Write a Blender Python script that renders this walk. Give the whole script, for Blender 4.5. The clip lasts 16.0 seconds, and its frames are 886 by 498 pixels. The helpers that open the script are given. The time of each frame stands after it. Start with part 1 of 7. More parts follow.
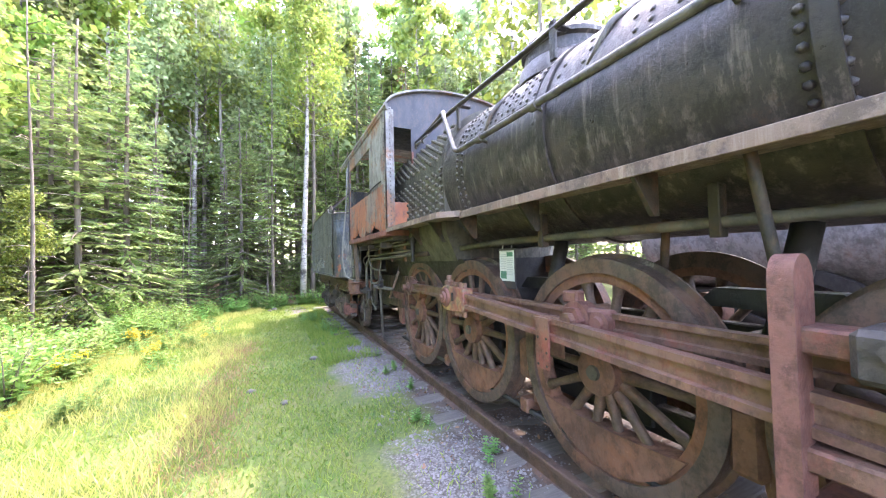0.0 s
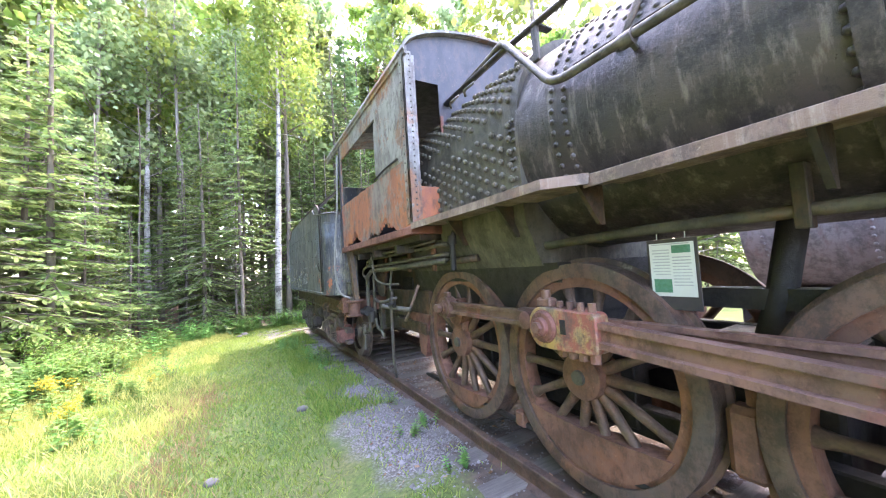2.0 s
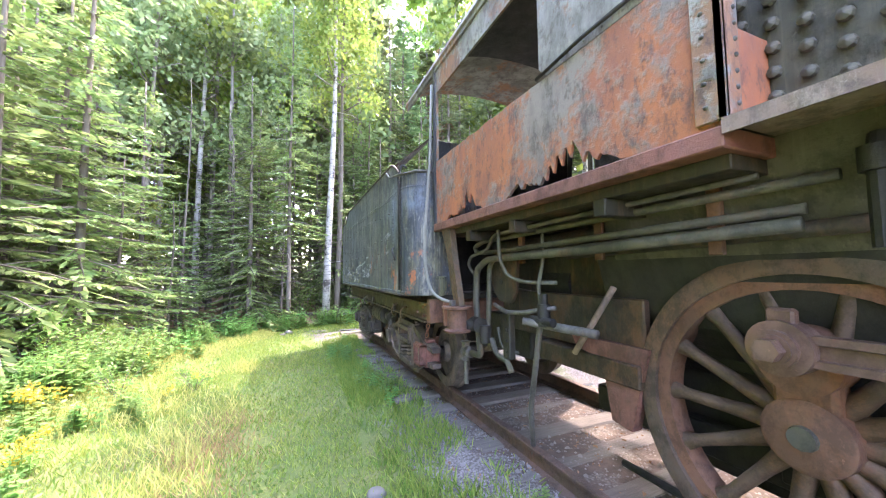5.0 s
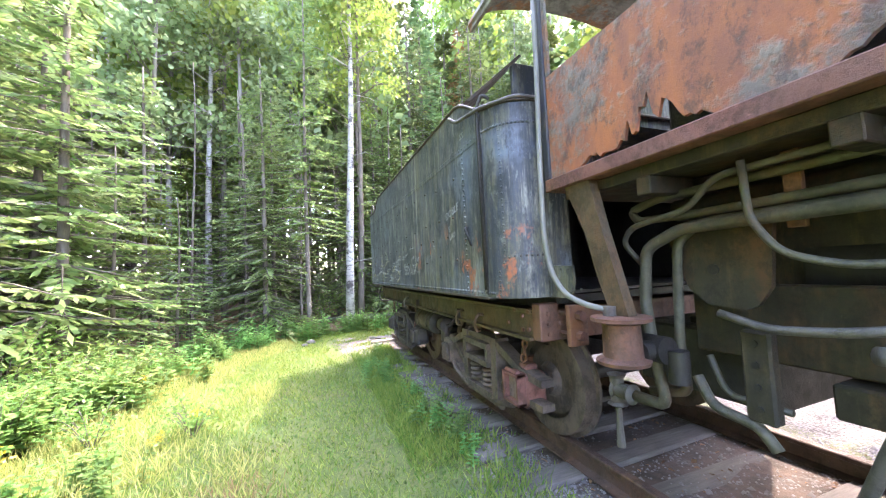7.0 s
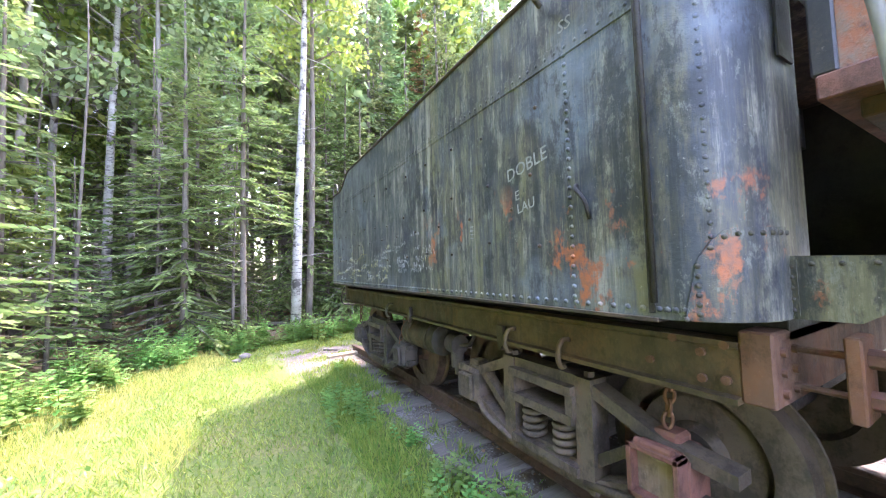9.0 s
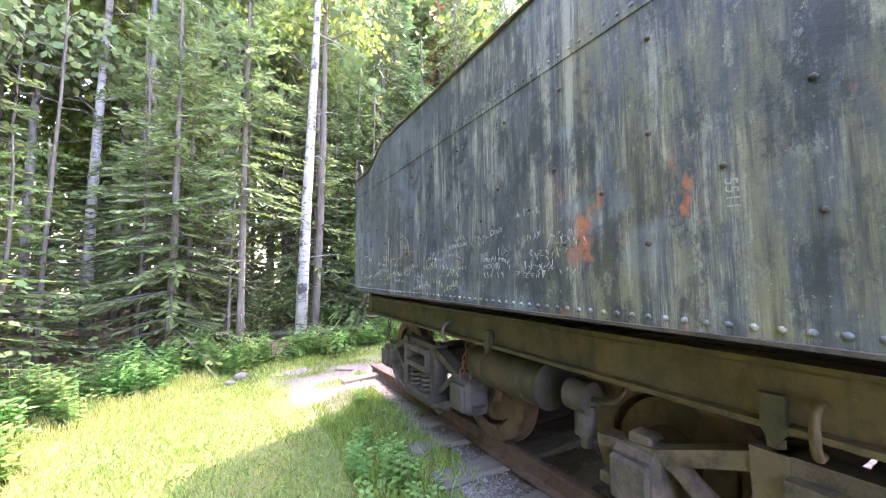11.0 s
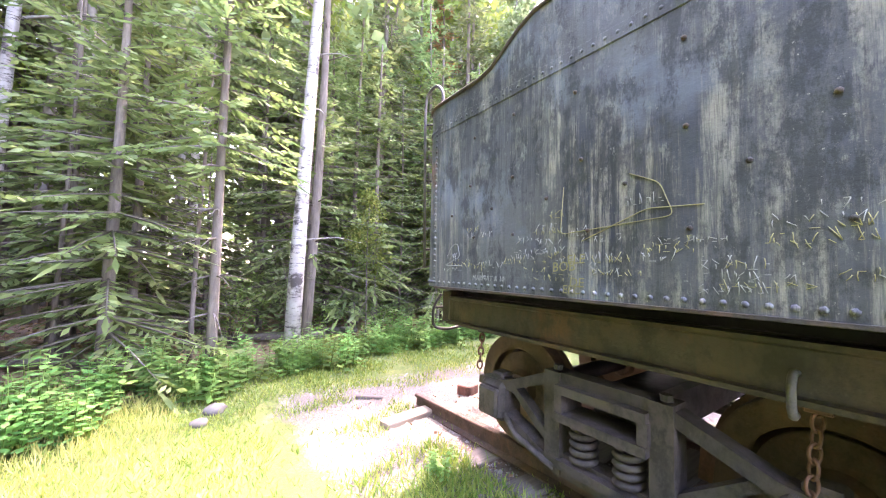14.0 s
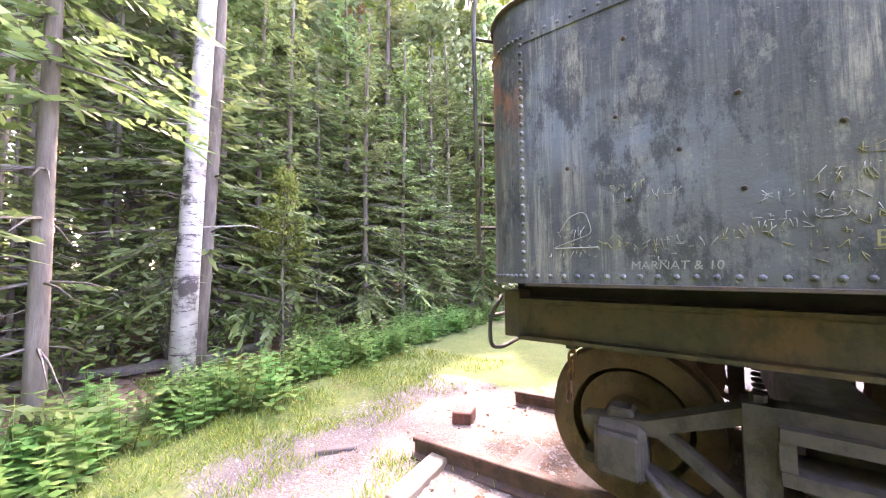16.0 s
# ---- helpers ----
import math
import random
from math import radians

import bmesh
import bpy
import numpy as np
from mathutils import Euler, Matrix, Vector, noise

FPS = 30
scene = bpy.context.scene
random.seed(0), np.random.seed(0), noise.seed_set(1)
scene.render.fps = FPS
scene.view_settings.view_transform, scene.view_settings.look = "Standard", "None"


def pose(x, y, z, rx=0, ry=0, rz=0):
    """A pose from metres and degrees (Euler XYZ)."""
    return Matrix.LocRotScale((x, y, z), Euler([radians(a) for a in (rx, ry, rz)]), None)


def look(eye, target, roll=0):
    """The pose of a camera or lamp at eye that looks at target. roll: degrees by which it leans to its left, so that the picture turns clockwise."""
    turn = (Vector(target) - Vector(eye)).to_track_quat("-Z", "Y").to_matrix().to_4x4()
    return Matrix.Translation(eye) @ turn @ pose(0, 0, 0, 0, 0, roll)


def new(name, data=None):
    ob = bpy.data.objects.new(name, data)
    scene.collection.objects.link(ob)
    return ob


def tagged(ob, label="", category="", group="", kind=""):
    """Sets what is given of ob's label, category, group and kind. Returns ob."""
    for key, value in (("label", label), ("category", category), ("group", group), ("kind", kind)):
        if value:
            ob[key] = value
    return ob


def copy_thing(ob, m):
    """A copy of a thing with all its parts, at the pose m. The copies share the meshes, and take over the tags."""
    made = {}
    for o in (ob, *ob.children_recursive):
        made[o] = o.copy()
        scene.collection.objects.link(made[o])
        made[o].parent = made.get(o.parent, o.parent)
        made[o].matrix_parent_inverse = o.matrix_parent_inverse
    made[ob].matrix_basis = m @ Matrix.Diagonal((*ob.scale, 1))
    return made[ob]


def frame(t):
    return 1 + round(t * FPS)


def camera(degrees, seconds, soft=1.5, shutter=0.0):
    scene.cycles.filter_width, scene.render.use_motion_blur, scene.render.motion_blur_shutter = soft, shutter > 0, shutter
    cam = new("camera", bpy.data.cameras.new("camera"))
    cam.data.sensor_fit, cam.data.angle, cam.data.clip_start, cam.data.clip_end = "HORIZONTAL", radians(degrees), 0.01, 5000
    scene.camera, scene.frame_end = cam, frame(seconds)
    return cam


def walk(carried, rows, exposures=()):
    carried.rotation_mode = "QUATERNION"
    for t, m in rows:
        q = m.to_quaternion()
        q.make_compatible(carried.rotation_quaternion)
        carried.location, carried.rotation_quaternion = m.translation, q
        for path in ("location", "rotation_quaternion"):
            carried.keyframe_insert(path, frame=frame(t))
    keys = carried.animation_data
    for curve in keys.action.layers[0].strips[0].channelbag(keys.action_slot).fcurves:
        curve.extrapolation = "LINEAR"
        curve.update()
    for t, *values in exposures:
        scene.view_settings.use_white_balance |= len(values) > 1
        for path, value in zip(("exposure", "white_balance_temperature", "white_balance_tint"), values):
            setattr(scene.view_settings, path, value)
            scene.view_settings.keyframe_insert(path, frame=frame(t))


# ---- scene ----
cam = camera(103.2, 16.0, 1.1)
PATH = [
    (0, (0.475, 0.549, 1.652), (1.331, 2.356, 1.706), -1.4),
    (0.5, (0.471, 0.991, 1.619), (1.388, 2.768, 1.663), -0.8),
    (1, (0.532, 1.422, 1.631), (1.439, 3.203, 1.695), -3.2),
    (1.5, (0.531, 1.828, 1.629), (1.413, 3.62, 1.733), -1.2),
    (2, (0.466, 2.222, 1.659), (1.446, 3.962, 1.76), -3.6),
    (2.5, (0.479, 2.607, 1.632), (1.408, 4.372, 1.775), -3.1),
    (3, (0.451, 2.966, 1.655), (1.371, 4.738, 1.768), -3.2),
    (3.5, (0.419, 3.336, 1.666), (1.417, 5.069, 1.703), -1.5),
    (4, (0.492, 3.754, 1.614), (1.334, 5.561, 1.778), -0.5),
    (4.2, (0.484, 3.909, 1.58), (1.262, 5.747, 1.709), -0.7),
    (6.3, (0.442, 5.591, 1.548), (1.256, 7.414, 1.668), -1.5),
    (6.5, (0.425, 5.746, 1.538), (1.231, 7.573, 1.651), -2.5),
    (7, (0.395, 6.157, 1.521), (1.102, 8.024, 1.638), -2.8),
    (7.5, (0.327, 6.57, 1.496), (1.145, 8.392, 1.602), -2.5),
    (8, (0.326, 6.97, 1.507), (1.201, 8.766, 1.619), -3.1),
    (8.5, (0.308, 7.347, 1.524), (1.193, 9.137, 1.627), -2.1),
    (8.7, (0.297, 7.495, 1.507), (1.249, 9.25, 1.618), -1.8),
    (10.8, (0.307, 8.959, 1.512), (1.368, 10.652, 1.602), -1.3),
    (11, (0.33, 9.13, 1.497), (1.32, 10.862, 1.638), -0.6),
    (11.5, (0.345, 9.526, 1.508), (1.335, 11.259, 1.636), -2.2),
    (12, (0.282, 9.889, 1.502), (1.36, 11.568, 1.639), -3.0),
    (12.5, (0.263, 10.287, 1.481), (1.354, 11.954, 1.666), -1.6),
    (13, (0.178, 10.609, 1.463), (1.299, 12.259, 1.611), -0.3),
    (13.5, (0.074, 10.95, 1.459), (1.224, 12.586, 1.496), 1.1),
    (14, (0.097, 11.356, 1.431), (1.242, 12.992, 1.547), 1.2),
    (14.5, (0.022, 11.74, 1.392), (1.258, 13.308, 1.513), 1.9),
    (15, (-0.025, 12.131, 1.391), (1.365, 13.565, 1.48), 2.3),
    (15.5, (0.004, 12.515, 1.396), (1.472, 13.862, 1.567), -1.1),
    (16, (0.023, 12.904, 1.369), (1.612, 14.113, 1.485), -0.3),
]
walk(cam, [(t, look(eye, target, roll)) for t, eye, target, roll in PATH],
     [(0, 4.42, 6700, 25), (4, 4.55, 6500, 27), (7, 4.6, 6550, 25), (11, 4.85, 6500, 37), (14, 5.08, 6850, 42), (16, 4.95, 6950, 45)])

# ---- light ----
SUN_DIR = Vector((0.58, 0.30, 1.0)).normalized()
world = bpy.data.worlds.new("sky")
scene.world = world
world.use_nodes = True
sky = world.node_tree.nodes.new("ShaderNodeTexSky")
sky.sky_type = 'NISHITA'
sky.sun_disc = False
sky.sun_elevation = math.asin(SUN_DIR.z)
sky.sun_rotation = math.atan2(SUN_DIR.x, SUN_DIR.y)
sky.dust_density = 2.5
world.node_tree.links.new(sky.outputs[0], world.node_tree.nodes["Background"].inputs[0])
world.node_tree.nodes["Background"].inputs[1].default_value = 0.15
sun = new("sun", bpy.data.lights.new("sun", "SUN"))
sun.data.energy, sun.data.angle, sun.data.color = 0.68, radians(0.8), (1.0, 0.92, 0.76)
sun.matrix_world = look(tuple(SUN_DIR * 30), (0, 0, 0))


# ---- materials ----
def mat(name):
    m = bpy.data.materials.new(name)
    m.use_nodes = True
    nt = m.node_tree
    return m, nt, nt.nodes["Principled BSDF"]


def node(nt, kind, **kw):
    n = nt.nodes.new(kind)
    for k, v in kw.items():
        n.inputs[k].default_value = v
    return n


def coords(nt, scale=(1, 1, 1), loc=(0, 0, 0)):
    tc = nt.nodes.new("ShaderNodeTexCoord")
    mp = nt.nodes.new("ShaderNodeMapping")
    mp.inputs["Scale"].default_value = scale
    mp.inputs["Location"].default_value = loc
    nt.links.new(tc.outputs["Object"], mp.inputs[0])
    return mp.outputs[0]


def noise_tex(nt, scale, detail=5.0, rough=0.6, stretch=(1, 1, 1), loc=(0, 0, 0)):
    n = node(nt, "ShaderNodeTexNoise", Scale=scale, Detail=detail, Roughness=rough)
    nt.links.new(coords(nt, stretch, loc), n.inputs["Vector"])
    return n.outputs["Fac"]


def ramp(nt, fac, *stops):
    r = nt.nodes.new("ShaderNodeValToRGB")
    els = r.color_ramp.elements
    while len(els) < len(stops):
        els.new(0.5)
    for e, (p, c) in zip(els, stops):
        e.position = p
        e.color = (*c, 1) if len(c) == 3 else c
    nt.links.new(fac, r.inputs[0])
    return r.outputs[0]


def mask(nt, fac, lo, hi):
    return ramp(nt, fac, (lo, (0, 0, 0)), (hi, (1, 1, 1)))


def mix(nt, fac, a, b, mode='MIX'):
    n = nt.nodes.new("ShaderNodeMix")
    n.data_type, n.blend_type = 'RGBA', mode
    for sock, v in ((n.inputs["Factor"], fac), (n.inputs["A"], a), (n.inputs["B"], b)):
        if isinstance(v, (int, float)):
            sock.default_value = v
        elif isinstance(v, tuple):
            sock.default_value = (*v, 1)
        else:
            nt.links.new(v, sock)
    return n.outputs["Result"]


def math_node(nt, op, a, b=0.0):
    n = nt.nodes.new("ShaderNodeMath")
    n.operation = op
    for sock, v in zip(n.inputs, (a, b)):
        if isinstance(v, (int, float)):
            sock.default_value = v
        else:
            nt.links.new(v, sock)
    return n.outputs[0]


def bump(nt, bsdf, fac, strength=0.4, dist=0.01):
    b = node(nt, "ShaderNodeBump", Strength=strength, Distance=dist)
    nt.links.new(fac, b.inputs["Height"])
    nt.links.new(b.outputs[0], bsdf.inputs["Normal"])


def axis_of(nt, axis):
    tc = nt.nodes.new("ShaderNodeTexCoord")
    s = nt.nodes.new("ShaderNodeSeparateXYZ")
    nt.links.new(tc.outputs["Object"], s.inputs[0])
    return s.outputs[axis]


def metal_mat(name, base, second, rust, rust_lo=0.55, rust_hi=0.7, rough=0.55, streaks=None, metallic=0.0, grain=9.0):
    """Weathered painted or bare iron: two tones, rust patches, thin streaks running down."""
    m, nt, b = mat(name)
    col = mix(nt, mask(nt, noise_tex(nt, 1.7, 6, 0.65), 0.35, 0.68), base, second)
    if streaks:
        st = noise_tex(nt, 1.0, 6, 0.7, (16, 16, 0.9))
        col = mix(nt, mask(nt, st, 0.52, 0.72), col, streaks)
    fine = noise_tex(nt, 28, 6, 0.7)
    patch = math_node(nt, 'ADD', math_node(nt, 'MULTIPLY', noise_tex(nt, 2.3, 8, 0.7, (1, 1, 0.6), (3, 1, 7)), 0.75), math_node(nt, 'MULTIPLY', fine, 0.25))
    col = mix(nt, mask(nt, patch, rust_lo, rust_hi), col, mix(nt, fine, rust, tuple(c * 0.45 for c in rust)))
    grime = mask(nt, noise_tex(nt, 6.5, 9, 0.78, (1, 1, 0.75), (2, 6, 1)), 0.46, 0.58)
    col = mix(nt, math_node(nt, 'MULTIPLY', grime, 0.72), col, tuple(c * 0.30 for c in base))
    chips = mask(nt, noise_tex(nt, 34, 8, 0.8, (1, 1, 1), (8, 8, 2)), 0.60, 0.68)
    col = mix(nt, math_node(nt, 'MULTIPLY', chips, 0.45), col, tuple(min(0.5, c * 2.0 + 0.02) for c in base))
    nt.links.new(col, b.inputs["Base Color"])
    nt.links.new(ramp(nt, noise_tex(nt, grain, 6, 0.6), (0.3, (rough - 0.13,) * 3), (0.7, (rough + 0.15,) * 3)), b.inputs["Roughness"])
    b.inputs["Metallic"].default_value = metallic
    bump(nt, b, math_node(nt, 'ADD', noise_tex(nt, 60, 6, 0.75), math_node(nt, 'ADD', noise_tex(nt, 5, 3, 0.5), math_node(nt, 'MULTIPLY', grime, -0.3))), 0.5, 0.008)
    return m


M_BOILER = metal_mat("boiler_black_paint", (0.031, 0.027, 0.027), (0.068, 0.055, 0.045), (0.15, 0.075, 0.045), 0.60, 0.74, 0.40, (0.19, 0.165, 0.135))
M_FIREBOX = metal_mat("olive_grimy_iron", (0.10, 0.092, 0.065), (0.055, 0.052, 0.042), (0.15, 0.075, 0.04), 0.60, 0.75, 0.6, (0.16, 0.14, 0.10))
# greasy iron; also colours the cab sheets that stand in for shade
M_DARK = metal_mat("dark_greasy_iron_and_shade", (0.017, 0.016, 0.015), (0.034, 0.028, 0.023), (0.085, 0.042, 0.026), 0.60, 0.76, 0.55)
M_OLIVE = metal_mat("olive_rusty_undercarriage", (0.040, 0.034, 0.021), (0.026, 0.023, 0.018), (0.17, 0.075, 0.036), 0.48, 0.66, 0.6, (0.10, 0.07, 0.036))
M_RUSTWHEEL = metal_mat("brown_rusted_wheel_iron", (0.215, 0.100, 0.062), (0.125, 0.064, 0.044), (0.31, 0.115, 0.050), 0.50, 0.66, 0.7)
M_SPOKE = metal_mat("greased_spoke_iron", (0.15, 0.088, 0.056), (0.075, 0.052, 0.040), (0.29, 0.115, 0.055), 0.52, 0.68, 0.6)
M_TYRE = metal_mat("scuffed_tyre_steel", (0.090, 0.070, 0.056), (0.19, 0.088, 0.052), (0.42, 0.38, 0.31), 0.61, 0.68, 0.6)
M_ROD = metal_mat("reddish_primer_rod_steel", (0.23, 0.115, 0.08), (0.13, 0.078, 0.06), (0.33, 0.085, 0.062), 0.52, 0.66, 0.5)
M_REDIRON = metal_mat("red_oxide_iron", (0.235, 0.090, 0.066), (0.16, 0.076, 0.058), (0.14, 0.075, 0.05), 0.52, 0.68, 0.65)
M_BOARD = metal_mat("pinkish_rusted_plate", (0.26, 0.19, 0.15), (0.20, 0.125, 0.09), (0.32, 0.15, 0.08), 0.55, 0.7, 0.65, (0.36, 0.29, 0.23))
M_PIPE = metal_mat("grey_painted_pipe", (0.13, 0.12, 0.105), (0.085, 0.075, 0.062), (0.18, 0.10, 0.055), 0.52, 0.68, 0.5)
M_PIPEGREEN = metal_mat("green_grey_pipe", (0.10, 0.098, 0.07), (0.065, 0.055, 0.036), (0.17, 0.088, 0.042), 0.5, 0.66, 0.55)
M_SILL = metal_mat("brown_black_sill_iron", (0.042, 0.037, 0.028), (0.085, 0.052, 0.030), (0.18, 0.08, 0.04), 0.52, 0.68, 0.55, (0.03, 0.034, 0.028))
M_TRUCK = metal_mat("dusty_black_truck_iron", (0.048, 0.042, 0.040), (0.095, 0.072, 0.060), (0.22, 0.11, 0.085), 0.60, 0.72, 0.65)
M_TRUCKDUSTY = metal_mat("dusty_brown_truck_iron", (0.105, 0.082, 0.066), (0.155, 0.105, 0.078), (0.27, 0.12, 0.07), 0.56, 0.70, 0.7)
M_RAIL = metal_mat("rusted_rail_steel", (0.12, 0.068, 0.045), (0.075, 0.048, 0.036), (0.19, 0.09, 0.048), 0.5, 0.65, 0.65)
M_GREYTANK = metal_mat("grey_weathered_boiler_plate", (0.30, 0.29, 0.29), (0.22, 0.20, 0.20), (0.28, 0.18, 0.14), 0.56, 0.7, 0.6, (0.20, 0.15, 0.14))
M_SILLFRONT = metal_mat("rusty_brown_sill_iron", (0.115, 0.075, 0.036), (0.065, 0.050, 0.030), (0.22, 0.105, 0.045), 0.48, 0.64, 0.6, (0.05, 0.045, 0.03))
M_BOLT = metal_mat("bolt_iron", (0.10, 0.09, 0.07), (0.06, 0.055, 0.045), (0.2, 0.1, 0.05), 0.55, 0.7, 0.55)


def flaking_mat(name, paints, rusts, lo, hi, rough=0.6):
    """Paint flaking off in sharp-edged sheets over bright rust."""
    m, nt, b = mat(name)
    paint = mix(nt, mask(nt, noise_tex(nt, 3.1, 6, 0.7, (1, 1, 0.5)), 0.42, 0.6), *paints)
    under = mix(nt, mask(nt, noise_tex(nt, 4.0, 7, 0.7, (1, 1, 0.4), (5, 2, 1)), 0.4, 0.62), *rusts)
    edge = math_node(nt, 'ADD', math_node(nt, 'MULTIPLY', noise_tex(nt, 1.5, 9, 0.68, (1, 1, 0.8), (1, 9, 4)), 0.8), math_node(nt, 'MULTIPLY', noise_tex(nt, 22, 4, 0.6), 0.2))
    flake = mask(nt, edge, lo, hi)
    col = mix(nt, flake, paint, under)
    col = mix(nt, math_node(nt, 'MULTIPLY', mask(nt, noise_tex(nt, 8, 9, 0.8, (1, 1, 0.6), (2, 4, 9)), 0.50, 0.60), 0.7), col, (0.075, 0.055, 0.05))
    col = mix(nt, math_node(nt, 'MULTIPLY', mask(nt, noise_tex(nt, 30, 8, 0.8), 0.61, 0.67), 0.35), col, (0.36, 0.31, 0.25))
    nt.links.new(col, b.inputs["Base Color"])
    b.inputs["Roughness"].default_value = rough
    bump(nt, b, math_node(nt, 'SUBTRACT', math_node(nt, 'MULTIPLY', noise_tex(nt, 50, 5, 0.7), 0.5), flake), 0.45, 0.008)
    return m


M_CABUP = flaking_mat("grey_flaking_cab_paint", ((0.15, 0.14, 0.125), (0.30, 0.29, 0.26)), ((0.30, 0.14, 0.07), (0.20, 0.12, 0.08)), 0.50, 0.56)
M_CABLOW = flaking_mat("orange_rust_cab_panel", ((0.25, 0.21, 0.18), (0.16, 0.13, 0.12)), ((0.40, 0.135, 0.055), (0.26, 0.10, 0.065)), 0.44, 0.52)
M_STRAP = flaking_mat("ochre_flaking_over_red_strap", ((0.36, 0.23, 0.075), (0.22, 0.16, 0.11)), ((0.33, 0.085, 0.055), (0.20, 0.075, 0.055)), 0.47, 0.53)
M_CABFRONT = flaking_mat("blue_black_cab_front", ((0.026, 0.027, 0.036), (0.055, 0.050, 0.056)), ((0.20, 0.10, 0.07), (0.14, 0.09, 0.08)), 0.60, 0.68, 0.5)


def tender_mat():
    """Old dark slate paint with pale runs, olive wash, dull scuffs with painted blue sheen, a painted haze over the
    rear half, and rust breaking through towards the front.
    """
    m, nt, b = mat("dark_streaked_tender_paint")
    col = mix(nt, mask(nt, noise_tex(nt, 1.1, 6, 0.65), 0.38, 0.62), (0.026, 0.032, 0.048), (0.070, 0.078, 0.090))
    tc = nt.nodes.new("ShaderNodeTexCoord")
    xyz = nt.nodes.new("ShaderNodeSeparateXYZ")
    nt.links.new(tc.outputs["Object"], xyz.inputs[0])

    def between(value, lo, hi, soft):
        up = node(nt, "ShaderNodeMapRange", **{"From Min": lo - soft, "From Max": lo + soft})
        dn = node(nt, "ShaderNodeMapRange", **{"From Min": hi + soft, "From Max": hi - soft})
        nt.links.new(value, up.inputs[0])
        nt.links.new(value, dn.inputs[0])
        return math_node(nt, 'MULTIPLY', up.outputs[0], dn.outputs[0])
    wob = math_node(nt, 'MULTIPLY', math_node(nt, 'SUBTRACT', noise_tex(nt, 1.9, 6, 0.7, (1, 1, 0.5)), 0.5), 1.4)
    along = math_node(nt, 'ADD', xyz.outputs[1], wob)
    front = between(along, -4.0, -0.75, 0.25)
    # olive and ochre wash running down the front half
    wash = mask(nt, noise_tex(nt, 1.0, 8, 0.75, (6, 6, 1.1), (1, 2, 8)), 0.45, 0.60)
    col = mix(nt, math_node(nt, 'MULTIPLY', wash, math_node(nt, 'ADD', math_node(nt, 'MULTIPLY', front, 0.50), 0.12)), col, (0.19, 0.17, 0.085))
    # pale mineral runs
    broken = mask(nt, noise_tex(nt, 2.6, 9, 0.8, (1, 1, 0.5), (7, 3, 2)), 0.44, 0.56)
    runs = mask(nt, noise_tex(nt, 1.0, 8, 0.78, (12, 12, 0.6)), 0.49, 0.57)
    col = mix(nt, math_node(nt, 'MULTIPLY', math_node(nt, 'MULTIPLY', runs, broken), 0.85), col, (0.29, 0.275, 0.225))
    fine = mask(nt, noise_tex(nt, 1.0, 6, 0.7, (42, 42, 1.4), (2, 5, 3)), 0.53, 0.66)
    col = mix(nt, math_node(nt, 'MULTIPLY', math_node(nt, 'MULTIPLY', fine, broken), 0.5), col, (0.30, 0.28, 0.21))
    dark_runs = mask(nt, noise_tex(nt, 1.0, 6, 0.7, (24, 24, 1.0), (9, 9, 9)), 0.51, 0.60)
    col = mix(nt, math_node(nt, 'MULTIPLY', dark_runs, 0.55), col, (0.018, 0.021, 0.026))
    # dull scuffs tinted blue, which puts the sky's sheen into the colour
    scuff_sheen = mask(nt, noise_tex(nt, 1.3, 6, 0.6, (1, 1, 1.3), (2, 8, 5)), 0.54, 0.70)
    col = mix(nt, math_node(nt, 'MULTIPLY', scuff_sheen, 0.5), col, (0.20, 0.25, 0.34))
    # haze of reflected sky on the rear half, painted into the colour
    bloom = math_node(nt, 'MULTIPLY', mask(nt, noise_tex(nt, 0.7, 5, 0.55, (1, 1, 0.8), (4, 1, 6)), 0.36, 0.62), between(along, 0.2, 6.0, 0.7))
    col = mix(nt, math_node(nt, 'MULTIPLY', bloom, 0.42), col, (0.19, 0.205, 0.225))
    # blackened blotches and small chips
    col = mix(nt, math_node(nt, 'MULTIPLY', mask(nt, noise_tex(nt, 6, 9, 0.8, (1, 1, 0.45), (3, 3, 3)), 0.50, 0.57), 0.75), col, (0.022, 0.026, 0.032))
    col = mix(nt, math_node(nt, 'MULTIPLY', mask(nt, noise_tex(nt, 13, 8, 0.8, (1, 1, 0.5), (6, 1, 3)), 0.57, 0.63), 0.5), col, (0.22, 0.23, 0.21))
    col = mix(nt, mask(nt, noise_tex(nt, 46, 7, 0.8), 0.63, 0.69), col, (0.34, 0.34, 0.30))
    # rust patches: scattered in the front half, a strip at the back corner
    worn = math_node(nt, 'ADD', math_node(nt, 'MULTIPLY', noise_tex(nt, 2.9, 4, 0.6, (1, 1, 0.8), (0, 3.4, 2.1)), 0.66), math_node(nt, 'MULTIPLY', noise_tex(nt, 12, 7, 0.75, (1, 1, 0.6)), 0.34))
    rust = mix(nt, mask(nt, noise_tex(nt, 25, 4), 0.4, 0.6), (0.40, 0.115, 0.045), (0.24, 0.10, 0.06))
    col = mix(nt, math_node(nt, 'MULTIPLY', mask(nt, worn, 0.56, 0.60), math_node(nt, 'MULTIPLY', front, between(xyz.outputs[2], 1.2, 1.85, 0.12))), col, rust)
    corner = math_node(nt, 'MULTIPLY', between(xyz.outputs[1], 2.66, 2.95, 0.06), mask(nt, noise_tex(nt, 5, 7, 0.75, (1, 1, 0.5), (1, 1, 4)), 0.50, 0.58))
    col = mix(nt, math_node(nt, 'MULTIPLY', corner, 0.75), col, rust)
    nt.links.new(col, b.inputs["Base Color"])
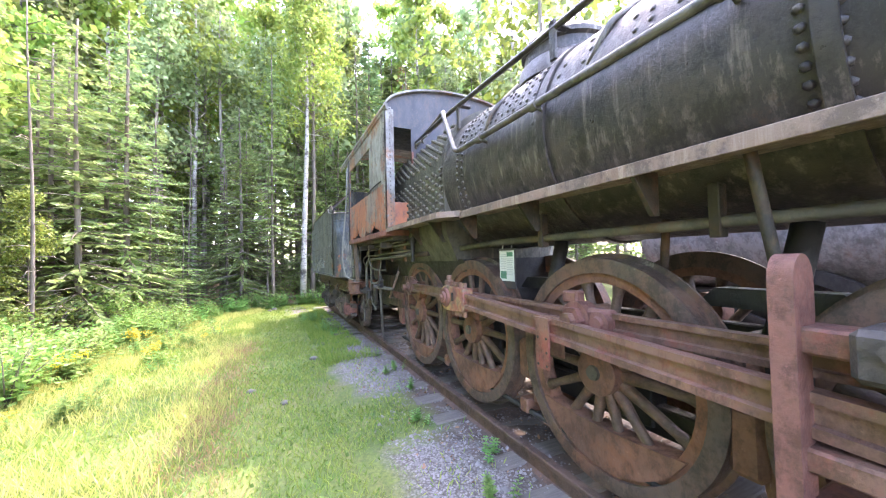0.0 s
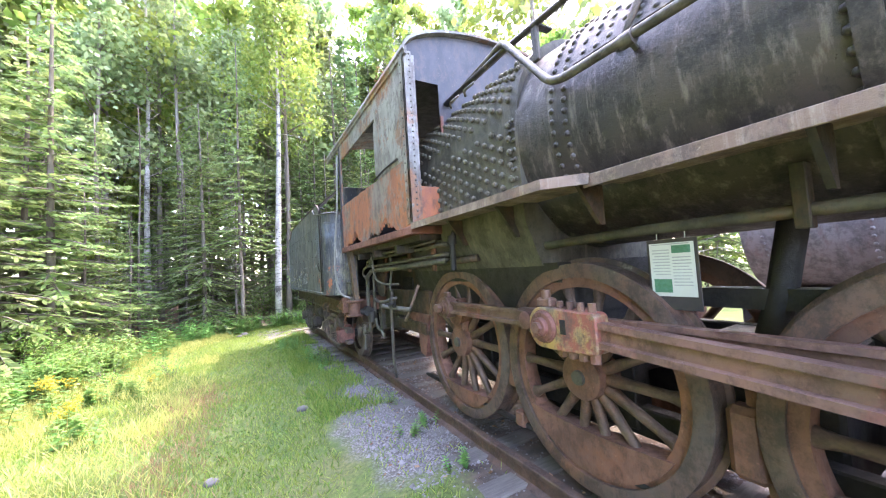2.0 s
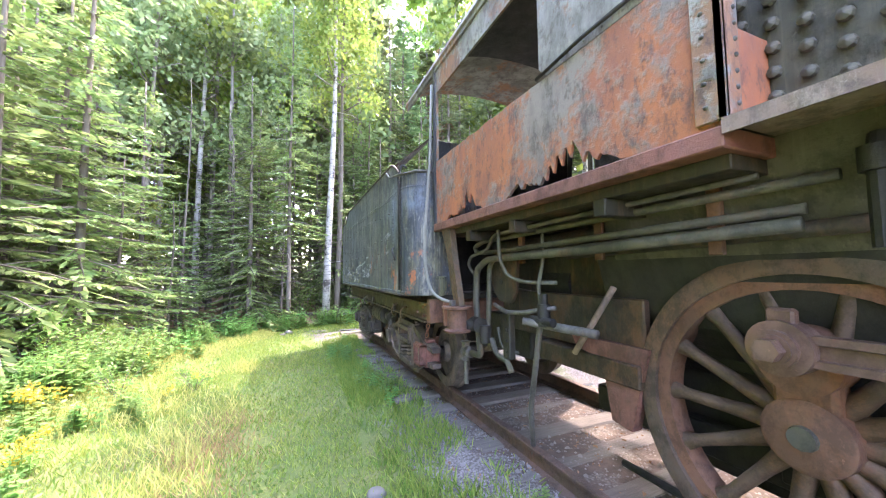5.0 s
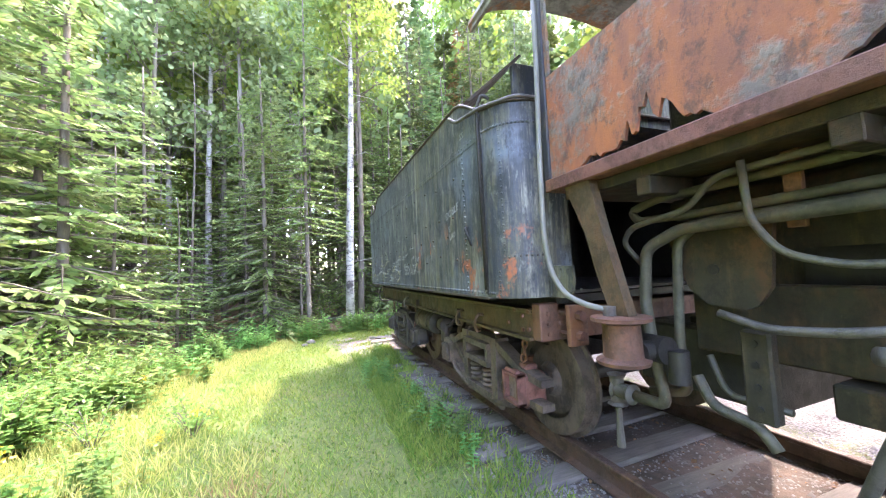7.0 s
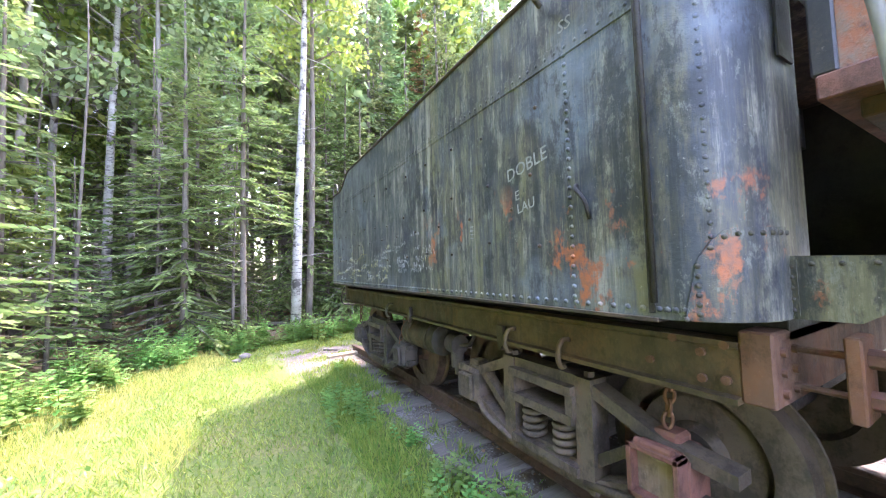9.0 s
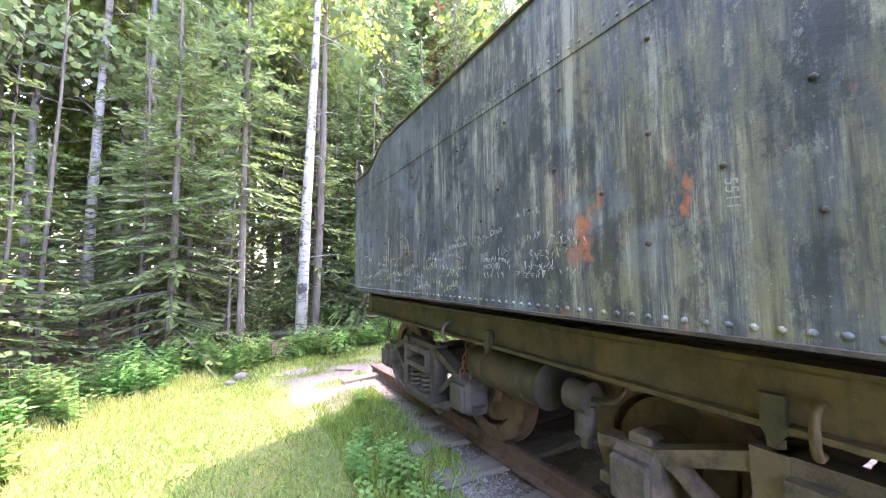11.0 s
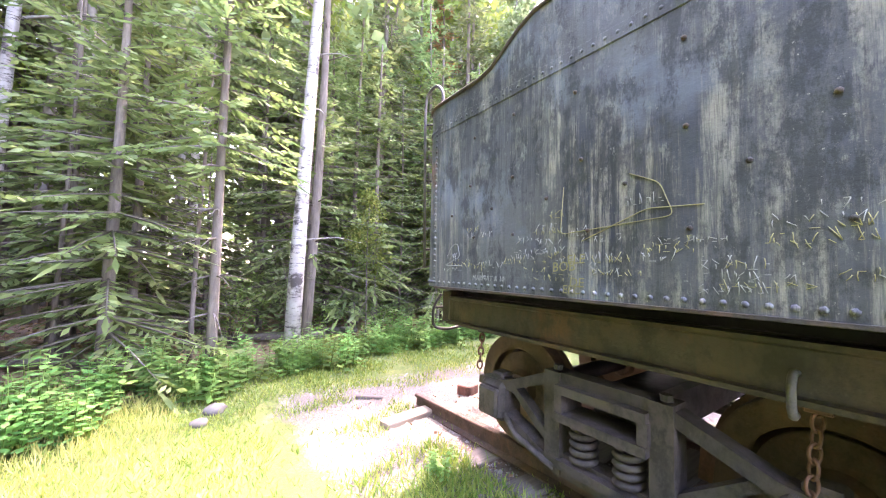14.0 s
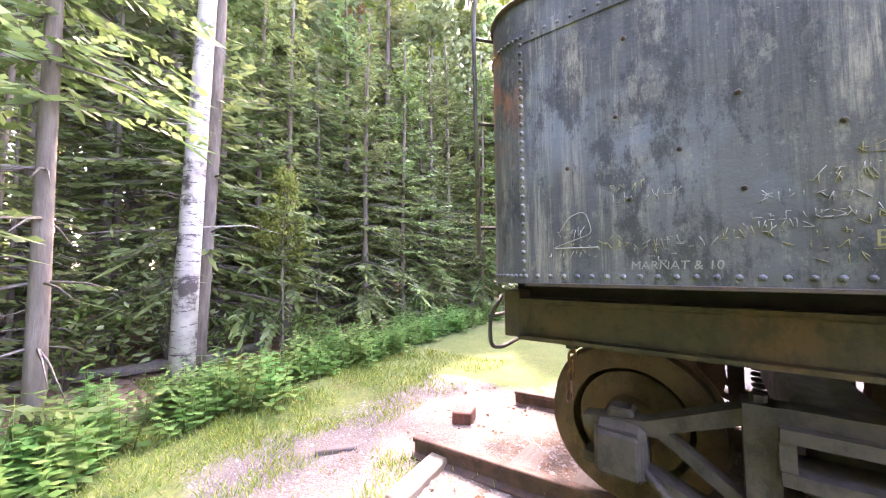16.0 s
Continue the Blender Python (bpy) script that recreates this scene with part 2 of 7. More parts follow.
    nt.links.new(ramp(nt, noise_tex(nt, 4, 6, 0.7), (0.3, (0.32,) * 3), (0.7, (0.58,) * 3)), b.inputs["Roughness"])
    bump(nt, b, math_node(nt, 'ADD', noise_tex(nt, 50, 5, 0.7), math_node(nt, 'MULTIPLY', noise_tex(nt, 1.6, 2, 0.4), 3.0)), 0.3, 0.008)
    return m


M_TENDER = tender_mat()


def plain_mat(name, col, col2, scale=20.0, rough=0.8, bump_s=0.3, stretch=(1, 1, 1)):
    m, nt, b = mat(name)
    c = mix(nt, mask(nt, noise_tex(nt, scale, 6, 0.65, stretch), 0.35, 0.65), col, col2)
    c = mix(nt, mask(nt, noise_tex(nt, scale * 0.12, 4, 0.6), 0.3, 0.75), c, tuple(0.6 * (a + b2) / 2 for a, b2 in zip(col, col2)))
    nt.links.new(c, b.inputs["Base Color"])
    b.inputs["Roughness"].default_value = rough
    bump(nt, b, noise_tex(nt, scale * 2, 5, 0.7, stretch), bump_s, 0.01)
    return m


M_TIE = plain_mat("weathered_grey_tie_timber", (0.21, 0.18, 0.155), (0.11, 0.092, 0.078), 14, 0.85, 0.6, (0.25, 3, 3))
M_PLANK = plain_mat("pale_cut_timber", (0.42, 0.34, 0.25), (0.30, 0.24, 0.18), 14, 0.8, 0.4, (0.3, 3, 3))
M_ROCK = plain_mat("grey_stone", (0.20, 0.185, 0.165), (0.12, 0.11, 0.10), 9, 0.85, 0.5)
M_BARK = plain_mat("grey_brown_bark", (0.25, 0.21, 0.175), (0.125, 0.10, 0.08), 12, 0.9, 0.8, (2.2, 2.2, 0.35))
M_PALEBARK = plain_mat("pale_grey_bark", (0.33, 0.30, 0.26), (0.19, 0.165, 0.14), 9, 0.9, 0.7, (1.6, 1.6, 0.6))
M_DEADWOOD = plain_mat("bare_grey_dead_wood", (0.24, 0.21, 0.18), (0.14, 0.115, 0.09), 12, 0.9, 0.6, (2, 2, 0.4))
M_RUBBER = plain_mat("yellowed_grey_hose", (0.26, 0.25, 0.20), (0.17, 0.165, 0.14), 9, 0.6, 0.2)
M_CHALK = plain_mat("white_chalk", (0.40, 0.41, 0.39), (0.24, 0.25, 0.25), 40, 0.95, 0.2)
M_CHALKY = plain_mat("yellow_chalk", (0.36, 0.33, 0.15), (0.24, 0.23, 0.13), 40, 0.95, 0.2)
M_PAPER = plain_mat("white_sign_paper", (0.72, 0.74, 0.70), (0.66, 0.69, 0.65), 3, 0.45, 0.02)
M_PRINTGREEN = plain_mat("green_printed_picture", (0.05, 0.20, 0.10), (0.12, 0.30, 0.22), 60, 0.5, 0.0)
M_PRINTGREY = plain_mat("grey_printed_lines", (0.40, 0.42, 0.42), (0.48, 0.50, 0.50), 60, 0.5, 0.0)
M_BROWNBOARD = plain_mat("dark_sign_board", (0.07, 0.06, 0.055), (0.045, 0.04, 0.04), 12, 0.6, 0.2)


def birch_mat():
    m, nt, b = mat("white_birch_bark")
    base = mix(nt, mask(nt, noise_tex(nt, 3, 5, 0.6), 0.35, 0.7), (0.46, 0.43, 0.39), (0.25, 0.22, 0.195))
    marks = mask(nt, noise_tex(nt, 1.0, 5, 0.7, (5, 5, 26)), 0.56, 0.63)
    scars = mask(nt, noise_tex(nt, 1.0, 5, 0.65, (3, 3, 3.2), (4, 4, 4)), 0.53, 0.62)
    col = mix(nt, marks, base, (0.07, 0.06, 0.055))
    col = mix(nt, scars, col, (0.06, 0.05, 0.045))
    nt.links.new(col, b.inputs["Base Color"])
    b.inputs["Roughness"].default_value = 0.7
    bump(nt, b, noise_tex(nt, 1.0, 5, 0.7, (6, 6, 40)), 0.5, 0.006)
    return m


M_BIRCH = birch_mat()


def leaf_mat(name, a, c, back=0.4, rough=0.55):
    """Leaves: two-sided, partly letting light through; every leaf a little different."""
    m, nt, b = mat(name)
    geo = nt.nodes.new("ShaderNodeNewGeometry")
    col = mix(nt, geo.outputs["Random Per Island"], a, c)
    info = nt.nodes.new("ShaderNodeObjectInfo")
    hsv = node(nt, "ShaderNodeHueSaturation")
    nt.links.new(math_node(nt, 'ADD', math_node(nt, 'MULTIPLY', info.outputs["Random"], 0.05), 0.475), hsv.inputs["Hue"])
    nt.links.new(math_node(nt, 'ADD', math_node(nt, 'MULTIPLY', info.outputs["Random"], 0.5), 0.75), hsv.inputs["Value"])
    nt.links.new(col, hsv.inputs["Color"])
    nt.links.new(hsv.outputs[0], b.inputs["Base Color"])
    b.inputs["Roughness"].default_value = rough
    tr = nt.nodes.new("ShaderNodeBsdfTranslucent")
    nt.links.new(hsv.outputs[0], tr.inputs[0])
    ms = node(nt, "ShaderNodeMixShader", Fac=back)
    nt.links.new(b.outputs[0], ms.inputs[1])
    nt.links.new(tr.outputs[0], ms.inputs[2])
    nt.links.new(ms.outputs[0], nt.nodes["Material Output"].inputs["Surface"])
    return m


M_NEEDLE = leaf_mat("fir_needles", (0.13, 0.20, 0.065), (0.26, 0.34, 0.12), 0.5)
M_NEEDLEDARK = leaf_mat("dark_spruce_needles", (0.125, 0.185, 0.075), (0.235, 0.30, 0.115), 0.5)
M_NEEDLEDRY = leaf_mat("dead_russet_needles", (0.30, 0.12, 0.06), (0.20, 0.09, 0.05), 0.3)
M_LEAF = leaf_mat("light_green_leaves", (0.153, 0.26, 0.05), (0.307, 0.38, 0.09), 0.5)
M_LEAFGREY = leaf_mat("silvery_poplar_leaves", (0.17, 0.24, 0.10), (0.30, 0.36, 0.17), 0.5)
M_SHRUB = leaf_mat("shrub_leaves", (0.118, 0.22, 0.05), (0.260, 0.36, 0.09), 0.45)
M_HERB = leaf_mat("broad_herb_leaves", (0.106, 0.24, 0.06), (0.236, 0.40, 0.10), 0.45)
M_GOLDEN = leaf_mat("goldenrod_flowers", (0.62, 0.50, 0.03), (0.72, 0.62, 0.08), 0.3)
M_GRASS = leaf_mat("grass_blades", (0.10, 0.20, 0.028), (0.32, 0.35, 0.075), 0.45)
M_TALLGRASS = leaf_mat("tall_yellow_grass", (0.30, 0.33, 0.09), (0.48, 0.42, 0.16), 0.45)
M_DRYGRASS = leaf_mat("dry_brown_grass", (0.34, 0.22, 0.10), (0.45, 0.33, 0.18), 0.4)
M_DEADLEAF = leaf_mat("fallen_brown_leaves", (0.22, 0.12, 0.06), (0.32, 0.19, 0.10), 0.2)
M_GRAVEL = leaf_mat("gravel_stones", (0.15, 0.136, 0.125), (0.30, 0.278, 0.26), 0.0, 0.9)


def ground_mat():
    m, nt, b = mat("forest_clearing_ground")
    x, y = axis_of(nt, 0), axis_of(nt, 1)
    wob = math_node(nt, 'MULTIPLY', math_node(nt, 'SUBTRACT', noise_tex(nt, 0.9, 6, 0.65), 0.5), 1.5)
    fine = noise_tex(nt, 30, 6, 0.7)

    def band(value, lo, hi):
        """1 between lo and hi, with an uneven edge."""
        up = nt.nodes.new("ShaderNodeMapRange")
        dn = nt.nodes.new("ShaderNodeMapRange")
        v = math_node(nt, 'ADD', value, wob)
        for n, f, t in ((up, lo - 0.12, lo + 0.12), (dn, hi + 0.12, hi - 0.12)):
            nt.links.new(v, n.inputs[0])
            n.inputs[1].default_value, n.inputs[2].default_value = f, t
        return math_node(nt, 'MULTIPLY', up.outputs[0], dn.outputs[0])
    grass = mix(nt, mask(nt, noise_tex(nt, 2.2, 7, 0.7), 0.35, 0.65), (0.075, 0.135, 0.022), (0.18, 0.20, 0.048))
    grass = mix(nt, mask(nt, noise_tex(nt, 0.8, 5, 0.6, (1, 1, 1), (4, 4, 0)), 0.54, 0.72), grass, (0.26, 0.20, 0.10))
    grass = mix(nt, mask(nt, noise_tex(nt, 5.5, 8, 0.75, (1, 1, 1), (2, 7, 0)), 0.52, 0.64), grass, (0.20, 0.19, 0.065))
    grass = mix(nt, mask(nt, fine, 0.35, 0.7), grass, (0.05, 0.075, 0.02))
    vor = node(nt, "ShaderNodeTexVoronoi", Scale=48.0)
    nt.links.new(coords(nt), vor.inputs["Vector"])
    stone = ramp(nt, vor.outputs["Color"], (0.1, (0.17, 0.152, 0.14)), (0.9, (0.29, 0.268, 0.25)))
    stone = mix(nt, mask(nt, vor.outputs["Distance"], 0.25, 0.7), stone, (0.10, 0.085, 0.07))
    earth = mix(nt, mask(nt, noise_tex(nt, 6, 7, 0.7), 0.4, 0.65), (0.06, 0.045, 0.036), (0.125, 0.086, 0.064))
    litter = mix(nt, mask(nt, noise_tex(nt, 9, 7, 0.7), 0.4, 0.62), (0.16, 0.10, 0.065), (0.29, 0.185, 0.12))
    side_strip = math_node(nt, 'MULTIPLY', band(x, 1.38, 2.2), math_node(nt, 'MAXIMUM', band(y, 4.9, 8.6), band(y, -20, 3.7)))
    end_patch = math_node(nt, 'MULTIPLY', band(x, 1.1, 4.2), band(y, 13.7, 16.1))
    far_side = math_node(nt, 'MULTIPLY', band(x, 4.3, 9.5), band(y, -40, 14.5))
    bed = math_node(nt, 'MULTIPLY', band(x, 2.0, 4.2), band(y, -20, 14.2))
    shoulder = math_node(nt, 'MULTIPLY', band(x, 1.75, 2.3), band(y, 8.0, 14.5))
    woods = nt.nodes.new("ShaderNodeMapRange")
    nt.links.new(math_node(nt, 'ADD', math_node(nt, 'ADD', y, math_node(nt, 'MULTIPLY', x, -0.35)), wob), woods.inputs[0])
    woods.inputs[1].default_value, woods.inputs[2].default_value = 17.3, 18.4
    woods_left = nt.nodes.new("ShaderNodeMapRange")
    nt.links.new(math_node(nt, 'ADD', x, wob), woods_left.inputs[0])
    woods_left.inputs[1].default_value, woods_left.inputs[2].default_value = -3.2, -4.4
    col = mix(nt, math_node(nt, 'MAXIMUM', woods.outputs[0], woods_left.outputs[0]), grass, litter)
    gr = math_node(nt, 'MAXIMUM', math_node(nt, 'MAXIMUM', side_strip, end_patch), math_node(nt, 'MAXIMUM', far_side, shoulder))
    col = mix(nt, gr, col, stone)
    col = mix(nt, math_node(nt, 'MULTIPLY', end_patch, mask(nt, noise_tex(nt, 1.6, 7, 0.7, (1, 1, 1), (9, 2, 0)), 0.18, 0.44)), col, mix(nt, fine, (0.095, 0.080, 0.064), (0.18, 0.155, 0.128)))
    col = mix(nt, bed, col, mix(nt, mask(nt, noise_tex(nt, 2.4, 5, 0.7), 0.52, 0.68), earth, stone))
    nt.links.new(col, b.inputs["Base Color"])
    b.inputs["Roughness"].default_value = 0.95
    bump(nt, b, math_node(nt, 'ADD', fine, math_node(nt, 'MULTIPLY', vor.outputs["Distance"], math_node(nt, 'MULTIPLY', gr, -1.0))), 0.6, 0.02)
    return m


M_GROUND = ground_mat()


# ---- building helpers ----
def mesh_of(name, bm, material, smooth=0.0):
    me = bpy.data.meshes.new(name)
    if smooth:
        for f in bm.faces:
            f.smooth = True
        for e in bm.edges:
            if len(e.link_faces) == 2 and e.calc_face_angle(0) > radians(smooth):
                e.smooth = False
    bm.to_mesh(me)
    bm.free()
    for one in (material if isinstance(material, (list, tuple)) else [material]):
        me.materials.append(one)
    return me


def thing(name, at, label, category, group="", kind=""):
    ob = new(name)
    ob.location = at
    ob.empty_display_size = 0.2
    return tagged(ob, label, category, group, kind)


def part(name, bm, material, parent, label="", smooth=35.0):
    """One mesh, given in the world's places, as a part of a thing or of a part."""
    ob = new(name, mesh_of(name, bm, material, smooth))
    return hang(ob, parent, label)


def hang(ob, parent, label=""):
    o, base = parent, Vector()
    while o:
        base += o.location
        o = o.parent
    own = ob.location.copy()
    ob.parent = parent
    ob.location = own
    if ob.data and ob.data.users == 1:
        ob.data.transform(Matrix.Translation(-base))
    if label:
        ob["label"] = label
    return ob


def B():
    return bmesh.new()


def add_box(bm, a, b, bevel=0.0, m=None):
    g = bmesh.ops.create_cube(bm, size=1)
    vs = g["verts"]
    for v in vs:
        v.co = Vector([(a[i] + b[i]) / 2 + v.co[i] * (b[i] - a[i]) for i in range(3)])
    if m:
        bmesh.ops.transform(bm, matrix=m, verts=vs)
    if bevel:
        es = list({e for v in vs for e in v.link_edges})
        bmesh.ops.bevel(bm, geom=es, offset=bevel, segments=1, affect='EDGES', profile=0.5)
    return bm


TURNS = {'x': Matrix.Rotation(math.pi / 2, 4, 'Y'), 'y': Matrix.Rotation(-math.pi / 2, 4, 'X'), 'z': Matrix()}


def add_cyl(bm, c, r, length, axis='z', seg=24, r2=None, m=None):
    g = bmesh.ops.create_cone(bm, cap_ends=True, segments=seg, radius1=r, radius2=r if r2 is None else r2, depth=length)
    t = Matrix.Translation(c) @ TURNS[axis]
    bmesh.ops.transform(bm, matrix=(m @ t) if m else t, verts=g["verts"])
    return bm


def add_ring(bm, profile, c, axis='x', seg=48, closed=True):
    """A body of revolution about the axis through c; profile: (along, radius) pairs."""
    rows = []
    for k in range(seg):
        a = 2 * math.pi * k / seg
        row = []
        for u, r in profile:
            p = {'x': (u, r * math.cos(a), r * math.sin(a)), 'y': (r * math.cos(a), u, r * math.sin(a)), 'z': (r * math.cos(a), r * math.sin(a), u)}[axis]
            row.append(bm.verts.new(Vector(c) + Vector(p)))
        rows.append(row)
    n = len(profile)
    for k in range(seg):
        p, q = rows[k], rows[(k + 1) % seg]
        for i in range(n if closed else n - 1):
            j = (i + 1) % n
            bm.faces.new((p[i], p[j], q[j], q[i]))
    bmesh.ops.recalc_face_normals(bm, faces=bm.faces)
    return bm


def add_prism(bm, outline, axis, lo, hi):
    """A flat outline pushed along an axis. outline: the two other coordinates, in the order of x, y, z."""
    def at(p, u):
        return {'x': (u, p[0], p[1]), 'y': (p[0], u, p[1]), 'z': (p[0], p[1], u)}[axis]
    a = [bm.verts.new(at(p, lo)) for p in outline]
    b = [bm.verts.new(at(p, hi)) for p in outline]
    n = len(outline)
    faces = [bm.faces.new(a), bm.faces.new(b[::-1])]
    for i in range(n):
        j = (i + 1) % n
        faces.append(bm.faces.new((a[i], b[i], b[j], a[j])))
    bmesh.ops.recalc_face_normals(bm, faces=faces)
    return bm


def bend(points, r=0.06, steps=4):
    """Rounds the corners of a run of points."""
    pts = [Vector(p) for p in points]
    out = [pts[0]]
    for a, b, c in zip(pts, pts[1:], pts[2:]):
        k = min(r, (a - b).length * 0.45, (c - b).length * 0.45)
        p, q = b + (a - b).normalized() * k, b + (c - b).normalized() * k
        for i in range(steps + 1):
            t = i / steps
            out.append(p * (1 - t) ** 2 + b * 2 * t * (1 - t) + q * t ** 2)
    out.append(pts[-1])
    return out


def add_tube(bm, points, r, seg=8, r_end=None, rounded=0.06):
    pts = bend(points, rounded) if rounded and len(points) > 2 else [Vector(p) for p in points]
    n = len(pts)
    rings, up = [], None
    for i, p in enumerate(pts):
        d = (pts[min(i + 1, n - 1)] - pts[max(i - 1, 0)]).normalized()
        if up is None:
            up = d.orthogonal().normalized()
        up = (up - d * up.dot(d)).normalized()
        side = d.cross(up)
        rr = r if r_end is None else r + (r_end - r) * i / (n - 1)
        rings.append([bm.verts.new(p + (up * math.cos(2 * math.pi * k / seg) + side * math.sin(2 * math.pi * k / seg)) * rr) for k in range(seg)])
    for p, q in zip(rings, rings[1:]):
        for k in range(seg):
            bm.faces.new((p[k], p[(k + 1) % seg], q[(k + 1) % seg], q[k]))
    bm.faces.new(rings[0][::-1])
    bm.faces.new(rings[-1])
    return bm


def add_dome(bm, c, normal, r, h):
    """A low rivet head on a surface."""
    n = Vector(normal).normalized()
    u = n.orthogonal().normalized()
    w = n.cross(u)
    c = Vector(c)
    rings = []
    for rr, hh in ((r, 0), (r * 0.75, h * 0.75)):
        rings.append([bm.verts.new(c + n * hh + (u * math.cos(k * math.pi / 3) + w * math.sin(k * math.pi / 3)) * rr) for k in range(6)])
    top = bm.verts.new(c + n * h)
    for k in range(6):
        j = (k + 1) % 6
        bm.faces.new((rings[0][k], rings[0][j], rings[1][j], rings[1][k]))
        bm.faces.new((rings[1][k], rings[1][j], top))


def rivets(parent, spots, r=0.011, h=0.008, label="", material=None):
    bm = B()
    for c, n in spots:
        add_dome(bm, c, n, r, h)
    ob = part("rivets", bm, material or M_BOLT, parent, label, 60)
    ob["kind"] = "stuff"
    return ob


def add_hex(bm, c, r, length, axis='x'):
    return add_cyl(bm, c, r, length, axis, 6)


def piece(name, mesh, parent, m, label=""):
    """One of many alike pieces that share a mesh; m: its place in the world."""
    ob = new(name, mesh)
    o, base = parent, Vector()
    while o:
        base += o.location
        o = o.parent
    ob.parent = parent
    ob.matrix_basis = Matrix.Translation(-base) @ m
    if label:
        ob["label"] = label
    return ob


# ---- ground and track ----
MID = 2.99          # the track's middle line, x
NEAR, FAR = 2.26, 3.72


def lerp(v, points):
    for (a, p), (b, q) in zip(points, points[1:]):
        if v <= b:
            return p + (q - p) * max(0.0, (v - a) / (b - a))
    return points[-1][1]


def rail_z(y):
    """Height of the sleepers' tops: level under the engine, sinking a little at the end of the line."""
    return lerp(y, ((-10, 0.0), (9, 0.0), (13, -0.065), (15.2, -0.17), (20, -0.2)))


def ground_z(x, y):
    left = lerp(y, ((-20, 0.06), (0, 0.04), (5, -0.07), (8, -0.10), (12, -0.2), (16, -0.25), (40, -0.2)))
    bed = rail_z(y) + lerp(y, ((-10, 0.015), (7, 0.015), (9, -0.05), (13.4, -0.03), (14.5, 0.015), (30, 0.015)))
    t = min(1.0, max(0.0, (x - 0.9) / 0.9))
    t = t * t * (3 - 2 * t)
    z = left * (1 - t) + bed * t
    if y > 14.5:
        z = z + (left - z) * min(1, (y - 14.5) / 2)
    z += 0.03 * noise.noise((x * 0.7, y * 0.7, 0)) * (1 - 0.6 * t)
    away = max(0.0, -2.5 - x, y - 18.5)
    return z + min(away, 30) * 0.012 + 0.25 * noise.noise((x * 0.1, y * 0.1, 5)) * min(1, away / 6)


def build_ground():
    def axis(fine_lo, fine_hi, step, lo, hi):
        a = list(np.arange(fine_lo, fine_hi, step))
        g, v = step, fine_hi
        while v < hi:
            a.append(v)
            g *= 1.25
            v += g
        a.append(hi)
        g, v = step, fine_lo - step
        while v > lo:
            a.insert(0, v)
            g *= 1.25
            v -= g
        a.insert(0, lo)
        return a
    xs, ys = axis(-6, 8, 0.2, -900, 900), axis(-3, 21, 0.2, -900, 900)
    verts = [(x, y, ground_z(x, y)) for y in ys for x in xs]
    n = len(xs)
    faces = [(j * n + i, j * n + i + 1, (j + 1) * n + i + 1, (j + 1) * n + i) for j in range(len(ys) - 1) for i in range(n - 1)]
    me = bpy.data.meshes.new("ground")
    me.from_pydata(verts, [], faces)
    me.polygons.foreach_set("use_smooth", [True] * len(faces))
    me.materials.append(M_GROUND)
    return tagged(new("ground", me), "mown grass clearing with gravel beside a railway track", "ground", kind="structure")


build_ground()
RAIL_H = 0.155
rng = np.random.default_rng(4)


def add_rail(x, y0, y1):
    """Flat-bottomed rail, rusted, following the bed."""
    bm = B()
    prof = [(-0.065, 0.0), (0.065, 0.0), (0.065, 0.012), (0.012, 0.03), (0.010, 0.11), (0.035, 0.122), (0.035, 0.148), (0.028, 0.155), (-0.028, 0.155), (-0.035, 0.148), (-0.035, 0.122), (-0.010, 0.11), (-0.012, 0.03), (-0.065, 0.012)]
    ys = list(np.arange(y0, y1, 0.5)) + [y1]
    rows = [[bm.verts.new((x + u, y, rail_z(y) + v)) for u, v in prof] for y in ys]
    for p, q in zip(rows, rows[1:]):
        for k in range(len(prof)):
            bm.faces.new((p[k], p[(k + 1) % len(prof)], q[(k + 1) % len(prof)], q[k]))
    bm.faces.new(rows[0])
    bm.faces.new(rows[-1][::-1])
    bmesh.ops.recalc_face_normals(bm, faces=bm.faces)
    return bm


def build_track():
    track = thing("railway_track", (MID, 6, 0), "rusted rails on weathered timber ties in gravel", "railway track")
    part("rail", add_rail(NEAR, -6, 14.9), M_RAIL, track)
    part("rail", add_rail(FAR, -6, 14.7), M_RAIL, track)
    shapes = []
    for k in range(4):
        bm = B()
        add_box(bm, (-1.28, -0.115, -0.16), (1.28, 0.115, 0.0), 0.02)
        bmesh.ops.subdivide_edges(bm, edges=[e for e in bm.edges if abs(e.verts[0].co.x - e.verts[1].co.x) > 1], cuts=5)
        for v in bm.verts:
            v.co += Vector((0.05 * noise.noise((v.co.y * 9, k * 3.1, v.co.z * 9)), 0.02 * noise.noise((v.co.x * 2, k, 1)), 0.012 * noise.noise((v.co.x * 3, k, v.co.y * 8))))
        shapes.append(mesh_of("tie", bm, M_TIE, 40))
    y = -5.5
    i = 0
    while y < 14.6:
        piece("tie", shapes[i % 4], track, pose(MID + rng.uniform(-0.08, 0.06) - (0.25 if y > 14.3 else 0) + (0.24 if y < 7.6 else 0), y, rail_z(y) + rng.uniform(-0.015, 0.004) + (0.024 if y < 7.6 else 0.0), 0, 0, rng.uniform(-2, 2)))
        y += 0.50 + rng.uniform(-0.05, 0.05)
        i += 1
    return track


build_track()


# ---- the locomotive ----
loco = thing("steam_locomotive", (MID, 3, 0.0), "derelict black steam locomotive, rusting, on a short track", "locomotive")
AXLES = (5.30, 3.82, 2.20, 0.61)
HUB = 0.895


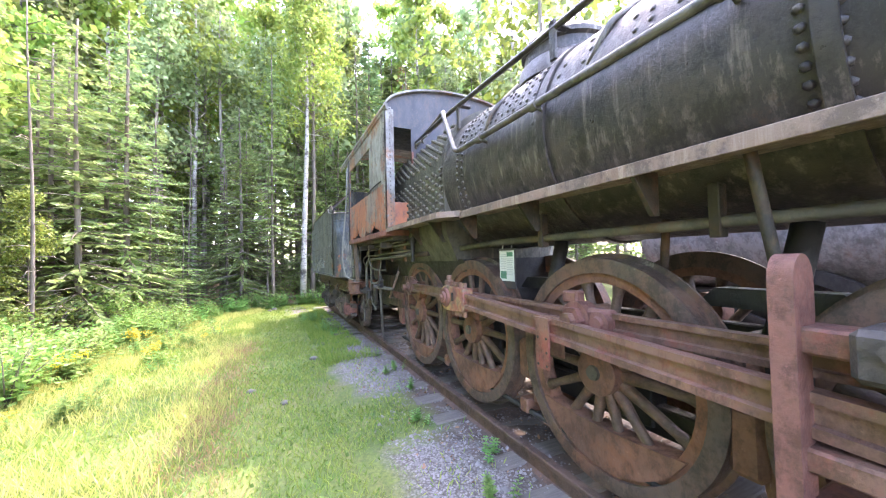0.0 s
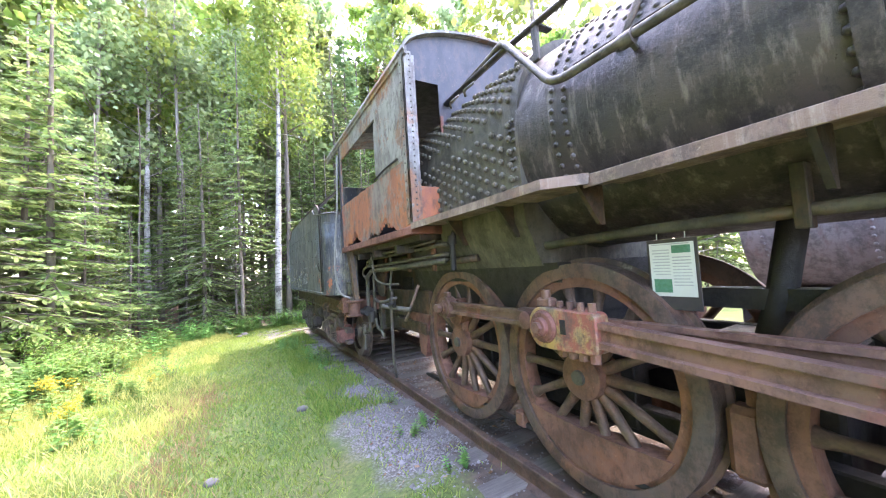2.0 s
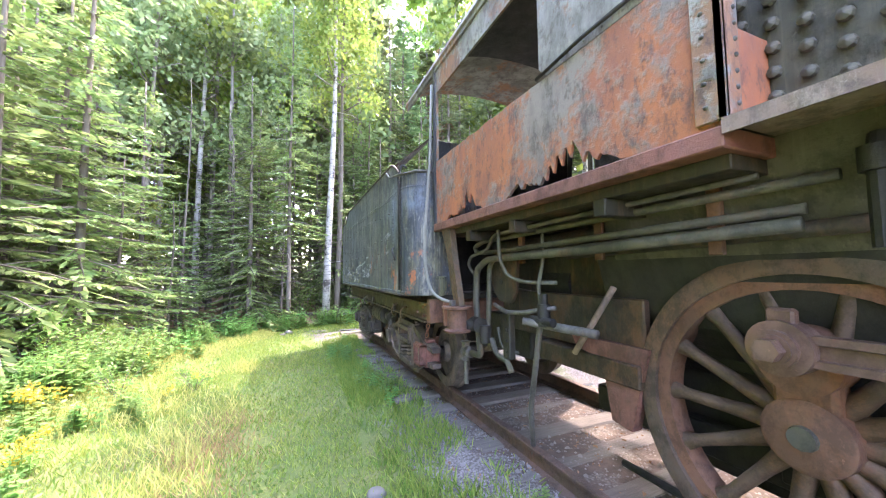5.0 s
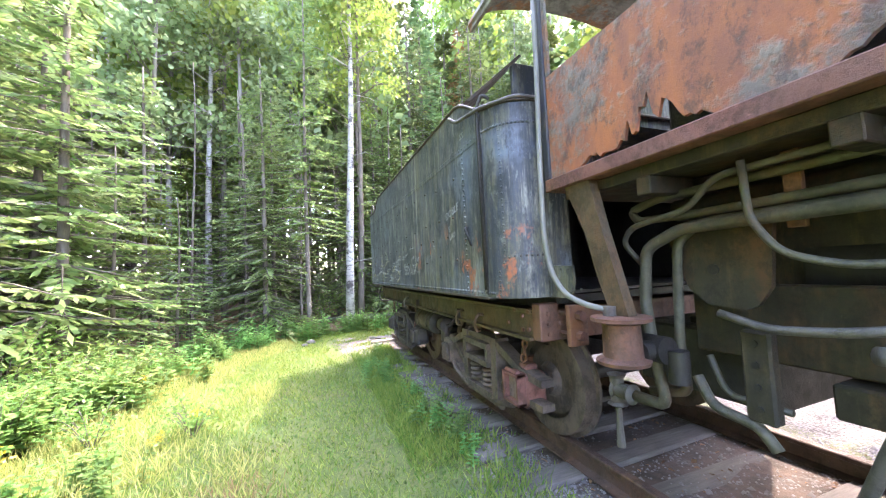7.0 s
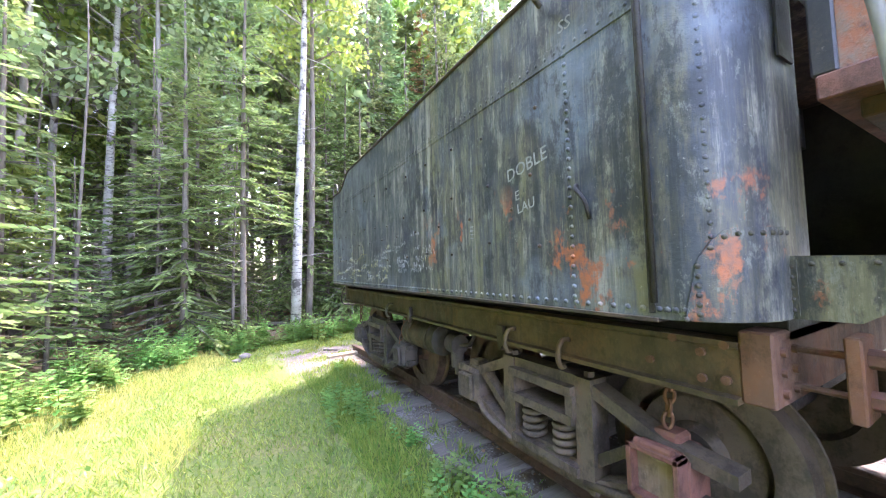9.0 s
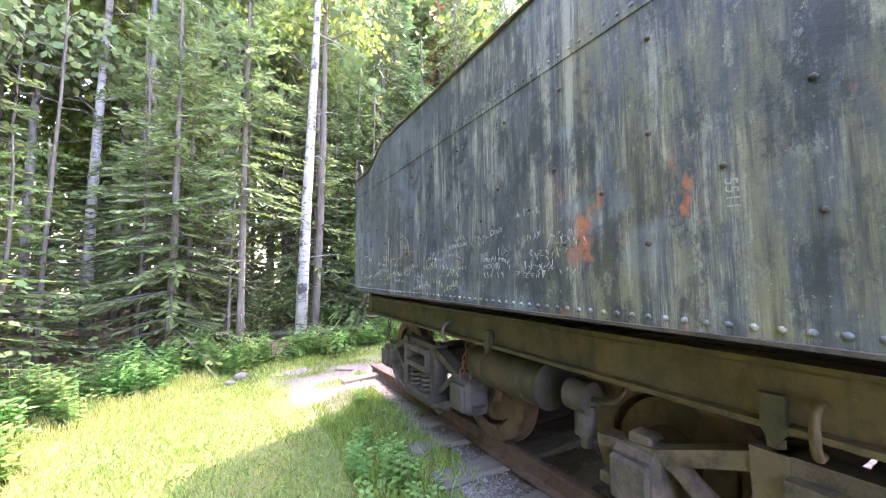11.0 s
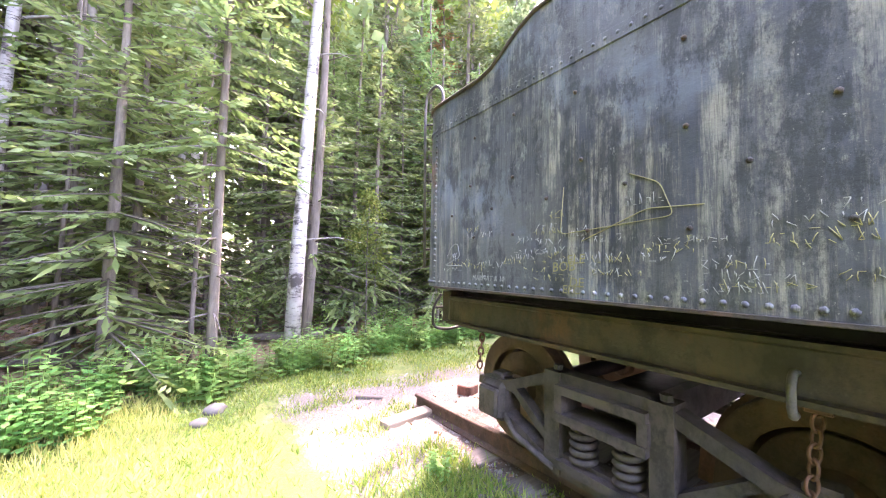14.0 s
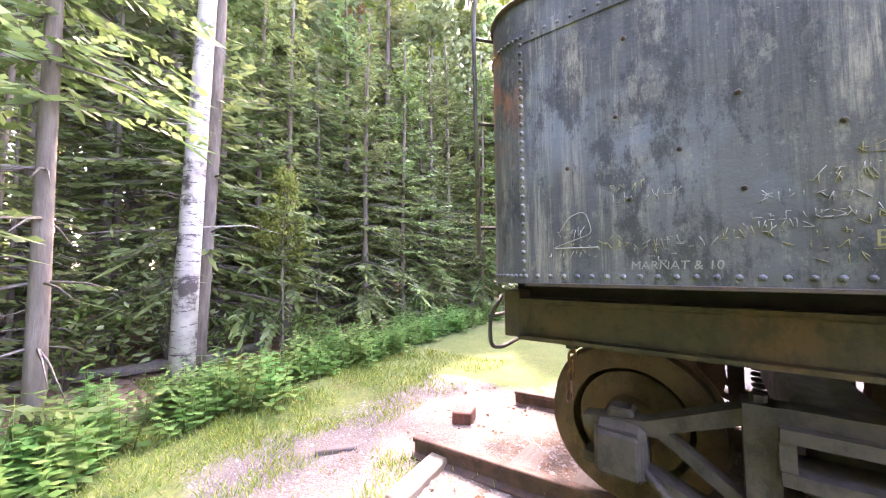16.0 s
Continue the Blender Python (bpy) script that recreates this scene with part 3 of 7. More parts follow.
def build_driver(weight):
    """A spoked driving wheel round (0, 0, 0), its outer face towards -x."""
    bm = B()
    add_ring(bm, [(-0.05, 0.575), (-0.05, 0.645), (0.07, 0.645), (0.07, 0.575)], (0, 0, 0), 'x', 56)
    wheel = new("driving_wheel", mesh_of("driving_wheel", bm, M_RUSTWHEEL, 40))

    def sub(name, bm, material, label=""):
        ob = new(name, mesh_of(name, bm, material, 40))
        ob.parent = wheel
        if label:
            ob["label"] = label
    sub("tyre", add_ring(B(), [(-0.075, 0.640), (-0.078, 0.715), (-0.070, 0.733), (0.045, 0.738), (0.055, 0.765), (0.075, 0.765), (0.075, 0.640)], (0, 0, 0), 'x', 64), M_TYRE, "scuffed steel tyre with chipped pale paint")
    sub("hub", add_ring(B(), [(-0.115, 0.0), (-0.115, 0.125), (-0.10, 0.145), (0.10, 0.15), (0.10, 0.0)], (0, 0, 0), 'x', 28), M_RUSTWHEEL)
    bm = B()
    add_ring(bm, [(-0.135, 0.0), (-0.135, 0.045), (-0.11, 0.05), (-0.11, 0.0)], (0, 0, 0), 'x', 12)
    sub("axle_end", bm, M_BOLT)
    spoke = B()
    rows = []
    for r, w, d in ((0.12, 0.045, 0.052), (0.30, 0.033, 0.040), (0.50, 0.030, 0.036), (0.60, 0.052, 0.045)):
        rows.append([spoke.verts.new((-d * 0.9 * math.cos(a) - 0.005, w * math.sin(a), r)) for a in [k * math.pi / 4 + math.pi / 8 for k in range(8)]])
    for p, q in zip(rows, rows[1:]):
        for k in range(8):
            spoke.faces.new((p[k], p[(k + 1) % 8], q[(k + 1) % 8], q[k]))
    bmesh.ops.recalc_face_normals(spoke, faces=spoke.faces)
    spoke_mesh = mesh_of("spoke", spoke, M_SPOKE, 60)
    for k in range(14):
        ob = new("spoke", spoke_mesh)
        ob.parent = wheel
        ob.matrix_basis = Matrix.Rotation(2 * math.pi * (k + 0.5) / 14, 4, 'X')
    bm = B()
    add_cyl(bm, (-0.05, 0.0, 0.30), 0.135, 0.16, 'x', 24)
    add_box(bm, (-0.10, -0.10, 0.05), (0.03, 0.10, 0.28), 0.02)
    sub("crank_boss", bm, M_RUSTWHEEL)
    if weight:
        bm = B()
        a0, depth = (1.02, 0.22) if weight > 1 else (0.75, 0.16)
        out = [(0.615 * math.sin(a), -0.615 * math.cos(a)) for a in np.linspace(-a0, a0, 20)]
        base = -0.615 * math.cos(a0)
        inn = [(y, base - depth * (1 - (y / (0.615 * math.sin(a0))) ** 2) * 0.15) for y in np.linspace(0.615 * math.sin(a0) * 0.98, -0.615 * math.sin(a0) * 0.98, 9)]
        add_prism(bm, out + inn, 'x', -0.068, 0.06)
        sub("counterweight", bm, M_RUSTWHEEL, "brown rusted cast counterweight")
    return wheel


def set_wheel(wheel, at, far=False):
    m = Matrix.Translation(Vector(at) - loco.location)
    if far:
        m = m @ Matrix.Rotation(math.pi, 4, 'Z')
    return m


heavy, light = build_driver(2), build_driver(1)
for w in (heavy, light):
    w.parent = loco
heavy.matrix_basis = set_wheel(heavy, (2.42, AXLES[1], HUB))
light.matrix_basis = set_wheel(light, (2.42, AXLES[0], HUB))
copy_thing(heavy, set_wheel(heavy, (2.42, AXLES[2], HUB)))
copy_thing(light, set_wheel(light, (2.42, AXLES[3], HUB)))
for y in AXLES:
    copy_thing(light, set_wheel(light, (3.56, y, HUB), True))
    part("axle", add_cyl(B(), (MID, y, HUB), 0.09, 1.1, 'x', 16), M_DARK, loco)


def bolt_at(c, r, length, axis='x'):
    bm = B()
    add_hex(bm, c, r, length, axis)
    return bm


def rod_bar(p, q, h0, h1, x0, x1, lip=0.24):
    """A fluted rod between two points of the y-z plane: an I section."""
    bm = B()
    rows = []
    for (y, z), h in ((p, h0), (q, h1)):
        w = x1 - x0
        f, a, b = h * lip, x0 + w * 0.34, x1 - w * 0.34
        out = [(x0, -h / 2), (x1, -h / 2), (x1, -h / 2 + f), (b, -h / 2 + f * 1.2), (b, h / 2 - f * 1.2), (x1, h / 2 - f), (x1, h / 2), (x0, h / 2), (x0, h / 2 - f), (a, h / 2 - f * 1.2), (a, -h / 2 + f * 1.2), (x0, -h / 2 + f)]
        rows.append([bm.verts.new((u, y, z + v)) for u, v in out])
    for k in range(12):
        bm.faces.new((rows[0][k], rows[0][(k + 1) % 12], rows[1][(k + 1) % 12], rows[1][k]))
    bm.faces.new(rows[0])
    bm.faces.new(rows[1][::-1])
    bmesh.ops.recalc_face_normals(bm, faces=bm.faces)
    return bm


PIN = 0.36
PZ = HUB + PIN
for k, (a, b) in enumerate(zip(AXLES, AXLES[1:])):
    part("side_rod", rod_bar((a, PZ), (b, PZ), 0.115, 0.115, 2.19, 2.25), M_ROD, loco, "red-brown fluted side rod")
for k, y in enumerate(AXLES):
    bm = B()
    add_cyl(bm, (2.25, y, PZ), 0.055, 0.24, 'x', 20)
    if k == 0:
        add_cyl(bm, (2.215, y, PZ), 0.105, 0.10, 'x', 24)
        add_box(bm, (2.19, y - 0.045, PZ + 0.08), (2.24, y + 0.045, PZ + 0.15), 0.01)
        add_cyl(bm, (2.155, y, PZ), 0.07, 0.03, 'x', 20)
    elif k > 1:
        add_cyl(bm, (2.21, y, PZ), 0.108, 0.10, 'x', 28)
        add_box(bm, (2.17, y - 0.25, PZ - 0.075), (2.255, y + 0.13, PZ + 0.075), 0.02)
        add_cyl(bm, (2.145, y, PZ), 0.080, 0.05, 'x', 6)
        add_ring(bm, [(-0.035, 0.0), (-0.035, 0.035), (-0.015, 0.042), (-0.01, 0.066), (0.03, 0.07), (0.03, 0.0)], (2.155, y - 0.19, PZ), 'x', 20)
        add_box(bm, (2.17, y - 0.01, PZ + 0.09), (2.25, y + 0.12, PZ + 0.17), 0.012)
    knuckle = part("rod_knuckle", bm, M_REDIRON if k > 1 else M_ROD, loco, "red-painted rod joint with a hexagonal nut" if k > 1 else "")
    part("nut", add_hex(B(), (2.10, y, PZ), 0.045, 0.05), M_ROD, knuckle)

# main rod, its big end on the third axle's pin
big_y = AXLES[1]
part("main_rod", rod_bar((big_y - 0.2, PZ + 0.0), (0.72, PZ - 0.17), 0.135, 0.155, 2.06, 2.13), M_ROD, loco, "heavy fluted connecting rod, red-brown and worn")
bm = B()
outline = [(big_y + 0.02 + 0.125 * math.sin(a) * (1 + 0.06 * abs(math.sin(2 * a))), PZ - 0.008 + 0.125 * math.cos(a) * (1 + 0.06 * abs(math.sin(2 * a)))) for a in np.linspace(0.0, math.pi, 13)]
outline += [(big_y - 0.10, PZ - 0.132), (big_y - 0.34, PZ - 0.118), (big_y - 0.36, PZ - 0.095), (big_y - 0.36, PZ + 0.085), (big_y - 0.34, PZ + 0.105), (big_y - 0.10, PZ + 0.115)]
add_prism(bm, outline, 'x', 2.05, 2.16)
bmesh.ops.bevel(bm, geom=bm.edges[:], offset=0.008, segments=1, affect='EDGES', profile=0.5)
big_end = part("big_end", bm, M_STRAP, loco, "ochre paint flaking off a red rod strap")
part("bearing_cap", add_ring(B(), [(-0.055, 0.0), (-0.055, 0.052), (-0.048, 0.058), (-0.030, 0.060), (-0.030, 0.088), (-0.022, 0.094), (-0.006, 0.096), (-0.004, 0.110), (0.03, 0.112), (0.03, 0.0)], (2.055, big_y + 0.015, PZ), 'x', 36), M_REDIRON, big_end)
part("nut", add_hex(B(), (1.995, big_y + 0.015, PZ), 0.036, 0.04), M_ROD, big_end)
part("bearing_key", add_box(B(), (2.045, big_y - 0.155, PZ - 0.03), (2.052, big_y - 0.115, PZ + 0.055), 0.002), M_DARK, big_end)
fork = part("rod_fork", add_box(B(), (2.165, big_y + 0.20, PZ - 0.075), (2.262, big_y + 0.40, PZ + 0.075), 0.02), M_ROD, loco, "worn rod fork with a joint pin")
part("joint_pin", add_ring(B(), [(-0.03, 0.0), (-0.03, 0.04), (-0.02, 0.062), (0.02, 0.066), (0.02, 0.0)], (2.150, big_y + 0.27, PZ), 'x', 20), M_REDIRON, fork)
bm = B()
add_box(bm, (2.07, big_y - 0.03, PZ + 0.11), (2.14, big_y + 0.09, PZ + 0.17), 0.012)
add_cyl(bm, (2.105, big_y + 0.03, PZ + 0.19), 0.03, 0.06, 'z', 12)
part("oil_cup", bm, M_ROD, big_end)
for dy in (-0.08, -0.155, -0.23, -0.305):
    bm = B()
    add_cyl(bm, (2.10, big_y + dy, PZ + 0.13), 0.022, 0.05, 'z', 8)
    part("strap_bolt", bm, M_ROD, big_end)
    part("strap_nut", add_hex(B(), (2.10, big_y + dy, PZ - 0.145), 0.03, 0.05, 'z'), M_ROD, big_end)
# steel strap hung over the main rod
bm = B()
add_prism(bm, [(2.03, 0.92), (2.03, 1.25), (2.167, 1.25), (2.167, 0.98), (2.155, 0.98), (2.155, 1.238), (2.042, 1.238), (2.042, 0.92)], 'y', 2.30, 2.42)
strap = part("strap_plate", bm, M_ROD, loco, "brown rusted steel plate folded over the rod")
for dy, z in ((2.32, 0.945), (2.40, 0.945), (2.32, 1.12), (2.40, 1.12), (2.32, 1.03)):
    part("hole", add_cyl(B(), (2.029, dy, z), 0.009, 0.004, 'x', 10), M_DARK, strap)

# guide yoke, guide bars and crosshead
bm = B()
out = [(1.985, 0.55), (2.09, 0.55), (2.09, 1.30), (2.13, 1.42), (2.13, 1.54)] + [(2.057 + 0.073 * math.cos(a), 1.55 + 0.09 * math.sin(a)) for a in np.linspace(0.1, math.pi, 9)]
add_prism(bm, out, 'y', 1.095, 1.165)
part("guide_yoke", bm, M_REDIRON, loco, "upright red-oxide guide bracket with a rounded head")
for z0, z1, x0, x1 in ((1.31, 1.40, 2.02, 2.17), (0.93, 1.01, 2.02, 2.17)):
    part("guide_bar", add_box(B(), (x0, -0.9, z0), (x1, 1.12, z1), 0.01), M_ROD, loco)
bm = B()
add_box(bm, (2.0, 0.52, 1.00), (2.2, 0.90, 1.31), 0.03)
add_box(bm, (1.97, 0.55, 1.26), (2.2, 0.98, 1.42), 0.02)
cross = part("crosshead", bm, M_TRUCK, loco, "grey greasy crosshead casting")
for y in (0.88, 0.77, 0.66):
    part("nut", add_hex(B(), (1.96, y, 1.37), 0.035, 0.06), M_TRUCK, cross)
    part("stud", add_cyl(B(), (2.05, y, 1.46), 0.022, 0.09, 'z', 8), M_TRUCK, cross)
bm = B()
add_box(bm, (1.95, -0.9, 0.66), (2.30, 1.12, 0.84), 0.02)
add_box(bm, (1.96, 0.95, 0.50), (2.05, 1.10, 0.70), 0.01)
part("guide_foot", bm, M_REDIRON, loco)
part("piston_rod", add_cyl(B(), (2.10, -0.6, 1.1), 0.045, 2.2, 'y', 14), M_TRUCK, loco)
bm = B()
add_cyl(bm, (2.10, -1.75, 1.1), 0.36, 0.9, 'y', 32)
add_box(bm, (1.95, -2.2, 1.1), (2.9, -1.3, 1.75), 0.05)
part("cylinder", bm, M_DARK, loco)

# frame, springs and brake gear behind the wheels
for x in (2.60, 3.30):
    bm = B()
    add_box(bm, (x, -2.2, 1.02), (x + 0.1, 7.7, 1.16), 0.01)
    add_box(bm, (x, -2.2, 0.52), (x + 0.1, 6.6, 0.70), 0.01)
    for y in AXLES:
        add_box(bm, (x - 0.03, y - 0.20, 0.56), (x + 0.13, y + 0.20, 1.05), 0.01)
    part("frame_bar", bm, M_DARK, loco)
for y in (4.53, 2.96, 1.40):
    bm = B()
    add_tube(bm, [(2.47, y + 0.02, 1.25), (2.44, y, 0.9), (2.42, y - 0.08, 0.45)], 0.035, 8)
    add_box(bm, (2.36, y - 0.05, 0.62), (2.48, y + 0.10, 0.95), 0.03)
    part("brake_hanger", bm, M_RUSTWHEEL, loco)
    bm = B()
    add_prism(bm, [(y - 0.34, 1.36), (y + 0.34, 1.36), (y + 0.24, 1.46), (y - 0.24, 1.46)], 'x', 2.60, 2.72)
    part("leaf_spring", bm, M_DARK, loco)
for y in (4.6, 3.0, 1.45):
    part("frame_stay", add_tube(B(), [(2.68, y, 1.1), (2.64, y - 0.1, 1.4), (2.70, y - 0.16, 1.78)], 0.06, 10), M_DARK, loco)
part("brake_rod", add_tube(B(), [(2.38, 1.0, 0.36), (2.38, 6.2, 0.36)], 0.022, 8), M_DARK, loco)

# boiler
BZ, BR = 2.56, 0.81
bm = B()
add_ring(bm, [(-2.0, 0.0), (-2.0, 0.74), (-1.95, 0.78), (0.2, 0.78), (0.2, 0.79), (3.95, BR), (4.1, BR + 0.01), (4.25, 0.0)], (MID, 0, BZ), 'y', 72, False)
boiler = part("boiler", bm, M_BOILER, loco, "black riveted boiler barrel with pale runs", 25)


def on_boiler(y, deg, out=0.0, r=None):
    """A place on the near flank; deg above the level of the boiler's middle."""
    a = radians(deg)
    n = Vector((-math.cos(a), 0, math.sin(a)))
    return Vector((MID, y, BZ)) + n * ((r or (0.79 + 0.02 * (y - 0.2) / 3.75)) + out), n


spots = []
for y in (3.66, 3.76, 2.52, 1.02, 1.12):
    for deg in range(-30, 95, 5):
        spots.append(on_boiler(y, deg + (2.5 if y in (3.76, 1.12) else 0)))
for y in np.arange(2.60, 3.62, 0.085):
    for deg in (22, 27, 32, 37, 42):
        if (int(y * 100) + deg) % 7:
            spots.append(on_boiler(y, deg + rng.uniform(-1, 1)))
for y in np.arange(1.25, 2.45, 0.11):
    for deg in (17, 23, 30, 37):
        if rng.random() < 0.72:
            spots.append(on_boiler(y + rng.uniform(-0.02, 0.02), deg + rng.uniform(-1.5, 1.5)))
rivets(boiler, spots, 0.021, 0.017, "rows of raised rivet heads", M_BOILER)
for y0, y1, d0, d1 in ((2.58, 3.6, 19, 45), (1.2, 2.42, 13, 41)):
    bm = B()
    grid = [[bm.verts.new(on_boiler(y, d, 0.006)[0]) for d in np.linspace(d0, d1, 9)] for y in (y0, y1)]
    for k in range(8):
        bm.faces.new((grid[0][k], grid[0][k + 1], grid[1][k + 1], grid[1][k]))
    g = bmesh.ops.extrude_face_region(bm, geom=bm.faces[:])
    for v in [e for e in g["geom"] if isinstance(e, bmesh.types.BMVert)]:
        v.co += (Vector((MID, v.co.y, BZ)) - v.co).normalized() * 0.012
    bmesh.ops.recalc_face_normals(bm, faces=bm.faces)
    part("patch_plate", bm, M_BOILER, boiler)
for y in (2.48, 1.05):
    part("boiler_band", add_ring(B(), [(-0.035, 0.805), (-0.035, 0.822), (0.035, 0.824), (0.035, 0.807)], (MID, y, BZ), 'y', 72), M_BOILER, boiler)
for y, d in ((2.1, 20), (1.55, 22), (3.3, 12)):
    bm = B()
    add_tube(bm, [on_boiler(y, d, -0.01)[0], on_boiler(y - 0.1, d + 18, 0.035)[0], on_boiler(y - 0.14, d + 44, 0.02)[0]], 0.022, 8)
    part("washout_pipe", bm, M_PIPE, boiler)
# dome
bm = B()
add_ring(bm, [(3.25, 0.0), (3.25, 0.46), (3.40, 0.43), (3.44, 0.39), (3.54, 0.38), (3.56, 0.41), (3.60, 0.41), (3.65, 0.37), (3.73, 0.22), (3.75, 0.0)], (MID, 3.02, 0), 'z', 40, False)
dome = part("steam_dome", bm, M_BOILER, loco, "round black steam dome with a bolted cap")
rivets(dome, [((MID + 0.39 * math.cos(a), 3.02 + 0.39 * math.sin(a), 3.605), (0, 0, 1)) for a in np.linspace(0, 2 * math.pi, 30)[:-1]], 0.018, 0.018)

# firebox with its staybolts
def firebox_section(extra=0.0):
    pts = [(MID - 0.66, 1.62), (MID - 0.80 - extra, 1.95), (MID - 0.81 - extra, 2.35), (MID - 0.80 - extra, 2.62)]
    pts += [(MID - (0.80 + extra) * math.cos(a), 2.72 + (0.74 + extra) * math.sin(a)) for a in np.linspace(0.12, math.pi - 0.12, 22)]
    pts += [(2 * MID - x, z) for x, z in pts[3::-1]]
    return pts


bm = B()
add_prism(bm, firebox_section(), 'y', 4.08, 6.15)
firebox = part("firebox", bm, M_FIREBOX, loco, "olive-grey firebox side studded with staybolts", 30)
bm = B()
add_ring(bm, [(0.0, 0.021), (0.012, 0.026), (0.026, 0.022), (0.036, 0.0)], (0, 0, 0), 'z', 8, False)
stay_mesh = mesh_of("staybolt", bm, M_FIREBOX, 40)
for i, y in enumerate(np.arange(4.17, 5.95, 0.098)):
    for k in range(11):
        z = 2.17 + k * 0.098 + (0.049 if i % 2 else 0)
        if z > 2.66:
            a = (z - 2.66) / 0.77 + 0.06
            if 0.74 * math.sin(a) > 0.60:
                continue
            p = Vector((MID - 0.80 * math.cos(a), y, 2.72 + 0.74 * math.sin(a)))
            n = Vector((-math.cos(a), 0, math.sin(a)))
        else:
            p, n = Vector((MID - 0.808, y, z)), Vector((-1, 0, 0))
        piece("staybolt", stay_mesh, firebox, Matrix.Translation(p) @ Vector((0, 0, 1)).rotation_difference(n).to_matrix().to_4x4())
spots = [((MID - 0.812, y, z), (-1, 0, 0)) for y in (4.12, 4.155) for z in np.arange(2.12, 2.7, 0.07)]
rivets(firebox, spots, 0.018, 0.014, "", M_FIREBOX)
bm = B()
add_prism(bm, [(MID - 0.55, 1.25), (MID + 0.55, 1.25), (MID + 0.66, 1.64), (MID - 0.66, 1.64)], 'y', 3.95, 6.3)
part("ashpan", bm, M_DARK, loco)
bm = B()
add_prism(bm, [(MID - 0.28, 0.42), (MID + 0.28, 0.42), (MID + 0.28, 0.95), (MID + 0.55, 1.26), (MID - 0.55, 1.26), (MID - 0.28, 0.95)], 'y', 3.95, 6.2)
part("ash_hopper", bm, M_DARK, loco)
for y in (4.55, 3.05, 1.42):
    part("frame_spreader", add_box(B(), (2.70, y - 0.30, 0.50), (3.30, y + 0.30, 1.16), 0.02), M_DARK, loco)
    part("brake_beam", add_box(B(), (2.34, y - 0.12, 0.34), (3.64, y - 0.02, 0.46), 0.012), M_RUSTWHEEL, loco)

# handrail and top pipes
bm = B()
add_tube(bm, [(2.12, -1.9, 2.70), (2.12, 3.68, 2.72), (2.27, 4.25, 3.36), (2.33, 4.36, 3.44), (2.36, 4.55, 3.44), (2.34, 5.26, 3.33)], 0.026, 10, rounded=0.12)
part("handrail", bm, M_PIPE, loco, "grey pipe handrail bent up towards the cab")
for y in (3.2, 2.47, 1.3, 0.1):
    bm = B()
    p, n = on_boiler(y, 9)
    add_tube(bm, [p, (2.12, y, 2.71)], 0.015, 8)
    add_cyl(bm, (2.12, y, 2.71), 0.038, 0.07, 'y', 12)
    part("handrail_post", bm, M_PIPE, loco)
for dx, dz, r in ((0, 0, 0.024), (0.07, 0.045, 0.016), (0.12, 0.085, 0.012)):
    part("conduit", add_tube(B(), [(2.36 + dx, -1.9, 3.30 + dz), (2.35 + dx, 2.6, 3.34 + dz), (2.34 + dx, 4.4, 3.38 + dz), (2.32 + dx, 5.28, 3.34 + dz)], r, 8), M_BOILER, loco)
for y in (2.5, 0.9, 4.0):
    bm = B()
    add_box(bm, (2.33, y - 0.03, 3.10), (2.36, y + 0.03, 3.40), 0.005)
    add_box(bm, (2.33, y - 0.03, 3.36), (2.50, y + 0.03, 3.38), 0.004)
    part("pipe_bracket", bm, M_BOILER, loco)
for y in (5.0, 4.75):
    part("grab_iron", add_tube(B(), [(2.22, y, 3.16), (2.19, y - 0.02, 3.20), (2.22, y - 0.14, 3.22)], 0.012, 8), M_PIPE, loco)

# running boards
bm = B()
add_box(bm, (2.03, -1.9, 2.068), (2.40, 3.45, 2.086), 0.004)
add_box(bm, (2.025, -1.9, 2.025), (2.04, 3.45, 2.09), 0.003)
part("running_board", bm, M_BOARD, loco, "long tan-rusted running board plate")
bm = B()
add_prism(bm, [(1.85, 5.27), (1.85, 3.58), (2.00, 3.40), (2.30, 3.40), (2.30, 5.27)], 'z', 2.075, 2.09)
add_prism(bm, [(1.845, 5.27), (1.845, 3.575), (2.00, 3.39), (2.01, 3.40), (1.857, 3.585), (1.857, 5.27)], 'z', 2.035, 2.092)
part("running_board", bm, M_BOARD, loco, "wider tan-rusted running board beside the firebox")
for y in (4.9, 4.2, 3.5, 2.6, 1.7, 0.8):
    bm = B()
    add_prism(bm, [(2.03, 2.065), (2.24, 2.065), (2.24, 1.84), (2.20, 1.84)], 'y', y - 0.012, y + 0.012)
    part("board_bracket", bm, M_OLIVE, loco)
part("feed_pipe", add_tube(B(), [(2.39, -1.9, 1.80), (2.39, 3.4, 1.79), (2.37, 4.75, 1.74)], 0.03, 10), M_PIPEGREEN, loco, "straight grey-green feed pipe")
part("feed_pipe", add_tube(B(), [(2.27, 4.8, 1.72), (2.27, 6.5, 1.67)], 0.034, 10), M_OLIVE, loco)
for y in (4.72, 2.72, 1.5):
    bm = B()
    add_box(bm, (2.35, y - 0.025, 1.72), (2.42, y + 0.025, 1.98), 0.005)
    part("pipe_hanger", bm, M_OLIVE, loco)
for p, q in (((2.12, 1.25, 2.03), (2.40, 1.20, 1.05)), ((2.50, 0.75, 1.95), (2.46, 0.80, 1.1)), ((2.55, 1.85, 1.85), (2.58, 1.9, 1.2))):
    part("stay_rod", add_tube(B(), [p, (Vector(p) + Vector(q)) / 2 + Vector((0, 0.01, 0)), q], 0.024, 8), M_OLIVE, loco)
bm = B()
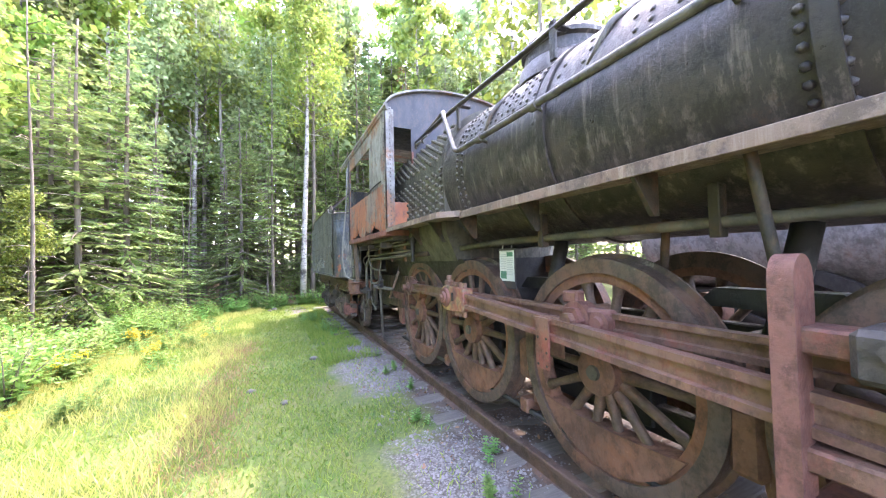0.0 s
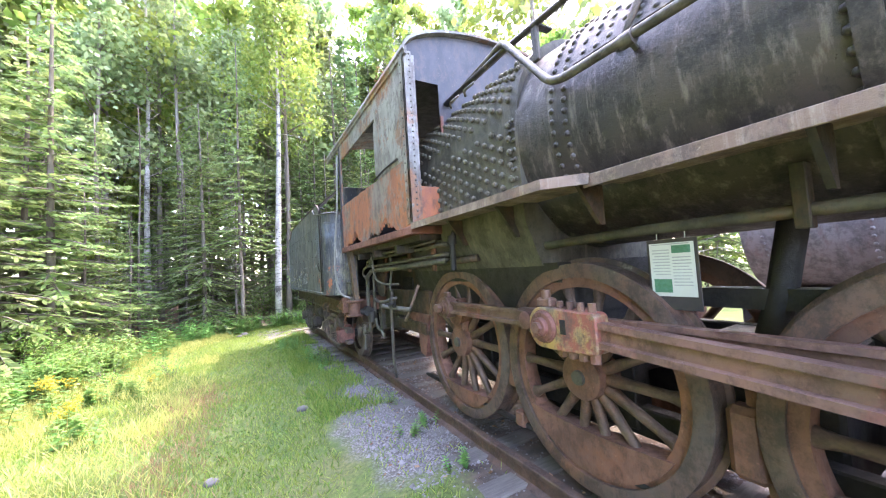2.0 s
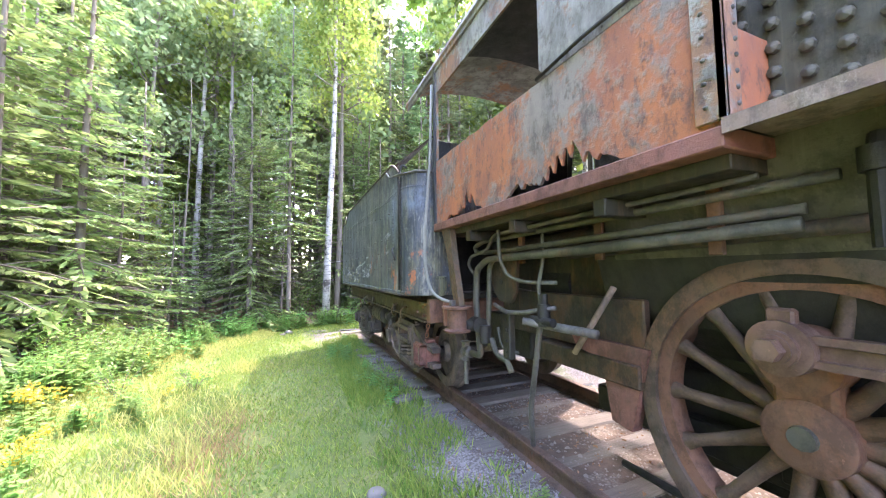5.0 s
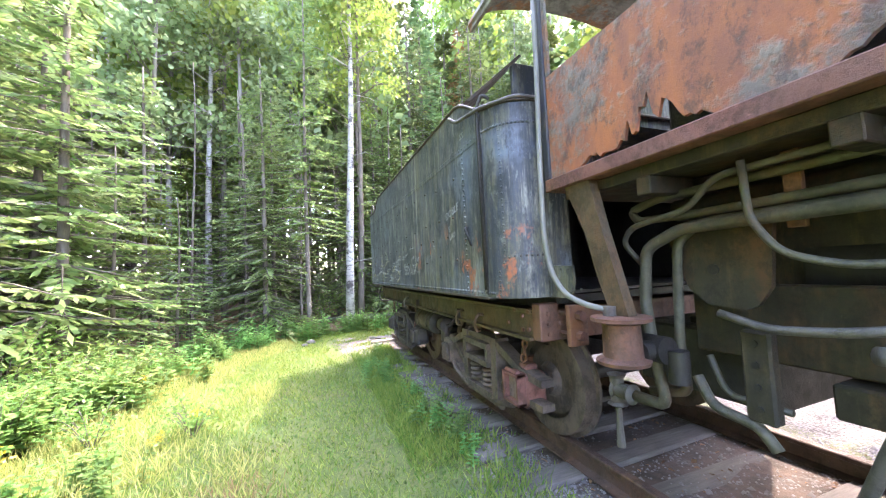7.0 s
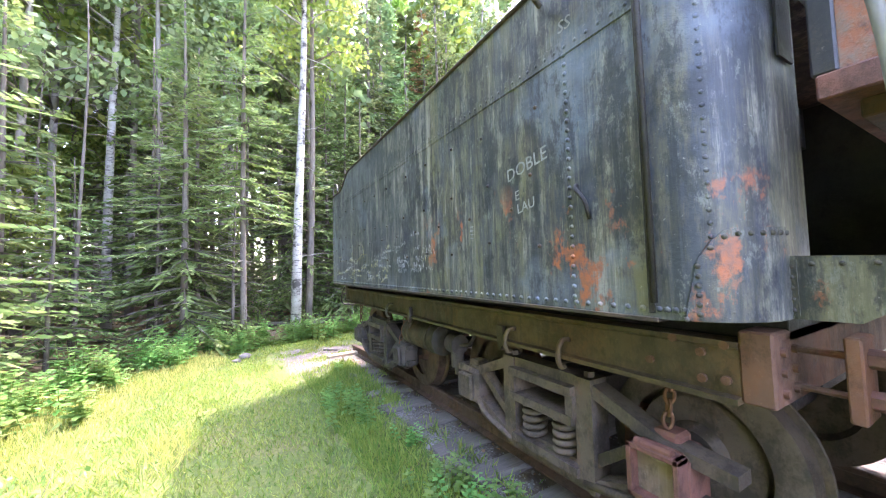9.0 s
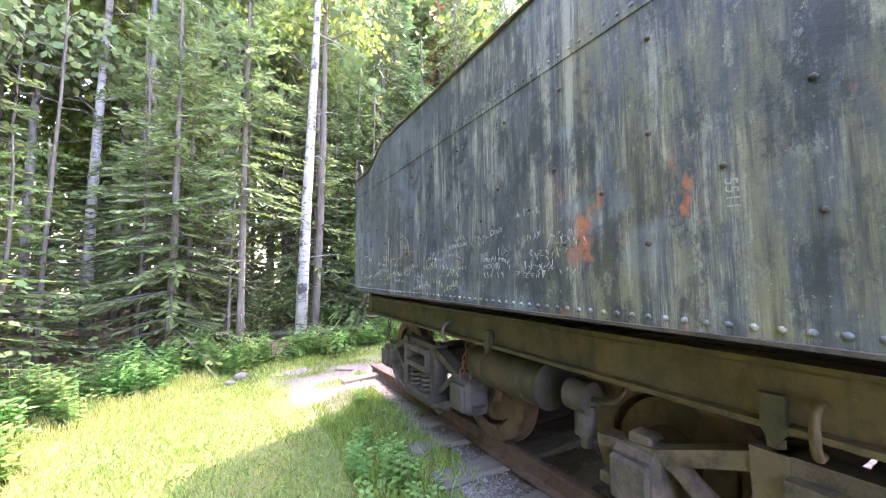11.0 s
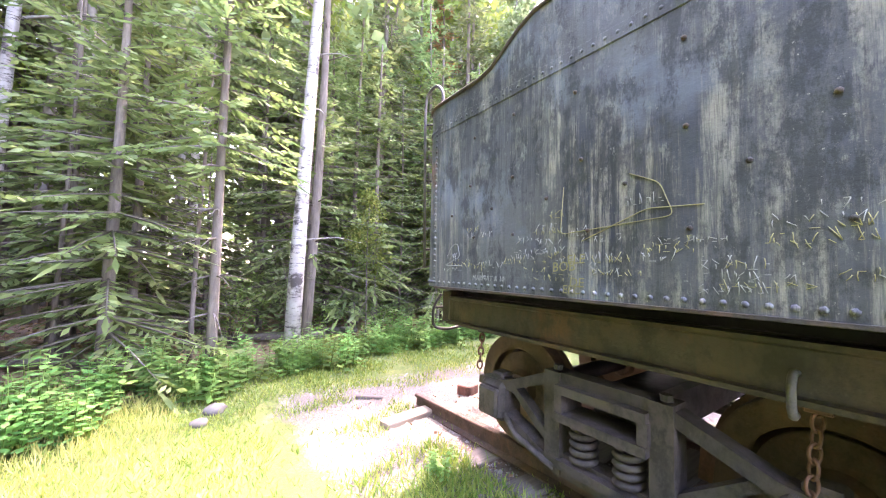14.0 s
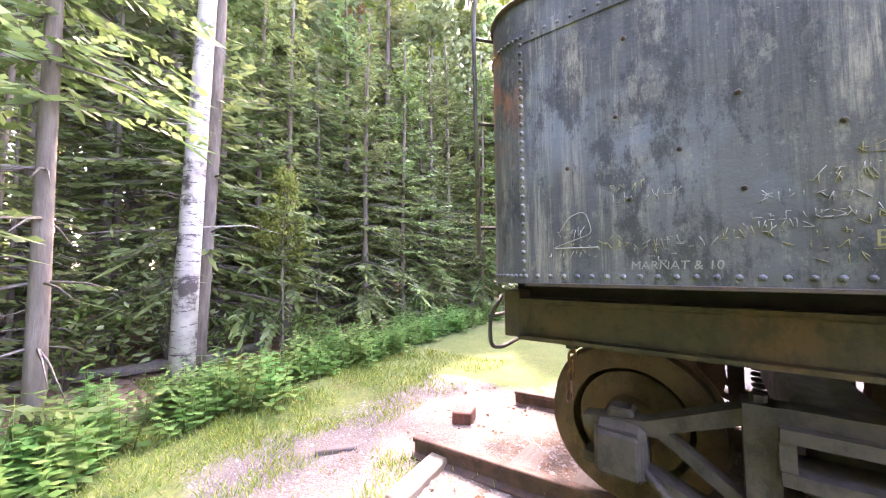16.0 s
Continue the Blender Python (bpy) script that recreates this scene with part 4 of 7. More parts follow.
add_tube(bm, [(2.16, 5.0, 1.98), (2.13, 5.0, 1.9), (2.13, 5.0, 1.62)], 0.028, 10)
add_cyl(bm, (2.13, 5.0, 1.90), 0.045, 0.08, 'z', 12)
part("drain_pipe", bm, M_DARK, loco)

# ---- cab ----
CX, CF, CR = 1.87, 5.27, 8.03
cab = part("cab", add_box(B(), (CX - 0.02, CF, 1.99), (2 * MID - CX + 0.02, CR + 0.02, 2.07), 0.006), M_REDIRON, loco, "open-backed cab with flaking paint and rusted lower sides")


def cab_side(x0, x1, ragged, front=6.27):
    """Side sheet round a big window; the foot is eaten away by rust."""
    low = B()
    bottom = []
    for y in np.arange(CF, CR + 0.001, 0.023):
        eat = 0.0
        if ragged and 5.5 < y < 7.75:
            eat = max(0.0, noise.noise((y * 3.1, 3.3, 0)) + 0.30) * 0.30
            eat *= 0.45 + 1.1 * ((math.sin(y * 91.7) * 43.7) % 1.0)
            eat *= min(1, (7.75 - y) / 0.3, (y - 5.5) / 0.3)
        bottom.append((y, 2.072 + eat))
    top = [(y, 2.745 + (0.012 * noise.noise((y * 6, 7, 0)) if 6.2 < y < 7.9 else 0)) for y in np.arange(CR, CF - 0.001, -0.06)]
    if top[-1][0] > CF + 0.01:
        top.append((CF, 2.745))
    add_prism(low, bottom + top, 'x', x0, x1)
    part("side_panel", low, M_CABLOW, cab, "orange-rusted side panel with a ragged foot", 30)
    up = B()
    add_prism(up, [(CF, 2.749), (front - 0.07, 2.749), (front, 2.82), (front, 3.43), (front - 0.07, 3.50), (CF, 3.50)], 'x', x0, x1)
    add_prism(up, [(CF, 3.50), (CR + 0.02, 3.50), (CR + 0.02, 3.80), (CF, 3.80)], 'x', x0, x1)
    add_box(up, (x0, 7.97, 2.749), (x1, CR + 0.02, 3.50))
    part("upper_panel", up, M_CABUP, cab, "grey flaking paint round the open window")


cab_side(CX, CX + 0.02, True)
cab_side(2 * MID - CX - 0.02, 2 * MID - CX, True, 7.1)
ROOF = [(MID - (MID - CX + 0.03) * math.cos(a), 3.80 + 0.37 * math.sin(a)) for a in np.linspace(0, math.pi, 25)]
bm = B()
inner = [(MID + (x - MID) * 0.985, z - 0.025) for x, z in ROOF]
add_prism(bm, ROOF + inner[::-1], 'y', CF - 0.06, 9.02)
part("roof", bm, M_CABUP, cab, "arched sheet-metal roof reaching back over the tender")
for x in (CX - 0.015, 2 * MID - CX - 0.015):
    part("eave", add_box(B(), (x, CF - 0.06, 3.74), (x + 0.03, 9.02, 3.83), 0.005), M_CABUP, cab)
    part("corner_post", add_box(B(), (x + 0.0, CR - 0.03, 2.07), (x + 0.05, CR + 0.03, 3.78), 0.006), M_CABFRONT, cab)
    bm = B()
    add_box(bm, (x - 0.005, CF - 0.02, 2.09), (x + 0.09, CF + 0.012, 3.80), 0.004)
    add_box(bm, (x - 0.005, CF - 0.02, 2.09), (x + 0.013, CF + 0.09, 3.80), 0.004)
    post = part("corner_angle", bm, M_CABUP, cab, "grey riveted corner angle")
    rivets(post, [((x + 0.065, CF - 0.02, z), (0, -1, 0)) for z in np.arange(2.15, 3.78, 0.06)] + [((x - 0.005, CF + 0.05, z), (-1, 0, 0)) for z in np.arange(2.15, 3.78, 0.09)], 0.010, 0.008)
door0, door1, s0, s1 = 1.985, 2.245, 2.46, 3.53
for flip in (0, 1):
    for a, b, material, what in (((1.885, 2.09), (door0, 3.78), M_CABUP, ""), ((door0, 2.09), (door1 + 0.02, s0), M_CABLOW, "reddish rusted sheet below the front doorway"), ((door0, s1), (door1, 3.78), M_CABFRONT, "")):
        x0, x1 = sorted((2 * MID - v if flip else v) for v in (a[0], b[0]))
        part("front_side_sheet", add_box(B(), (x0, CF, a[1]), (x1, CF + 0.018, b[1])), material, cab, what)
bm = B()
arch = [(MID + (x - MID) * 0.98, z - 0.03) for x, z in ROOF]
add_prism(bm, [(arch[0][0], 3.78)] + [p for p in arch if p[1] > 3.785] + [(arch[-1][0], 3.78), (2 * MID - door1, 3.78), (2 * MID - door1, 2.85), (3.6, 3.2), (MID, 3.38), (2.38, 3.2), (door1, 2.85), (door1, 3.78)], 'y', CF + 0.001, CF + 0.017)
part("front_sheet", bm, M_CABFRONT, cab, "blue-black curved cab front under the roof")
part("door_edge", add_box(B(), (door1, CF - 0.02, 2.09), (door1 + 0.03, CF + 0.02, 3.2), 0.004), M_REDIRON, cab)
rivets(cab, [((CX, y, z), (-1, 0, 0)) for z in (2.78, 3.54, 3.72) for y in np.arange(CF + 0.15, 6.2 if z < 3 else CR, 0.12)], 0.010, 0.007, "", M_CABUP)
part("window_rail", add_tube(B(), [(CX - 0.01, 5.55, 2.80), (CX - 0.025, 5.9, 2.785), (CX - 0.015, 6.28, 2.76)], 0.012, 6), M_DARK, cab)
for x in (2.2, 2.5, 3.5):
    part("cab_lever", add_tube(B(), [(x, 6.4, 2.07), (x, 6.35, 2.6), (x + 0.03, 6.2, 2.95)], 0.016, 8), M_DARK, cab)
part("cab_seat", add_box(B(), (2.0, 6.6, 2.07), (2.4, 7.3, 2.62), 0.02), M_DARK, cab)
# dark sheets added under the roof and on the far wall as painted shade
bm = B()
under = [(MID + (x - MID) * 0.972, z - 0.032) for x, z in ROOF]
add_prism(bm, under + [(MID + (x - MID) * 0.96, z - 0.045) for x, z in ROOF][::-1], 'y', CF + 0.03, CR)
part("roof_shade_sheet", bm, M_DARK, cab, "dark sheet standing in for the shade under the roof")
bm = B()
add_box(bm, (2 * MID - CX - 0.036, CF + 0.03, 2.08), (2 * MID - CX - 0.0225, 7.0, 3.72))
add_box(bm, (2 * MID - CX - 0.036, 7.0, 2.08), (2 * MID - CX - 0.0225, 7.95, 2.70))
part("wall_shade_sheet", bm, M_DARK, cab)

# ---- pipes and castings under the cab ----
def pipe(points, r, material=M_PIPEGREEN, name="pipe", label=""):
    return part(name, add_tube(B(), points, r, 10), material, loco, label)


bm = B()
add_prism(bm, [(7.90, 1.99), (7.70, 1.99), (7.63, 1.70), (7.50, 1.238), (7.61, 1.238), (7.68, 1.42), (7.76, 1.70)], 'x', 1.88, 1.94)
part("cab_bracket", bm, M_SILLFRONT, loco, "rusty cast bracket holding up the cab floor")
bm = B()
add_ring(bm, [(1.0, 0.0), (1.0, 0.125), (1.018, 0.13), (1.035, 0.095), (1.20, 0.09), (1.218, 0.145), (1.236, 0.145), (1.236, 0.0)], (1.88, 7.55, 0), 'z', 28, False)
part("step_casting", bm, M_RUSTWHEEL, loco, "pinkish rusted casting under the cab step")
pipe([(2.16, 5.2, 1.72), (2.10, 6.2, 1.68), (2.10, 7.35, 1.665), (2.10, 7.55, 1.58), (2.10, 7.58, 1.3), (2.10, 7.55, 1.0), (2.10, 7.50, 0.76), (2.10, 7.72, 0.755)], 0.030, M_PIPEGREEN, label="grey-green injector pipe with bends")
pipe([(2.22, 5.25, 1.73), (2.16, 6.4, 1.70), (2.16, 7.30, 1.69), (2.16, 7.42, 1.6), (2.16, 7.45, 1.05), (2.16, 7.42, 0.84), (2.14, 7.62, 0.80)], 0.024)
pipe([(2.12, 5.3, 1.92), (2.05, 6.7, 1.88), (2.05, 7.15, 1.87), (2.06, 7.28, 1.75), (2.06, 7.6, 1.70), (2.06, 7.66, 1.62), (2.12, 7.60, 1.5)], 0.015)
pipe([(2.18, 5.1, 1.88), (2.14, 6.3, 1.86), (2.14, 7.5, 1.84), (2.14, 7.66, 1.80), (2.14, 7.62, 1.74), (2.14, 7.3, 1.73), (2.14, 6.3, 1.75), (2.20, 5.2, 1.78)], 0.022)
pipe([(2.02, 7.03, 1.90), (2.02, 7.02, 1.66), (2.04, 6.94, 1.52), (2.1, 6.80, 1.47), (2.2, 6.55, 1.47)], 0.015)
pipe([(2.08, 7.20, 1.27), (2.08, 7.02, 1.22), (2.08, 6.80, 1.24), (2.14, 6.5, 1.30)], 0.018, M_PIPE)
pipe([(2.14, 7.36, 0.95), (2.14, 7.30, 0.82), (2.14, 7.12, 0.80), (2.14, 7.06, 0.72)], 0.024)
pipe([(2.18, 7.32, 1.05), (2.18, 7.26, 0.88), (2.18, 7.02, 0.88)], 0.015)
pipe([(2.34, 5.1, 1.80), (2.30, 7.5, 1.78)], 0.06, M_OLIVE, label="thick olive steam pipe")
bm = B()
add_prism(bm, [(5.75, 1.98), (7.60, 1.98), (7.60, 1.40), (7.05, 1.36), (6.95, 1.12), (6.10, 1.12), (5.75, 1.38)], 'x', 2.50, 2.54)
part("ashpan_side", bm, M_OLIVE, loco, "dark olive plate behind the pipes")
bm = B()
for y in (5.5, 6.15, 6.95):
    add_box(bm, (2.18, y - 0.03, 1.62), (2.21, y + 0.03, 1.99), 0.004)
    part("pipe_strap", bm, M_RUSTWHEEL, loco)
    bm = B()
pipe([(2.14, 6.62, 1.99), (2.14, 6.62, 1.62), (2.12, 6.66, 1.45), (2.12, 6.62, 1.24)], 0.014)
bm = B()
add_cyl(bm, (2.12, 6.60, 1.24), 0.045, 0.16, 'z', 12)
add_cyl(bm, (2.10, 6.60, 1.20), 0.03, 0.24, 'y', 12)
add_cyl(bm, (2.12, 6.60, 1.34), 0.028, 0.10, 'z', 8)
part("check_valve", bm, M_DARK, loco, "dark brown valve body between pipes")

pipe([(2.25, 5.6, 1.92), (2.25, 7.5, 1.90)], 0.022, M_OLIVE)
bm = B()
add_ring(bm, [(-0.10, 0.035), (-0.08, 0.06), (-0.06, 0.045), (0.02, 0.045), (0.035, 0.062), (0.05, 0.045), (0.05, 0.0), (-0.10, 0.0)], (2.10, 7.79, 0.755), 'y', 16)
add_ring(bm, [(-0.10, 0.03), (-0.085, 0.06), (-0.07, 0.04), (0.07, 0.04), (0.09, 0.055), (0.10, 0.0), (-0.10, 0.0)], (2.10, 7.82, 0.755), 'z', 14)
add_cyl(bm, (2.10, 7.82, 0.56), 0.018, 0.22, 'z', 8)
add_cyl(bm, (2.10, 7.82, 0.49), 0.027, 0.14, 'z', 8, 0.018)
part("drain_valve", bm, M_PIPE, loco, "corroded grey drain valve")
bm = B()
add_cyl(bm, (2.06, 7.50, 1.06), 0.07, 0.12, 'y', 14)
add_cyl(bm, (2.04, 7.50, 1.06), 0.05, 0.2, 'x', 12)
add_cyl(bm, (2.10, 7.42, 0.98), 0.05, 0.16, 'z', 12)
part("injector", bm, M_DARK, loco)
bm = B()
out = [(7.50, 1.66), (7.03, 1.70), (7.06, 1.38), (7.11, 1.30), (7.16, 1.275), (7.32, 1.29), (7.40, 1.36), (7.46, 1.48)]
add_prism(bm, out, 'x', 2.20, 2.23)
plate = part("hanger_plate", bm, M_OLIVE, loco, "olive and rust steel hanger plate with a round hole")
part("hole", add_cyl(B(), (2.196, 7.28, 1.46), 0.026, 0.006, 'x', 14), M_DARK, plate)
bm = B()
add_box(bm, (2.36, 6.0, 1.02), (2.42, 7.5, 1.38), 0.01)
add_box(bm, (2.3, 6.0, 0.86), (2.5, 6.95, 1.0), 0.01)
part("side_frame_plate", bm, M_OLIVE, loco, "green and rust-brown rear frame plate")
for y, z0 in ((7.10, 0.82),):
    bm = B()
    add_box(bm, (2.12, y - 0.055, z0), (2.18, y + 0.055, 1.2), 0.01)
    hanger = part("slotted_hanger", bm, M_OLIVE, loco)
    for k in range(4):
        part("hole", add_cyl(B(), (2.117, y, z0 + 0.06 + 0.09 * k), 0.014, 0.008, 'x', 10), M_DARK, hanger)
pipe([(2.09, 6.58, 1.20), (2.12, 6.65, 1.15), (2.22, 6.92, 0.45), (2.28, 6.97, 0.015)], 0.022, M_PIPE, "prop_lever", "grey steel lever propped to the ground")
pipe([(2.02, 6.72, 1.19), (2.12, 6.63, 1.17), (2.2, 6.2, 1.16)], 0.03, M_PIPE)
pipe([(2.3, 6.15, 1.45), (2.26, 6.3, 1.2), (2.22, 6.42, 1.0)], 0.02, M_BOARD)
pipe([(3.2, 6.6, 0.9), (3.22, 6.7, 0.45), (3.25, 6.6, 0.40), (3.3, 6.55, 0.18)], 0.02, M_DARK)
bm = B()
add_box(bm, (2.45, 7.2, 0.75), (3.5, 7.95, 1.12), 0.015)
part("drawbar_casting", bm, M_DARK, loco)
bm = B()
add_prism(bm, [(5.95, 1.10), (6.55, 1.10), (6.50, 1.02), (6.28, 0.98), (6.22, 0.62), (6.08, 0.60)], 'x', 2.32, 2.40)
part("rear_horn_guide", bm, M_REDIRON, loco)
bm = B()
add_cyl(bm, (2.62, 6.9, 1.45), 0.15, 0.34, 'y', 20)
part("air_cylinder", bm, M_DARK, loco)
part("floor_underframe", add_box(B(), (1.95, 5.3, 1.93), (4.0, 7.98, 1.99), 0.005), M_OLIVE, loco)
for y in (5.9, 6.7, 7.4):
    part("floor_beam", add_box(B(), (1.93, y - 0.04, 1.84), (4.02, y + 0.04, 1.93), 0.006), M_OLIVE, loco)

# ---- information sheet hung on the feed pipe ----
sign = thing("information_sign", (2.41, 3.24, 1.36), "white printed history sheet on a dark board, hung by wires", "sign")
part("backing_board", add_box(B(), (2.4020, 3.115, 1.36), (2.4120, 3.365, 1.73), 0.002), M_BROWNBOARD, sign)
part("sheet", add_box(B(), (2.3980, 3.13, 1.43), (2.4015, 3.35, 1.71)), M_PAPER, sign, "white printed sheet")
for y0, y1, z0, z1 in ((3.145, 3.235, 1.655, 1.695), (3.245, 3.335, 1.45, 1.52)):
    part("picture", add_box(B(), (2.3965, y0, z0), (2.3978, y1, z1)), M_PRINTGREEN, sign)
part("heading", add_box(B(), (2.3965, 3.15, 1.700), (2.3978, 3.335, 1.706)), M_PRINTGREY, sign)
for k in range(9):
    z = 1.670 - k * 0.016
    part("text_line", add_box(B(), (2.3967, 3.247, z), (2.3978, 3.335 - 0.01 * (k % 3 == 2), z + 0.006)), M_PRINTGREY, sign)
for k in range(10):
    z = 1.630 - k * 0.016
    part("text_line", add_box(B(), (2.3967, 3.145 + 0.012 * (k % 4 == 3), z), (2.3978, 3.235, z + 0.006)), M_PRINTGREY, sign)
for y in (3.17, 3.31):
    part("wire", add_tube(B(), [(2.4070, y, 1.715), (2.4120, y, 1.775), (2.39, y, 1.815)], 0.003, 5), M_PAPER, sign)


# ---- the tender ----
tender = thing("tender", (MID, 11, 0), "dark streaked tender with flaking paint, rust patches and chalk scrawls", "tender")
TX, TW = 1.605, 2.77      # near side, width
TF, TR, T0, T1 = 8.16, 13.88, 1.30, 2.90
RC = 0.27


def tank_outline(inset=0.0):
    a = []
    x0, x1, y0, y1 = TX + inset, TX + TW - inset, TF + inset, TR - inset
    for cx, cy, s in ((x0 + RC, y0 + RC, math.pi), (x1 - RC, y0 + RC, 1.5 * math.pi), (x1 - RC, y1 - RC, 0.0), (x0 + RC, y1 - RC, 0.5 * math.pi)):
        for t in np.linspace(0, math.pi / 2, 9):
            a.append((cx + RC * math.cos(s + t), cy + RC * math.sin(s + t)))
    return a


def top_z(y):
    """The side's upper edge: high along the bunker, stepping down in a curve near the back."""
    def s(v, a, b):
        t = min(1, max(0, (v - a) / (b - a)))
        return t * t * (3 - 2 * t)
    return 2.68 + 0.24 * s(y, TF + 0.18, TF + 0.75) - 0.20 * s(y, 12.62, 13.12)


bm = B()
rings = []
base_outline = []
o = tank_outline()
for i in range(len(o)):
    p, q = Vector(o[i]), Vector(o[(i + 1) % len(o)])
    n = max(1, int((q - p).length / 0.12))
    base_outline += [tuple(p + (q - p) * k / n) for k in range(n)]
for f in (0.0, 0.25, 0.5, 0.75, 1.0):
    rings.append([bm.verts.new((x, y, T0 + (top_z(y) - T0) * f)) for x, y in base_outline])
n = len(base_outline)
for p, q in zip(rings, rings[1:]):
    for k in range(n):
        bm.faces.new((p[k], p[(k + 1) % n], q[(k + 1) % n], q[k]))
bm.faces.new(rings[0][::-1])
inner = [bm.verts.new((MID + (x - MID) * 0.98, 11 + (y - 11) * 0.99, top_z(y) - 0.0)) for x, y in base_outline]
low = [bm.verts.new((v.co.x, v.co.y, 2.60)) for v in inner]
for a, b in ((rings[-1], inner), (inner, low)):
    for k in range(n):
        bm.faces.new((a[k], a[(k + 1) % n], b[(k + 1) % n], b[k]))
bm.faces.new(low)
bmesh.ops.recalc_face_normals(bm, faces=bm.faces)
mouth = [f for f in bm.faces if abs(f.calc_center_median().y - TF) < 0.004 and 2.10 < f.calc_center_median().x < 2 * MID - 2.10 and abs(f.normal.y) > 0.9]
bmesh.ops.delete(bm, geom=mouth, context='FACES')
tank = part("tank", bm, M_TENDER, tender, "round-cornered water tank, dark paint streaked and scratched", 30)
# rolled lip along the upper edge
lip = [Vector((x, y, top_z(y))) for x, y in base_outline]
part("lip", add_tube(B(), lip + [lip[0]], 0.016, 6, rounded=0), M_SILL, tank)
# sloping bunker sheets above the tank
bm = B()
def bunker_wall(y, f):
    return (TX + 0.03 + 0.40 * f, y, top_z(max(TF + 0.75, min(y, 12.5))) - 0.01 + 0.34 * f)
for s in (0, 1):
    pts = [bunker_wall(TF + 0.55, 0), bunker_wall(12.55, 0), bunker_wall(12.2, 1), bunker_wall(TF + 0.35, 1)]
    pts = [(p[0] if not s else 2 * MID - p[0], p[1], p[2]) for p in pts]
    v = [bm.verts.new(p) for p in pts]
    w = [bm.verts.new(Vector(p) + Vector((0.02 if not s else -0.02, 0, -0.012))) for p in pts]
    bm.faces.new(v), bm.faces.new(w[::-1])
    for k in range(4):
        bm.faces.new((v[k], w[k], w[(k + 1) % 4], v[(k + 1) % 4]))
bmesh.ops.recalc_face_normals(bm, faces=bm.faces)
part("bunker_sheet", bm, M_SILL, tank, "dull grey sloping coal bunker sheet")
part("bunker_front", add_box(B(), (TX + 0.40, TF + 0.42, 2.3), (2 * MID - TX - 0.40, TF + 0.46, 3.22), 0.005), M_TENDER, tank)
part("bunker_back", add_box(B(), (TX + 0.40, 12.2, 2.6), (2 * MID - TX - 0.40, 12.24, 3.22), 0.005), M_TENDER, tank)
# front pocket where the fireman stood
bm = B()
for a, b in (((2.05, TF + 1.9, 1.31), (3.93, TF + 1.92, 2.66)), ((2.05, TF + 0.01, 1.31), (2.07, TF + 1.9, 2.66)), ((3.91, TF + 0.01, 1.31), (3.93, TF + 1.9, 2.66)), ((2.07, TF + 0.01, 1.31), (3.91, TF + 1.9, 1.33))):
    add_box(bm, a, b)
add_box(bm, (1.93, TF - 0.012, 2.22), (2.06, TF - 0.004, 2.46))
part("coal_space", bm, M_DARK, tank, "black empty coal space open to the cab")
bm = B()
add_prism(bm, [(TF + 0.03, 1.515), (TF - 0.225, 1.505), (TF - 0.23, 1.40), (TF - 0.205, 1.34), (TF - 0.15, 1.30), (TF + 0.03, 1.30)], 'x', 1.925, 1.945)
add_box(bm, (1.918, TF - 0.015, 1.31), (1.926, TF + 0.04, 1.50))
gusset = part("front_gusset", bm, M_TENDER, tank, "scuffed steel gusset plate at the footplate")
rivets(gusset, [((1.918, TF + d, z), (-1, 0, 0)) for d in (0.0, 0.03) for z in np.arange(1.33, 1.49, 0.037)] + [((1.925, TF - d, 1.485), (-1, 0, 0)) for d in (0.05, 0.12, 0.19)], 0.009, 0.007)
# riveted doubler plate round the front corner's foot
bm = B()
grid = []
for t in np.linspace(0.20, 1.0, 10):
    a = math.pi + t * math.pi / 2
    h = 1.31 + 0.30 * min(1.0, math.sqrt(max(0.0, 1 - (1 - min(1, (t - 0.20) / 0.45)) ** 2)) + 0.06)
    cx, cy = TX + RC, TF + RC
    grid.append([bm.verts.new((cx + (RC + o) * math.cos(a), cy + (RC + o) * math.sin(a), z)) for o, z in ((0.0, 1.305), (0.009, 1.305), (0.009, h), (0.0, h))])
for p, q in zip(grid, grid[1:]):
    for k in range(4):
        bm.faces.new((p[k], p[(k + 1) % 4], q[(k + 1) % 4], q[k]))
bm.faces.new(grid[0]), bm.faces.new(grid[-1][::-1])
edge_spots = []
for row in grid:
    n_out = (row[1].co - row[0].co).normalized()
    edge_spots.append((row[2].co - Vector((0, 0, 0.02)), n_out))
for f in np.linspace(0.1, 0.9, 6):
    edge_spots.append((grid[1][1].co.lerp(grid[1][2].co, f), (grid[1][1].co - grid[1][0].co).normalized()))
edge_spots = [(c.copy(), n.copy()) for c, n in edge_spots]
bmesh.ops.recalc_face_normals(bm, faces=bm.faces)
doubler = part("doubler_plate", bm, M_TENDER, tank, "riveted doubler plate with a curved upper edge")
rivets(doubler, edge_spots, 0.010, 0.008)
spots = []
for k in range(0, n):
    x, y = base_outline[k]
    if x > 2.2:
        continue
    p, q = Vector(base_outline[k - 1]), Vector(base_outline[(k + 1) % n])
    nn = Vector(((q - p).y, -(q - p).x, 0)).normalized()
    for e in (0.0, 0.5):
        c = Vector((x, y)) + (q - Vector((x, y))) * e
        spots.append(((c.x, c.y, T0 + 0.035), nn))
        spots.append(((c.x, c.y, 2.52), nn))
for z in np.arange(1.36, 2.52, 0.045):
    for y in (8.80, 13.62):
        spots.append(((TX, y, z), (-1, 0, 0)))
    spots.append(((TX + 0.055, TF + 0.12, z), (-0.8, -0.6, 0)))
rivets(tank, spots, 0.0125, 0.010, "close rows of small rivets", M_TENDER)
spots = []
